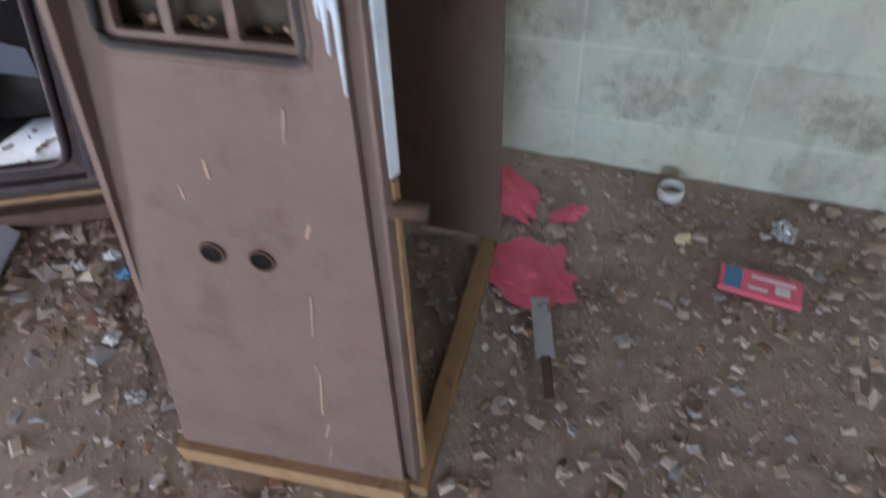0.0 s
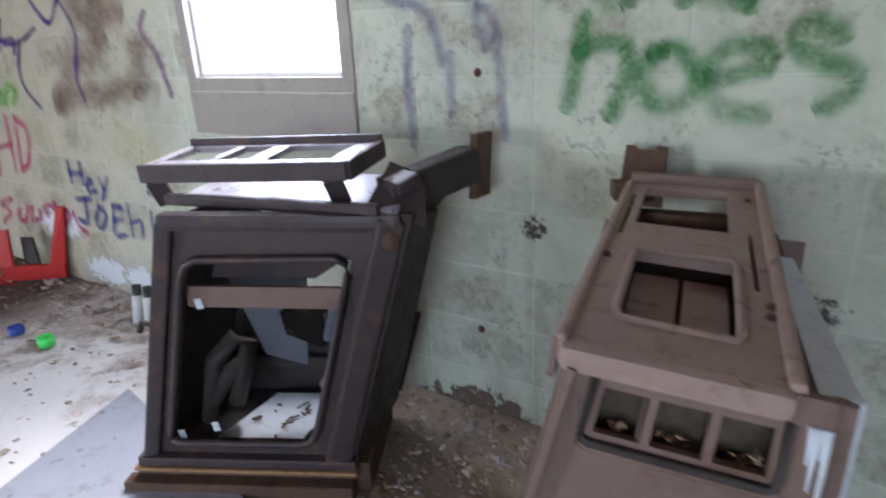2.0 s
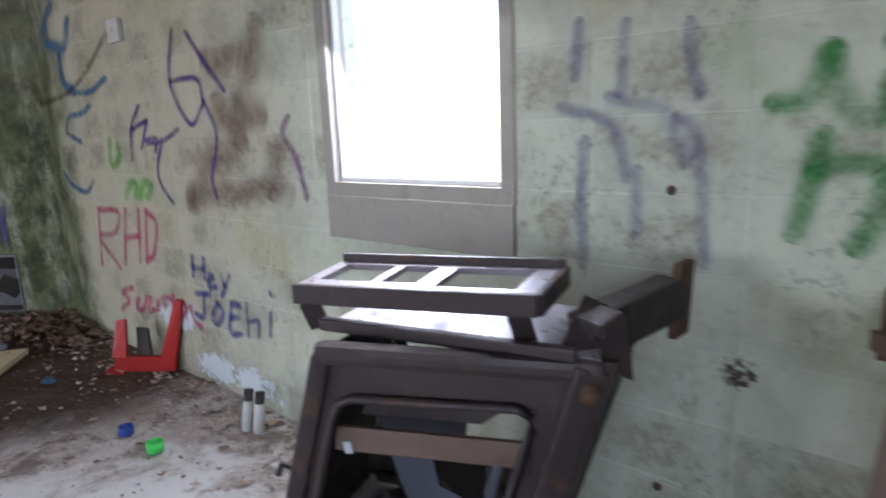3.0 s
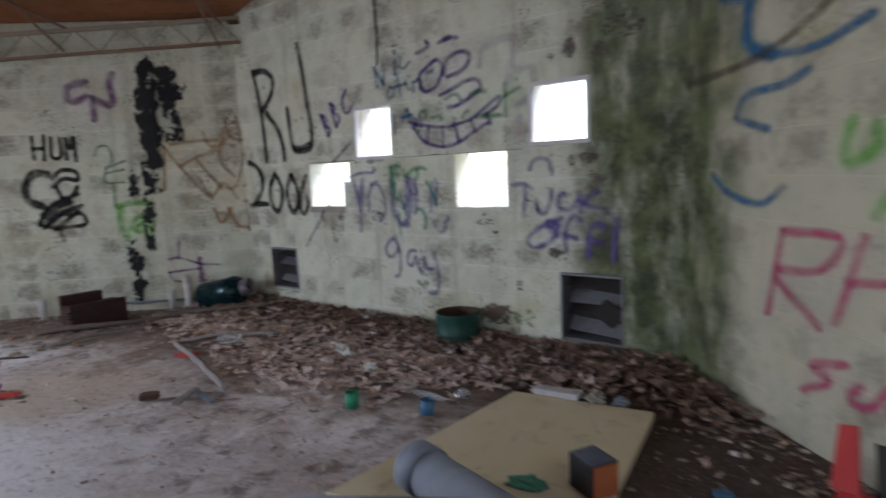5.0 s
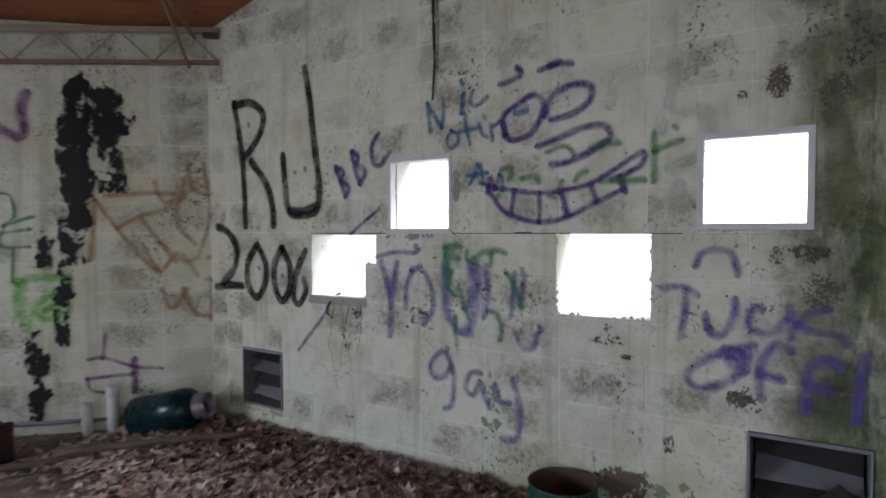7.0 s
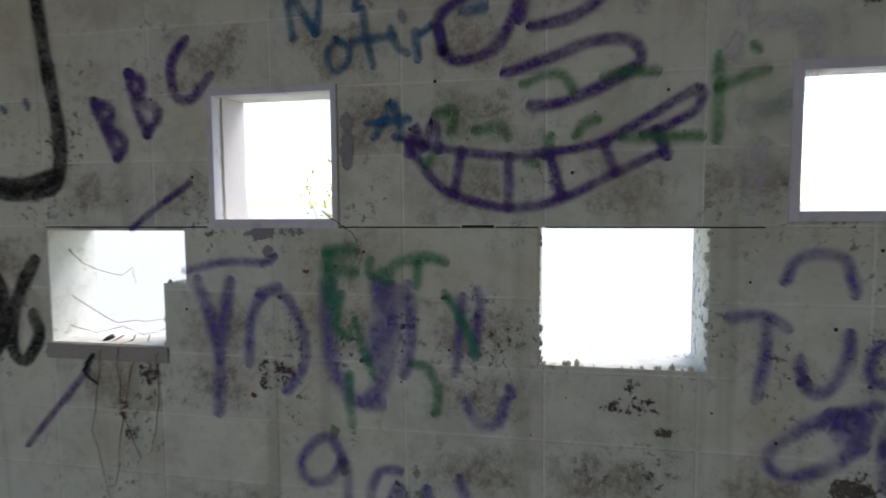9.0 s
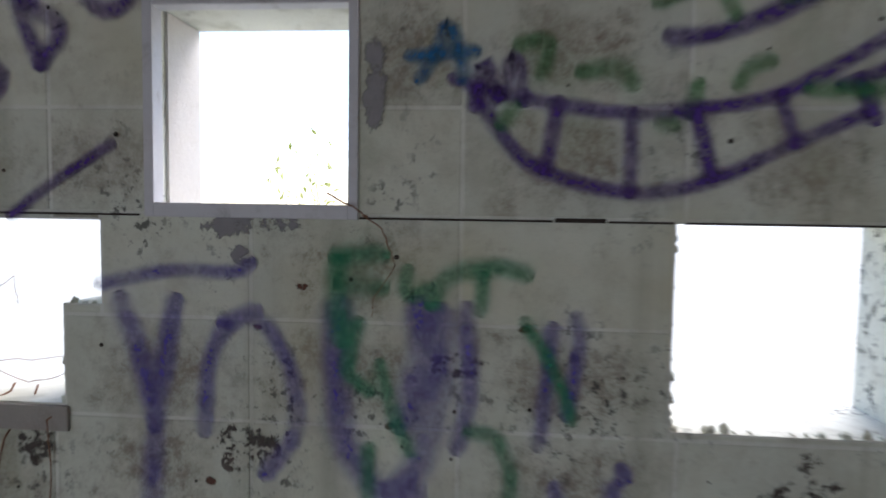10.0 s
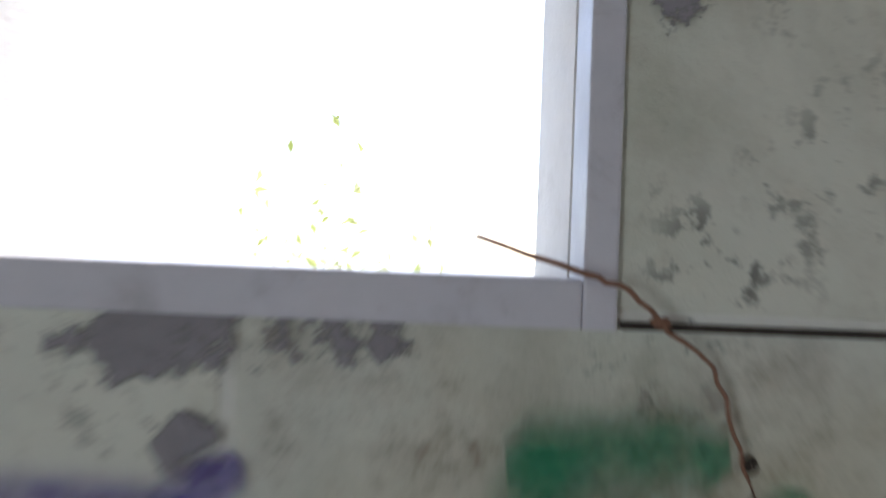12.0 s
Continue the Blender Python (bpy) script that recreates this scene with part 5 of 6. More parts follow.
RED = plain("red_plastic", (0.50, 0.035, 0.03), (0.42, 0.03, 0.03), 8, 0.45, 0, (0.2, 0.05, 0.04), 0.3)
GREENTIN = plain("green_painted_tin", (0.014, 0.062, 0.05), (0.022, 0.085, 0.068), 9, 0.5, 0.1, (0.10, 0.06, 0.04), 0.5)
TEALTIN = plain("blue_green_painted_steel", (0.005, 0.024, 0.029), (0.008, 0.037, 0.044), 6, 0.3, 0.4, (0.05, 0.05, 0.05), 0.4)
BLUEPLASTIC = plain("blue_plastic", (0.02, 0.06, 0.30), (0.03, 0.08, 0.36), 9, 0.4, 0, (0.1, 0.1, 0.15), 0.2)
LIMEPLASTIC = plain("bright_green_plastic", (0.05, 0.60, 0.10), (0.07, 0.68, 0.14), 9, 0.4, 0, (0.1, 0.3, 0.1), 0.2)
SEABLUE = plain("dull_blue_plastic", (0.06, 0.16, 0.28), (0.08, 0.2, 0.33), 9, 0.45)
DEEPGREEN = plain("deep_green_plastic", (0.02, 0.2, 0.11), (0.03, 0.25, 0.14), 9, 0.45)
CRATERED = plain("dark_red_brown_enamel", (0.045, 0.02, 0.018), (0.07, 0.03, 0.026), 6, 0.6, 0.1, (0.04, 0.025, 0.02), 0.5)
MAGENTA = plain("magenta_plastic", (0.30, 0.015, 0.16), (0.38, 0.03, 0.2), 10, 0.45, 0, (0.2, 0.05, 0.1), 0.3)
PINKCLOTH = plain("pink_plastic_bag", (0.60, 0.09, 0.14), (0.68, 0.15, 0.20), 10, 0.45, 0, (0.3, 0.08, 0.09), 0.4)
FOIL = plain("crumpled_foil", (0.6, 0.62, 0.66), (0.45, 0.47, 0.5), 30, 0.3, 0.8, (0.3, 0.28, 0.26), 0.4)
ORANGEPAPER = plain("orange_box_side", (0.50, 0.15, 0.05), (0.42, 0.12, 0.05), 9, 0.7)
RUBBER = plain("black_plastic", (0.02, 0.02, 0.022), (0.03, 0.03, 0.032), 9, 0.5)
GAPDARK = plain("dark_hole_and_joint", (0.03, 0.022, 0.018), (0.05, 0.04, 0.03), 20, 0.95)


def clear_plastic():
    m = Nodes("clear_plastic", 0.12)
    m.b.inputs["Transmission Weight"].default_value = 0.85
    m.b.inputs["IOR"].default_value = 1.35
    return m.out((0.85, 0.9, 0.95))


CLEAR = clear_plastic()


def patch_material(name, a, b, cover=0.5, grain=22):
    """A bare or stained patch with a ragged edge."""
    m = Nodes(name, 0.92)
    uv = m.t.nodes.new("ShaderNodeUVMap")
    uv.uv_map = "across"
    u, v, _ = m.xyz(uv.outputs[0])
    du, dv = m.math("MULTIPLY", m.math("SUBTRACT", u, 0.5), 2.0), m.math("MULTIPLY", m.math("SUBTRACT", v, 0.5), 2.0)
    r = m.math("SQRT", m.math("ADD", m.math("MULTIPLY", du, du), m.math("MULTIPLY", dv, dv)))
    e = m.math("ADD", m.math("MULTIPLY", m.step(r, 0.25, 1.0), -0.34), m.math("MULTIPLY", m.math("SUBTRACT", m.noise(7, 4), 0.5), 0.55))
    m.link(m.step(m.math("ADD", m.noise(grain, 8, 0.75), e), cover, cover + 0.09), m.b.inputs["Alpha"])
    m.bump(m.noise(70, 5), 0.5, 0.005)
    return m.out(m.mix(m.noise(30), a, b))


RUSTPATCH = patch_material("rust_brown_spot", (0.085, 0.04, 0.03), (0.15, 0.075, 0.05), 0.42, 60)
BAREPATCH = patch_material("bare_cement_patch", (0.20, 0.19, 0.20), (0.29, 0.28, 0.28), 0.36)
DARKPATCH = patch_material("dark_mould_patch", (0.05, 0.045, 0.04), (0.12, 0.10, 0.085), 0.47, 42)
MOULDPATCH = patch_material("brown_black_mould_patch", (0.06, 0.05, 0.044), (0.16, 0.135, 0.115), 0.45, 85)
STAINPATCH = patch_material("brown_soot_stain", (0.10, 0.075, 0.06), (0.16, 0.12, 0.09), 0.36)

for s0, s1, z0, z1 in ((0.03, 0.36, 1.285, 1.385), (0.40, 0.48, 1.44, 1.74), (0.15, 0.22, 1.23, 1.31)):
    splash(WB, wall_b, BAREPATCH, "bare cement where the paint has peeled", s0, s1, z0, z1)
for s0, s1, z0, z1 in ((0.05, 0.35, 0.82, 1.0), (1.05, 1.40, 0.80, 0.93), (-0.32, -0.16, 0.80, 0.97), (1.95, 2.5, 1.85, 2.15), (2.1, 2.5, 2.2, 2.5), (1.85, 2.15, 1.2, 1.35), (-0.45, -0.25, 0.68, 0.84), (0.5, 0.7, 1.0, 1.15), (1.65, 1.95, 0.55, 0.78)):
    splash(WB, wall_b, DARKPATCH, "dark mould stain on the paint", s0, s1, z0, z1)
for s0, s1, z0, z1 in ((1.81, 1.98, 1.80, 2.07), (2.01, 2.17, 1.81, 1.99), (1.72, 1.81, 1.86, 1.94), (1.84, 1.95, 1.17, 1.34), (2.00, 2.10, 1.25, 1.32), (1.67, 1.85, 0.59, 0.74), (1.93, 2.21, 0.67, 0.80), (1.44, 1.56, 0.35, 0.53), (1.89, 2.20, 0.99, 1.25), (1.61, 1.69, 0.92, 0.99), (1.26, 1.36, 0.77, 0.82), (0.11, 0.21, 0.82, 0.92), (1.19, 1.27, 0.87, 0.97), (-0.39, -0.25, 0.64, 0.71), (-0.39, -0.22, 0.23, 0.28)):
    splash(WB, wall_b, MOULDPATCH, "brown-black mould on the blocks", s0, s1, z0, z1)
for s0, s1 in ((4.1, 4.8), (3.0, 3.7)):
    splash(WA, wall_a, STAINPATCH, "brown dirt along the foot of the wall", s0, s1, -0.10, 0.14)
splash(WB, wall_b, STAINPATCH, "brown soot stain beside the tin drum", 1.12, 1.52, 0.06, 0.36)
for s0, s1, z0, z1 in ((5.30, 5.52, 0.50, 0.68), (5.52, 5.72, 0.52, 0.74), (4.55, 4.75, 0.62, 0.8)):
    splash(WA, wall_a, DARKPATCH, "dark mould specks on green paint", s0, s1, z0, z1)
for s, z in ((0.30, 1.215), (0.47, 0.955), (0.215, 1.135), (0.62, 1.145), (0.72, 1.145), (0.12, 0.83)):
    splash(WB, wall_b, RUSTPATCH, "rust-red spot on the paint", s - 0.022, s + 0.022, z - 0.014, z + 0.014)
# small holes and nail spots as discs, shade of the holes in their colour
random.seed(5)
for k in range(46):
    s, z, r = random.uniform(-0.3, 1.9), random.uniform(0.75, 1.75), random.uniform(0.0022, 0.0055)
    if any(h[0] - 0.03 < s < h[1] + 0.03 and h[2] - 0.03 < z < h[3] + 0.03 for h in HOLES_B):
        continue
    part("nail_hole", lathe(bmesh.new(), [(0.0005, 0.006), (r * 0.7, 0.006), (r, 0.004)], 8, Matrix.Translation(WB.at(s, z)) @ pose(0, 0, 0, 90, 0, 0)), GAPDARK, wall_b)
# dark strips for the open joint above the lower windows
for a, b in ((-0.60, -0.02), (0.77, 0.86), (1.0, 1.55), (0.41, 0.765), (0.865, 0.98)):
    part("open_joint", one_box((a, -0.0045, 1.344), (b, 0.004, 1.352 if b < 0.9 and a > 0.5 else 1.348), 0, WB.m()), GAPDARK, wall_b, "dark open joint")
for s, z in ((4.47, 1.16), (4.46, 0.32), (5.87, 0.65)):
    part("rusty_anchor", tube(bmesh.new(), WA.at(s, z, 0), WA.at(s, z, 0.012), 0.014, 0.006, 8), RUST, wall_a, "rusty anchor stub")

# ---------------------------------------------------------------- litter


def leaf_drift(name, label, mat, spots, lo, hi, seed, tilt=22):
    """Dead leaves: lobed, curled and folded, heaped at given places (x, y, z)."""
    rnd = random.Random(seed)
    verts, faces = [], []
    for x, y, z in spots(rnd):
        m = pose(x, y, z, rnd.uniform(-tilt, tilt), rnd.uniform(-tilt, tilt), rnd.uniform(0, 360))
        r = rnd.uniform(lo, hi) / 2
        curl, fold = rnd.uniform(-0.5, 1.1) * 0.7, rnd.uniform(0.0, 0.9)
        slim = rnd.uniform(0.5, 0.95)
        b, n = len(verts), 10
        verts.append(m @ Vector((0, 0, 0)))
        for k in range(n):
            a = 2 * math.pi * k / n
            q = r * (rnd.uniform(0.85, 1.25) if k % 2 == 0 else rnd.uniform(0.45, 0.8))
            u, v = q * math.cos(a), q * math.sin(a) * slim
            verts.append(m @ Vector((u, v, curl * u * u / r + fold * abs(v) * 0.7)))
        faces += [(b, b + 1 + k, b + 1 + (k + 1) % n) for k in range(n)]
    me = bpy.data.meshes.new(name)
    me.from_pydata([tuple(v) for v in verts], [], faces)
    me.materials.append(mat)
    return tagged(new(name, me), label, "leaves", kind="stuff")


def indoors(x, y):
    """Is a place inside the three north walls?"""
    return y < -0.02 and all((Vector((x, y, 0)) - w.o).dot(w.n) > 0.03 for w in (WA, WC))


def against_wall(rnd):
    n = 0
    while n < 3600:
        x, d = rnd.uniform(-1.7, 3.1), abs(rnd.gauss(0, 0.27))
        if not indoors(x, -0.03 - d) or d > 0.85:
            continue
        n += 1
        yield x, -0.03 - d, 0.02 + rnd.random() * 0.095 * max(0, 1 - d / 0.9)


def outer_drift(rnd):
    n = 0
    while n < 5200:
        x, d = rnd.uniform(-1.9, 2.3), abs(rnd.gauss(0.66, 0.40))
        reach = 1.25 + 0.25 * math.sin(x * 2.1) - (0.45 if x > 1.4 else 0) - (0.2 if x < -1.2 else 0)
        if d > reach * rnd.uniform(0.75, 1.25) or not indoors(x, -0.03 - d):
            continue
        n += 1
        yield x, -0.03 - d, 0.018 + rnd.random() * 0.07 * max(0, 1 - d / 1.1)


def strewn(rnd):
    for k in range(700):
        c = rnd.random()
        if c < 0.45:
            q = Vector((rnd.uniform(-2.9, 2.6), rnd.uniform(-2.5, -0.9), 0))
        elif c < 0.75:
            q = WC.at(rnd.uniform(0.1, 2.3), 0, abs(rnd.gauss(0.1, 0.35)) + 0.04)
        else:
            q = WA.at(rnd.uniform(0.1, 3.2), 0, abs(rnd.gauss(0.1, 0.4)) + 0.04)
        yield q.x, q.y, 0.02


leaf_drift("leaf_litter", "brown leaves heaped against the wall, darkened for the shade there", SHADELEAVES, against_wall, 0.03, 0.085, 11, 30)
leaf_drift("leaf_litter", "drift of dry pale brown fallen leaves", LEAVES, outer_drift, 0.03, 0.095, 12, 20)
leaf_drift("leaf_litter", "scattered dry leaves over the floor", LEAVES, strewn, 0.02, 0.06, 13, 16)


def rubble(name, label, count, spot, lo, hi, seed):
    """Chips and grit: small uneven lumps."""
    rnd = random.Random(seed)
    verts, faces = [], []
    base = [(-1, -1, 0), (1, -1, 0), (1, 1, 0), (-1, 1, 0), (-0.6, -0.6, 1), (0.6, -0.6, 1), (0.6, 0.6, 1), (-0.6, 0.6, 1)]
    for k in range(count):
        p = spot(rnd)
        r = lo * (hi / lo) ** (rnd.random() ** 2.2)
        m = Matrix.Translation((p[0], p[1], 0.004)) @ pose(0, 0, 0, rnd.uniform(-14, 14), rnd.uniform(-14, 14), rnd.uniform(0, 360))
        sx, sy, sz = r * rnd.uniform(0.6, 1.4), r * rnd.uniform(0.5, 1.1), r * rnd.uniform(0.15, 0.6)
        b = len(verts)
        for x, y, z in base:
            verts.append(m @ Vector((x * sx * rnd.uniform(0.6, 1.2), y * sy * rnd.uniform(0.6, 1.2), z * sz * rnd.uniform(0.7, 1.3))))
        for f in ((4, 5, 6, 7), (0, 1, 5, 4), (1, 2, 6, 5), (2, 3, 7, 6), (3, 0, 4, 7)):
            faces.append(tuple(b + i for i in f))
    me = bpy.data.meshes.new(name)
    me.from_pydata([tuple(v) for v in verts], [], faces)
    me.materials.append(RUBBLE)
    return tagged(new(name, me), label, "rubble", kind="stuff")


def by_machines(rnd):
    q = WA.at(rnd.uniform(3.9, 6.9), 0, rnd.uniform(0.02, 1.75))
    return q.x, q.y


def by_gap(rnd):
    q = WA.at(rnd.uniform(4.15, 5.0), 0, rnd.gauss(0.85, 0.22))
    return q.x, q.y


def along_wall(rnd):
    q = WA.at(rnd.uniform(0.1, 5.2), 0, abs(rnd.gauss(0.0, 0.16)) + 0.01)
    return q.x, q.y


def by_crate(rnd):
    q = WC.at(rnd.uniform(-0.1, 1.3), 0, abs(rnd.gauss(0.75, 0.28)) + 0.05)
    return q.x, q.y


def whole_floor(rnd):
    return rnd.uniform(-2.6, 4.6), rnd.uniform(-3.4, -0.1)


rubble("floor_debris", "brown and pale chips of rubble round the machines", 15000, by_machines, 0.0025, 0.017, 21)
rubble("floor_debris", "pale stones and chips between the machines", 420, by_gap, 0.008, 0.034, 22)
rubble("floor_debris", "crumbled dirt along the foot of the wall", 900, along_wall, 0.005, 0.028, 23)
rubble("floor_debris", "broken plaster and wood chips beside the crate", 260, by_crate, 0.008, 0.05, 25)
rubble("floor_debris", "scattered grit over the concrete floor", 2600, whole_floor, 0.003, 0.016, 24)

# ---------------------------------------------------------------- things on the floor


def slab(name, label, cat, corners, t, mat, z=0.012):
    """A flat sheet lying between four corners."""
    th = thing(name, label, cat, Matrix.Translation((corners[0][0], corners[0][1], z)))
    o = Vector((corners[0][0], corners[0][1], z))
    bm = skin([Vector((x, y, z + t)) - o for x, y in corners], t)
    part("sheet", bm, mat, th)
    return th


def a_xy(s, off):
    q = WA.at(s, 0, off)
    return q.x, q.y


slab("foam_board", "yellowed rigid board lying on the floor", "board", [(1.85, -2.06), (2.80, -1.80), (2.64, -0.71), (1.93, -0.82)], 0.035, YELLOWBOARD)
WORNSHEET = plain("worn_blue_grey_sheet", (0.30, 0.33, 0.40), (0.44, 0.46, 0.52), 5, 0.4, 0.2, (0.16, 0.13, 0.11), 0.55)
slab("steel_sheet", "dull blue-grey worn steel sheet lying before the machine", "sheet", [a_xy(3.42, 1.22), a_xy(4.36, 1.2), a_xy(4.12, 0.76), a_xy(3.20, 0.58)], 0.006, WORNSHEET, 0.022)


def wye():
    th = thing("pipe_fitting", "grey plastic pipe wye lying on the board", "pipe", Matrix.Translation((2.50, -1.97, 0.135)))
    a, b, c = Vector((-0.39, 0.13, 0)), Vector((0.40, -0.09, 0)), Vector((-0.50, -0.36, -0.005))
    for n, p, q, r in (("main_pipe", a, b, 0.088), ("branch_pipe", Vector((0.06, -0.03, 0)), c, 0.078), ("collar", b.lerp(a, 0.16), b, 0.1), ("collar", a, a.lerp(b, 0.12), 0.098)):
        bm = bmesh.new()
        d = q - p
        m = Matrix.Translation(p) @ d.to_track_quat("Z", "Y").to_matrix().to_4x4()
        L = d.length
        lathe(bm, [(r - 0.012, 0.002), (r, 0.0), (r, L), (r - 0.012, L - 0.002), (r - 0.012, 0.002)], 28, m)
        part(n, bm, PVC, th, "", True)
    # Black disc just inside the mouth paints the shade within the pipe
    inside = Matrix.Translation(b.lerp(a, 0.03)) @ (b - a).to_track_quat("Z", "Y").to_matrix().to_4x4()
    part("inner_shadow_plug", lathe(bmesh.new(), [(0.001, 0), (0.076, 0)], 24, inside), RUBBER, th, "black disc painting the shade inside the pipe")
    return th


wye()


def carton(name, label, at, turn, size, mats):
    th = thing(name, label, "box", pose(*at, 0, 0, turn))
    x, y, z = [v / 2 for v in size]
    part("body", one_box((-x, -y, 0), (x, y, 2 * z), 0.003), mats[0], th)
    part("side_panel", one_box((x - 0.001, -y + 0.004, 0.004), (x + 0.003, y - 0.004, 2 * z - 0.004), 0), mats[1], th)
    part("top_panel", one_box((-x + 0.004, -y + 0.004, 2 * z - 0.001), (x - 0.004, y - 0.004, 2 * z + 0.003), 0), mats[2], th)
    return th


carton("small_box", "small black and orange box with a grey top", (2.68, -1.50, 0.05), -28, (0.14, 0.115, 0.13), (RUBBER, ORANGEPAPER, GREYSTEEL))


def drum():
    th = thing("tin_drum", "open green tin drum with a rusty inside", "drum", Matrix.Translation((1.09, -0.185, 0.0)))
    r, h = 0.15, 0.25
    part("shell", lathe(bmesh.new(), [(r, 0.0), (r, 0.10), (r + 0.006, 0.11), (r, 0.12), (r, h - 0.01), (r + 0.006, h), (r - 0.002, h)], 40), GREENTIN, th, "", True)
    part("lining", lathe(bmesh.new(), [(r - 0.002, h), (r - 0.005, h - 0.01), (r - 0.006, 0.05), (0.01, 0.05)], 40), RUST, th, "rusty inside", True)
    return th


drum()


def ring_cap(name, label, at, mat, r=0.032, h=0.04):
    th = thing(name, label, "cup" if "cup" in name else "lid", pose(*at, 0, 0, 0))
    part("rim", lathe(bmesh.new(), [(r - 0.004, 0.006), (r - 0.004, h), (r, h), (r + 0.002, h * 0.5), (r, 0), (0.001, 0)], 22), mat, th, "", True)
    return th


ring_cap("plastic_ring", "blue plastic lid lying on the dirty floor", (3.80, -1.925, 0.012), BLUEPLASTIC)
ring_cap("plastic_ring", "bright green plastic lid lying on the dirty floor", (4.0, -2.10, 0.012), LIMEPLASTIC, 0.034, 0.046)
ring_cap("plastic_cup", "deep green plastic cup standing on the floor", (1.262, -1.372, 0.012), DEEPGREEN, 0.036, 0.085)
ring_cap("plastic_cup", "dull blue plastic cup standing on the floor", (1.66, -1.225, 0.012), SEABLUE, 0.036, 0.075)
ring_cap("plastic_ring", "white plastic lid beside the wall", (*a_xy(5.73, 0.11), 0.02), WHITEPVC, 0.032, 0.03)


def bottle(label, at, turn, mat, r=0.034, length=0.2):
    th = thing("bottle", label, "bottle", pose(at[0], at[1], at[2] + r, 90, 0, turn))
    part("body", lathe(bmesh.new(), [(0.001, 0), (r * 0.9, 0), (r, 0.01), (r * 0.92, length * 0.3), (r, length * 0.35), (r, length * 0.68), (r * 0.4, length * 0.9), (r * 0.4, length)], 20), mat, th, "", True)
    part("cap", lathe(bmesh.new(), [(r * 0.45, length * 0.93), (r * 0.45, length * 1.03), (0.001, length * 1.03)], 14), WHITEPVC, th, "", True)
    return th


bottle("crushed clear plastic bottle on the leaves", (0.57, -0.84, 0.06), 70, CLEAR)
bottle("clear jar by the wall", (0.16, -0.10, 0.06), 15, CLEAR, 0.04, 0.1)
bottle("clear plastic bottle with pink label", (-0.42, -1.12, 0.04), 140, CLEAR, 0.04, 0.16)


def crumple(name, label, cat, at, size, mat, seed, flat=0.5):
    rnd = random.Random(seed)
    th = thing(name, label, cat, Matrix.Translation(at))
    bm = bmesh.new()
    bmesh.ops.create_icosphere(bm, subdivisions=3, radius=1)
    for v in bm.verts:
        k = 0.7 + 0.5 * noise.noise(v.co * 2.2 + Vector((seed, 0, 0))) + 0.25 * noise.noise(v.co * 6 + Vector((0, seed, 0)))
        v.co = Vector((v.co.x * size[0] * k, v.co.y * size[1] * k, (v.co.z * k + 0.6) * size[2] * flat))
        v.co.z = max(0.0, v.co.z)
    part("sheet", bm, mat, th)
    return th


crumple("plastic_wrapper", "torn clear and green wrapper on the board", "wrapper", (2.46, -1.60, 0.048), (0.09, 0.07, 0.02), DEEPGREEN, 41)
crumple("paper_scrap", "white paper scrap on the board", "paper", (2.64, -1.65, 0.048), (0.06, 0.05, 0.012), WHITEPVC, 42)
crumple("foil_ball", "crumpled foil wrapper on the leaves", "wrapper", (1.70, -0.98, 0.02), (0.06, 0.05, 0.07), FOIL, 3)
crumple("foil_ball", "flattened foil wrapper on the leaves", "wrapper", (1.52, -1.05, 0.015), (0.17, 0.04, 0.02), FOIL, 4)
crumple("paper_scrap", "crumpled pale paper on the leaves", "paper", (0.95, -0.92, 0.03), (0.07, 0.05, 0.05), WHITEPVC, 5)
crumple("stone_lump", "pale broken mortar lump on the board", "stone", (2.36, -0.74, 0.05), (0.06, 0.05, 0.07), CEMENT, 6)
crumple("stone_lump", "grey broken mortar lump on the board", "stone", (2.48, -0.72, 0.05), (0.05, 0.05, 0.06), PVC, 7)
crumple("plastic_bag", "torn pink plastic bag on the dirt", "bag", (*a_xy(5.31, 0.19), 0.006), (0.07, 0.19, 0.04), PINKCLOTH, 8)
crumple("plastic_bag", "torn pink plastic bag on the dirt", "bag", (*a_xy(5.46, 0.46), 0.006), (0.12, 0.15, 0.022), PINKCLOTH, 9)
crumple("plastic_bag", "torn pink plastic bag on the dirt", "bag", (*a_xy(5.50, 0.24), 0.006), (0.07, 0.03, 0.02), PINKCLOTH, 10)
crumple("tin_can", "crushed silver and black can on the dirt", "can", (*a_xy(6.0, 0.17), 0.008), (0.035, 0.04, 0.05), FOIL, 12)
crumple("tin_can", "small crushed blue and yellow can", "can", (3.07, -1.25, 0.012), (0.05, 0.035, 0.05), SEABLUE, 13)
crumple("paper_scrap", "yellow paper scrap on the dirt", "paper", (*a_xy(5.78, 0.25), 0.008), (0.03, 0.02, 0.012), YELLOWBOARD, 14)
for k, (s, off, mat) in enumerate(((4.42, 0.74, WHITEPVC), (4.36, 0.80, WHITEPVC), (4.5, 0.78, SEABLUE), (4.62, 0.95, WHITEPVC), (4.66, 0.70, PVC), (4.78, 1.05, CEMENT), (4.55, 0.86, RUST))):
    crumple("stone_lump", "broken pale lump among the rubble" if mat is not SEABLUE else "crushed blue wrapper among the rubble", "debris", (*a_xy(s, off), 0.006), (0.028, 0.022, 0.035), mat, 20 + k)


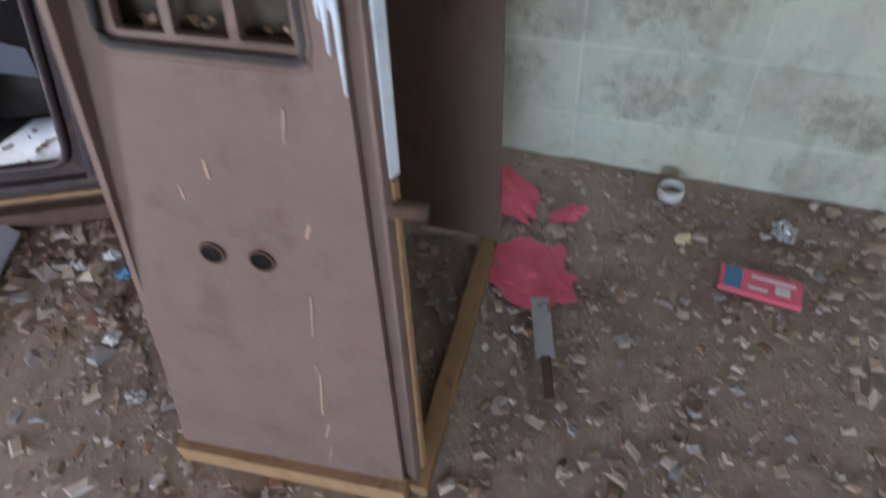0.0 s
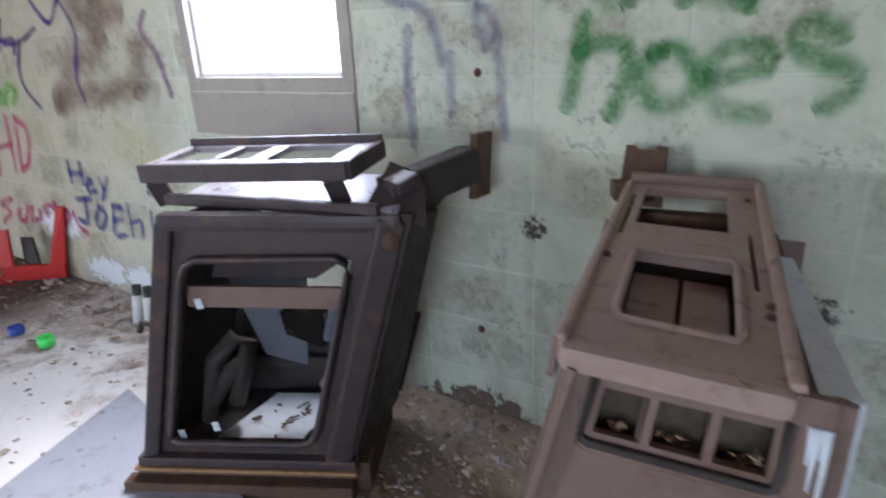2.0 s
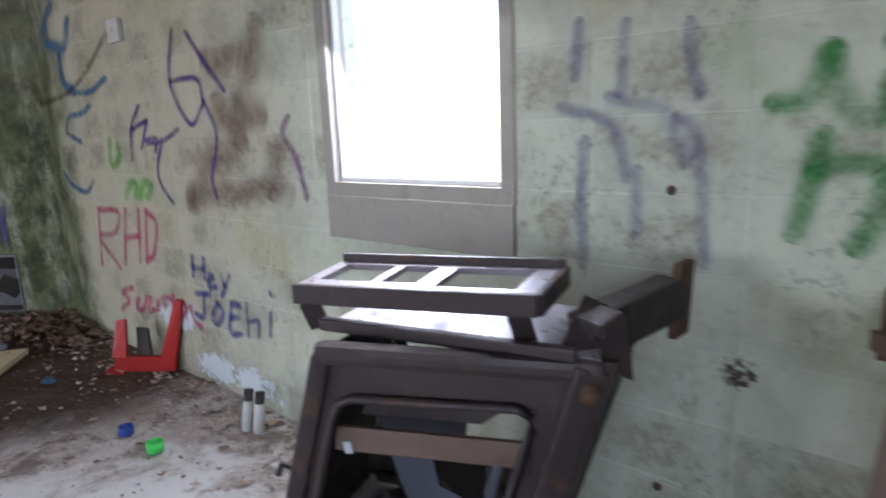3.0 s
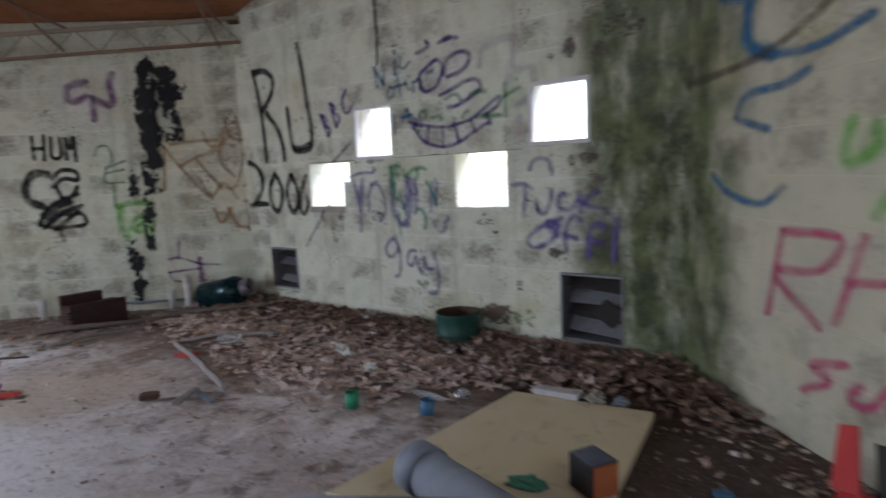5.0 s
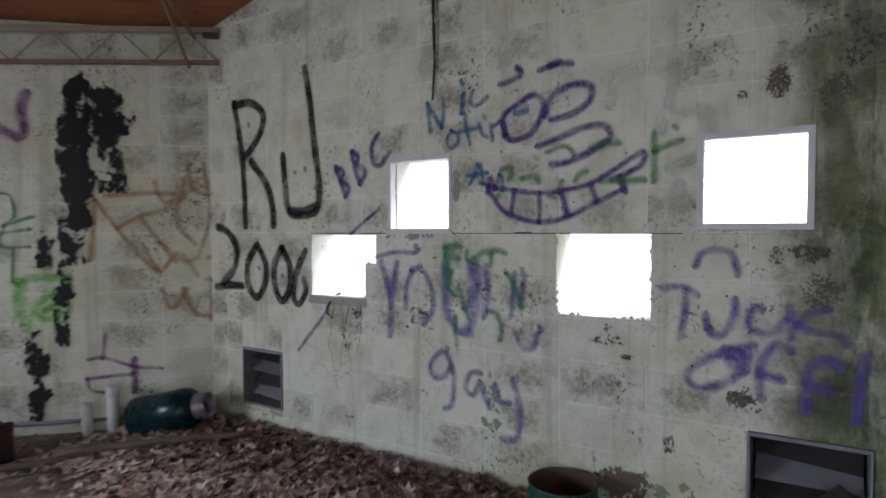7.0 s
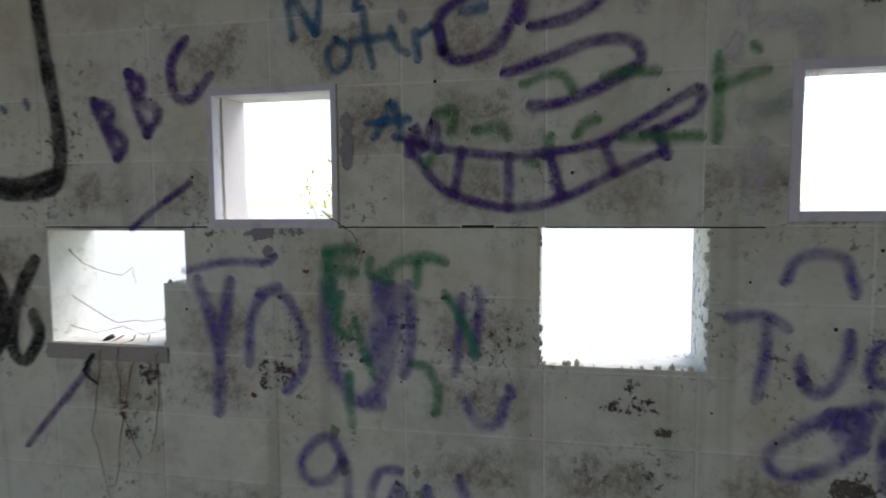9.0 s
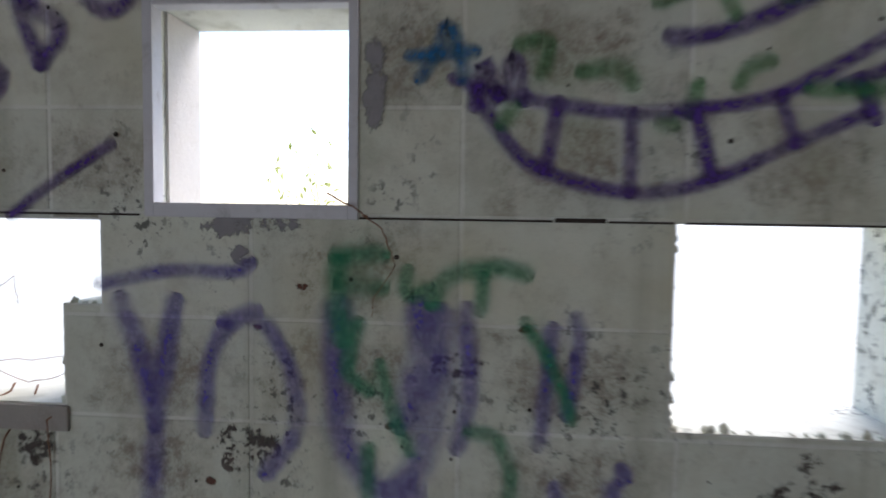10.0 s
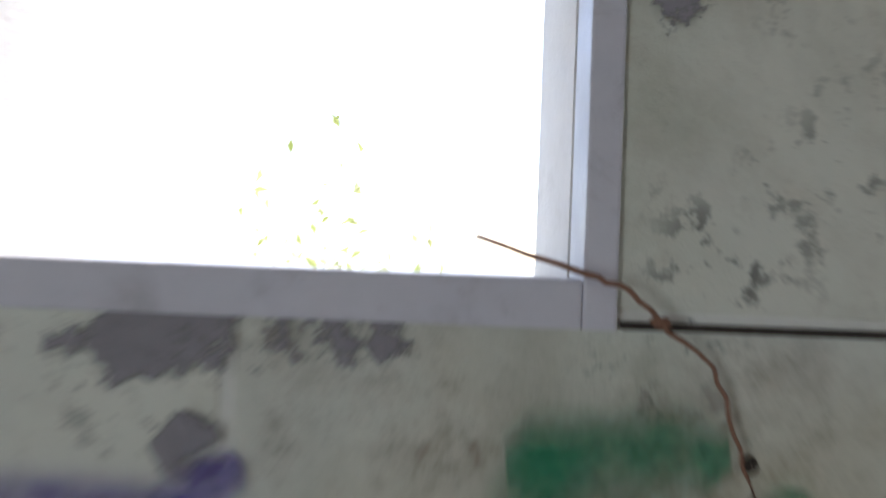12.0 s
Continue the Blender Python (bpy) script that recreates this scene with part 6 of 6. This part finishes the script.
def packet():
    q = WA.at(5.95, 0.012, 0.36)
    th = thing("card_packet", "flat pink and white printed packet on the dirt", "packet", Matrix.Translation(q) @ pose(0, 0, 0, 4, 3, -46))
    part("body", one_box((-0.085, -0.035, 0), (0.085, 0.035, 0.014), 0.003), PINKCLOTH, th)
    part("blue_panel", one_box((-0.075, -0.030, 0.0135), (-0.04, 0.030, 0.0155), 0), SEABLUE, th, "dark blue end panel")
    part("print_bar", one_box((-0.02, 0.012, 0.0135), (0.07, 0.02, 0.0152), 0), WHITEPVC, th, "white printed bar")
    part("print_bar", one_box((0.03, -0.018, 0.0135), (0.06, 0.004, 0.0152), 0), WHITEPVC, th, "white printed bar")
    part("print_bar", one_box((-0.025, -0.02, 0.0135), (0.015, -0.012, 0.0152), 0), WHITEPVC, th, "white printed bar")


packet()


def scraper():
    q = WA.at(5.53, 0.035, 0.63)
    th = thing("putty_knife", "bent grey metal blade with a rusty handle", "tool", Matrix.Translation(q) @ pose(0, 0, 0, 4, 0, -24))
    part("blade", one_box((-0.02, -0.075, 0), (0.02, 0.075, 0.004), 0.001), BRIGHT, th)
    part("handle", one_box((-0.01, -0.17, 0), (0.01, -0.075, 0.012), 0.004), RUST, th)


scraper()


def red_bracket():
    th = thing("red_bracket", "red U-shaped plastic bracket leaning on the wall", "bracket", Matrix.Translation(on_a(1.5, 0.15, 0)))
    inv = th.matrix_world.inverted()

    def p(s, off, z):
        return inv @ on_a(s, off, z)

    part("base", skin((p(1.36, 0.27, 0.01), p(1.66, 0.05, 0.01), p(1.68, 0.05, 0.10), p(1.38, 0.26, 0.10)), 0.03), RED, th)
    part("leg", skin((p(1.36, 0.27, 0.10), p(1.43, 0.22, 0.10), p(1.36, 0.17, 0.31), p(1.31, 0.20, 0.30)), 0.025), RED, th)
    part("leg", skin((p(1.60, 0.095, 0.10), p(1.68, 0.045, 0.10), p(1.79, 0.025, 0.45), p(1.74, 0.04, 0.45)), 0.025), RED, th)
    part("foot", skin((p(1.33, 0.31, 0.012), p(1.43, 0.25, 0.012), p(1.40, 0.2, 0.03), p(1.30, 0.26, 0.03)), 0.02), RED, th)
    part("hinge_arm", skin((p(1.44, 0.16, 0.08), p(1.53, 0.12, 0.08), p(1.45, 0.09, 0.25), p(1.38, 0.12, 0.25)), 0.02), DARK, th, "dark metal hinge arm")


red_bracket()


def tube_pair():
    for k, (x, y, lean) in enumerate(((4.36, -1.97, -8), (4.42, -2.0, -4))):
        th = thing("sealant_tube", "white tube with a black cap leaning by the machine", "tube", pose(x, y, 0.012, lean, 6, 0), "sealant tubes")
        part("body", lathe(bmesh.new(), [(0.001, 0), (0.024, 0), (0.024, 0.13), (0.02, 0.14)], 18), WHITEPVC, th, "", True)
        part("cap", lathe(bmesh.new(), [(0.022, 0.14), (0.022, 0.19), (0.001, 0.19)], 18), RUBBER, th, "black cap", True)


tube_pair()

# ---------------------------------------------------------------- the far corner


def crate():
    th = thing("metal_crate", "dark red-brown metal crate with slotted sides", "crate", Matrix.Translation((-2.16, -1.28, 0.0)) @ pose(0, 0, 0, 0, 0, 84))
    x, y, h = 0.225, 0.165, 0.25
    part("body", one_box((-x, -y, 0), (x, y, h - 0.05), 0.008), CRATERED, th)
    part("back_rim", one_box((-x, y - 0.06, h - 0.05), (x * 0.5, y, h + 0.04), 0.006), CRATERED, th)
    part("rim", one_box((-x, -y, h - 0.052), (x, -y + 0.03, h - 0.01), 0.006), CRATERED, th)
    # Dark bars on the closed front paint the shade in its slots
    for cx in (-0.20, -0.05):
        for r in range(3):
            part("slot", one_box((cx - 0.05, -y - 0.003, h - 0.13 + 0.025 * r), (cx + 0.05, -y + 0.004, h - 0.115 + 0.025 * r), 0), DARK, th, "dark bar painting the shade in a slot")
    part("knob", tube(bmesh.new(), (0.12, -y - 0.012, 0.19), (0.12, -y + 0.01, 0.19), 0.02), DARK, th)


crate()


def canister():
    th = thing("gas_canister", "blue-green steel canister lying against the wall", "canister", Matrix.Translation((-1.60, -0.34, 0.16)) @ pose(0, 0, 0, 0, 78, 28))
    r, L = 0.135, 0.42
    part("shell", lathe(bmesh.new(), [(0.001, -L / 2 + 0.03), (r * 0.8, -L / 2 + 0.02), (r, -L / 2), (r, L / 2 - 0.05), (r * 0.85, L / 2 - 0.01), (r * 0.45, L / 2 + 0.01), (0.001, L / 2 + 0.015)], 36), TEALTIN, th, "", True)
    part("collar", lathe(bmesh.new(), [(r * 0.6, L / 2), (r * 0.6, L / 2 + 0.09), (r * 0.56, L / 2 + 0.09), (r * 0.56, L / 2)], 28), BRIGHT, th, "pale valve collar", True)
    part("valve", tube(bmesh.new(), (0, 0, L / 2), (0, 0, L / 2 + 0.07), 0.022), RUST, th)


canister()


def stub_pipe(s, off, h, r, mat=WHITEPVC):
    q = WC.at(s, 0, off)
    th = thing("stub_pipe", "white plastic pipe stub standing out of the floor", "pipe", Matrix.Translation(q), "pipe stubs")
    part("pipe", lathe(bmesh.new(), [(r, 0), (r, h), (r - 0.008, h), (r - 0.008, 0.02)], 18), mat, th, "", True)
    part("collar", lathe(bmesh.new(), [(r + 0.006, h - 0.07), (r + 0.006, h - 0.02), (r, h - 0.015)], 18), mat, th, "", True)


for s, off, h, r in ((1.64, 0.10, 0.22, 0.032), (1.80, 0.10, 0.33, 0.036), (0.46, 0.12, 0.20, 0.034), (0.02, 0.62, 0.34, 0.05)):
    stub_pipe(s, off, h, r)
part("wall_pipe", pipe(bmesh.new(), [WC.at(0.9, 0.09, 0.03), WC.at(1.6, 0.085, 0.03), WC.at(2.2, 0.09, 0.03)], 0.012), PVC, wall_c, "thin pipe along the foot of the wall", True)


def branch(name, label, pts, r, mat, taper=0.4):
    th = thing(name, label, "branch", Matrix.Translation(pts[0]))
    o = Vector(pts[0])
    rnd = random.Random(len(label) + int(abs(pts[0][0]) * 100))
    line = []
    for a, b in zip(pts, pts[1:]):
        for k in range(5):
            line.append(Vector(a).lerp(Vector(b), k / 5) - o + Vector((rnd.uniform(-1, 1), rnd.uniform(-1, 1), rnd.uniform(-0.3, 0.6))) * r * 0.3)
    line.append(Vector(pts[-1]) - o)
    part("stem", pipe(bmesh.new(), line, r, 8, taper), mat, th, "", True)


branch("fallen_branch", "grey crooked branch lying across the leaves", [(-1.75, -0.95, 0.05), (-1.35, -0.55, 0.08), (-0.92, -0.16, 0.09)], 0.028, BARK)
branch("fallen_branch", "long grey branch lying on the floor by the crate", [(-2.25, -1.72, 0.03), (-2.0, -1.5, 0.05), (-1.72, -1.08, 0.04), (-1.55, -0.7, 0.05)], 0.03, BARK)
branch("fallen_branch", "thin pale branch lying on the floor", [(-1.70, -1.82, 0.025), (-1.64, -1.45, 0.03), (-1.56, -1.12, 0.03)], 0.015, WOOD)
branch("fallen_branch", "short dark stick on the floor by the wall", [(-1.62, -2.42, 0.03), (-1.50, -2.20, 0.06), (-1.46, -2.02, 0.03)], 0.012, BARK)
branch("long_pole", "long pale weathered pole lying on the floor", [(0.46, -1.62, 0.03), (-0.1, -1.44, 0.03), (-0.78, -1.26, 0.03)], 0.022, WOOD, 0.1)
branch("long_pole", "grey weathered pole lying on the leaves", [(-0.78, -1.24, 0.03), (-0.62, -1.0, 0.05), (-0.2, -0.75, 0.06)], 0.02, WOOD, 0.2)
slab("metal_strip", "short bent grey metal strip on the floor", "strip", [(0.28, -1.69), (0.30, -1.73), (0.54, -1.77), (0.53, -1.73)], 0.012, PVC)
slab("wood_strip", "short pale wood strip on the floor", "strip", [(0.27, -1.71), (0.31, -1.70), (0.44, -1.91), (0.40, -1.92)], 0.014, WOOD)
slab("brick_piece", "small dark broken brick piece on the floor", "brick", [(0.14, -1.97), (0.20, -1.90), (0.16, -1.86), (0.10, -1.93)], 0.035, RUST)
slab("plastic_sheet", "flat red plastic piece on the floor", "plastic", [(-0.70, -2.45), (-0.60, -2.34), (-0.68, -2.30), (-0.78, -2.41)], 0.01, RED)
slab("plastic_sheet", "small magenta plastic piece on the floor", "plastic", [(-0.90, -2.44), (-0.85, -2.38), (-0.90, -2.34), (-0.95, -2.40)], 0.03, MAGENTA)
slab("plastic_sheet", "torn red wrapper on the leaves", "plastic", [(-0.52, -1.42), (-0.38, -1.37), (-0.42, -1.28), (-0.55, -1.33)], 0.012, RED)
slab("gutter_piece", "short grey-white gutter piece on the board", "gutter", [(2.03, -0.80), (2.27, -0.77), (2.27, -0.70), (2.03, -0.73)], 0.03, FRAMEPAINT, 0.048)

# ---------------------------------------------------------------- wires and vines on the wall


def wire(name, label, pts, r, mat, rough=0.0):
    th = thing(name, label, "wire" if "wire" in name or "cable" in name else "vine", Matrix.Translation(pts[0]))
    o = Vector(pts[0])
    ext = [Vector(p) - o for p in pts]
    line = []
    for a, b in zip(ext, ext[1:]):
        line += [a.lerp(b, k / 4) for k in range(4)]
    line.append(ext[-1])
    rnd = random.Random(len(pts) + int(o.x * 1000))
    line = [q + Vector([rnd.uniform(-rough, rough) for _ in range(3)]) for q in line]
    part("strand", pipe(bmesh.new(), line, r, 7, 0.6), mat, th, "", True)


PALEPATCH = patch_material("pale_whitewash_patch", (0.62, 0.66, 0.70), (0.54, 0.58, 0.60), 0.34)
MOSSPATCH = patch_material("green_algae_streak", (0.16, 0.22, 0.11), (0.26, 0.31, 0.18), 0.53, 14)
splash(WB, wall_b, MOSSPATCH, "green algae streak on the paint", 0.52, 0.76, 0.02, 0.95)
splash(WB, wall_b, MOSSPATCH, "green algae streak on the paint", 0.30, 0.52, 0.5, 0.9)
splash(WB, wall_b, MOSSPATCH, "green algae at the foot of the wall", 1.2, 1.8, 0.0, 0.4)
splash(WA, wall_a, PALEPATCH, "whitewashed strip at the foot of the wall", 1.5, 2.95, -0.04, 0.26)
splash(WA, wall_a, PALEPATCH, "whitewashed patch on the wall", 1.25, 2.1, 0.18, 0.5)
part("junction_box", one_box((1.34, -0.03, 1.88), (1.48, 0.0, 2.0), 0.004, WA.m()), WHITEPVC, wall_a, "small white junction box")


wire("hanging_cable", "dark cable hanging down the block wall", [WB.at(0.315, 2.84, 0.015), WB.at(0.31, 2.5, 0.02), WB.at(0.315, 2.25, 0.016), WB.at(0.30, 2.05, 0.014)], 0.012, RUBBER)
wire("dry_vine", "thin red-brown vine growing in through the window", [WB.at(0.335, 1.392, -0.05), WB.at(0.387, 1.373, 0.020), WB.at(0.405, 1.366, 0.026), WB.at(0.422, 1.352, 0.022), WB.at(0.455, 1.328, 0.014), WB.at(0.468, 1.293, 0.012), WB.at(0.479, 1.260, 0.010), WB.at(0.440, 1.20, 0.008), WB.at(0.436, 1.16, 0.008)], 0.0018, TWIG, 0.0014)
crumple("vine_knot", "dry knot of red-brown vine", "vine", WB.at(0.425, 1.347, 0.02), (0.006, 0.006, 0.009), TWIG, 31)
for k, (s, z0, z1, mat) in enumerate(((-0.42, 0.95, 0.42, TWIG), (-0.36, 0.96, 0.5, TWIG), (-0.45, 0.93, 0.83, RUBBER), (-0.22, 0.94, 0.62, TWIG), (-0.31, 0.9, 0.6, TWIG))):
    wire("dry_vine", "thin dry vine hanging from the broken window", [WB.at(s + 0.03, 0.985, -0.06), WB.at(s + 0.01, z0, 0.012), WB.at(s - 0.03 + 0.05 * (k % 2), (z0 + z1) / 2, 0.012), WB.at(s + 0.02 * (-1) ** k, z1, 0.008)], 0.0022 if mat is TWIG else 0.008, mat, 0.006)
rnd = random.Random(8)
for k in range(3):
    x, y, z = -0.602, rnd.uniform(0.06, 0.17), rnd.uniform(0.99, 1.28)
    run = [(x, y, z)]
    for j in range(5):
        x, y, z = x + rnd.uniform(0.02, 0.10), y + rnd.uniform(-0.04, 0.05), max(0.985, z + rnd.uniform(-0.06, 0.05))
        run.append((x, y, z))
    wire("dry_vine", "thin bare twig outside the broken window", run, 0.0014, TWIG, 0.002)
part("window_ledge", one_box((-0.62, -0.008, 0.915), (-0.17, 0.05, 0.966), 0.003, WB.m()), CEMENT, wall_b, "grey ledge under the broken window")


def shrub(at, size, seed):
    rnd = random.Random(seed)
    th = thing("shrub", "thin yellow-green shrub outside the window", "shrub", Matrix.Translation(at))
    tips = []
    for k in range(14):
        a = rnd.uniform(0, 6.28)
        tip = Vector((math.cos(a) * size * rnd.uniform(0.05, 0.30), math.sin(a) * size * rnd.uniform(0.05, 0.3), size * rnd.uniform(1.7, 2.3)))
        mid = tip * 0.5 + Vector((rnd.uniform(-0.1, 0.1), rnd.uniform(-0.1, 0.1), 0.1))
        part("stem", pipe(bmesh.new(), [(0, 0, 0), mid, tip], 0.005, 5, 0.85), SHRUBSTEM, th)
        tips.append((mid, tip))
    verts, faces = [], []
    for k in range(620):
        m0, t0 = rnd.choice(tips)
        p = m0.lerp(t0, rnd.random() ** 0.6) + Vector([rnd.gauss(0, 0.035) for _ in range(3)])
        m = Matrix.Translation(p) @ pose(0, 0, 0, rnd.uniform(0, 360), rnd.uniform(0, 360), rnd.uniform(0, 360))
        L = rnd.uniform(0.008, 0.018)
        b = len(verts)
        verts += [tuple(m @ Vector(v)) for v in ((-L, 0, 0), (0, -L * 0.45, 0.004), (L, 0, 0), (0, L * 0.45, 0.004))]
        faces.append((b, b + 1, b + 2, b + 3))
    me = bpy.data.meshes.new("crown")
    me.from_pydata(verts, [], faces)
    me.materials.append(SHRUB)
    ob = new("crown", me)
    ob.parent = th


shrub((0.16, 0.78, -0.12), 0.72, 3)



def chipped_edge(wall, parent, a, b, inward, seed):
    """Broken crumbs of block along an opening's edge from a to b (along, height), reaching inward."""
    rnd = random.Random(seed)
    a, b, inward = Vector(a), Vector(b), Vector(inward)
    n = max(3, int((b - a).length / 0.022))
    for k in range(n):
        if rnd.random() < 0.25:
            continue
        q = a.lerp(b, (k + rnd.random()) / n)
        r = 0.003 + 0.009 * rnd.random() ** 2.5
        bm = bmesh.new()
        bmesh.ops.create_icosphere(bm, subdivisions=1, radius=1)
        for v in bm.verts:
            w = rnd.uniform(0.6, 1.1)
            v.co = Vector((v.co.x * r * w, v.co.y * 0.012 * w, v.co.z * r * 1.5 * w))
        q = q + inward * r * 0.2
        bmesh.ops.transform(bm, matrix=wall.m(q.x, q.y, -0.012), verts=list(bm.verts))
        part("chip", bm, PALE, parent)


for k, (a, b, inward) in enumerate((((-0.10, 1.18), (-0.10, 1.33), (-1, 0)), ((-0.18, 1.17), (-0.10, 1.17), (0, 1)), ((-0.18, 0.97), (-0.18, 1.16), (-1, 0)),
                                    ((0.985, 0.97), (0.985, 1.34), (1, 0)), ((1.42, 0.97), (1.42, 1.34), (-1, 0)), ((0.99, 0.965), (1.41, 0.965), (0, 1)))):
    chipped_edge(WB, wall_b, a, b, inward, 60 + k)

# ---------------------------------------------------------------- blocks of the walls


def block_mesh(w, h, mat, name):
    """The face of one block: a slab with worn edges."""
    g, e, dp = 0.0017, 0.0035, 0.03
    x, z = w / 2 - g, h / 2 - g
    verts, faces = [], []
    for (ix, y) in ((0, dp), (0, 0.003), (e, 0.0)):
        verts += [(-x + ix, y, -z + ix), (x - ix, y, -z + ix), (x - ix, y, z - ix), (-x + ix, y, z - ix)]
    for k in (0, 4):
        for i in range(4):
            j = (i + 1) % 4
            faces.append((k + i, k + j, k + 4 + j, k + 4 + i))
    faces.append((8, 9, 10, 11))
    me = bpy.data.meshes.new(name)
    me.from_pydata(verts, [], faces)
    me.materials.append(mat)
    return me


MESHES = {}


def lay_blocks(wall, parent, s0, s1, joint, holes, mat):
    """Stack-bonded blocks over a wall, cut round its openings."""
    first = math.floor((s0 - joint) / 0.4)
    i = first
    while joint + i * 0.4 < s1:
        for k in range(-1, 17):
            z0 = 0.15 + 0.2 * (k - 1)
            cell = (max(s0, joint + i * 0.4), min(s1, joint + (i + 1) * 0.4), max(z0, LOW), min(z0 + 0.2, TOP - 0.002))
            if cell[1] - cell[0] < 0.02 or cell[3] - cell[2] < 0.02:
                continue
            for a, b, c, d in cut(cell, holes):
                key = (round(b - a, 3), round(d - c, 3), mat.name)
                if key not in MESHES:
                    MESHES[key] = block_mesh(b - a, d - c, mat, "block")
                ob = new("block", MESHES[key])
                ob.parent = parent
                tilt = random.uniform(-0.06, 0.06)
                ob.matrix_world = wall.m((a + b) / 2, (c + d) / 2, random.uniform(0.0, 0.0008)) @ pose(0, 0, 0, tilt, 0, random.uniform(-0.04, 0.04))
        i += 1


lay_blocks(WB, wall_b, -1.57, 2.579, 0.2, HOLES_B, PALE)
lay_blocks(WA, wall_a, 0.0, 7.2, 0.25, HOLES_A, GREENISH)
lay_blocks(WC, wall_c, 0.0, C_LEN, 0.1, [], PALE)
lay_blocks(WD, wall_d, 2.4, WD.length, 0.1, HOLES_D, PALE)
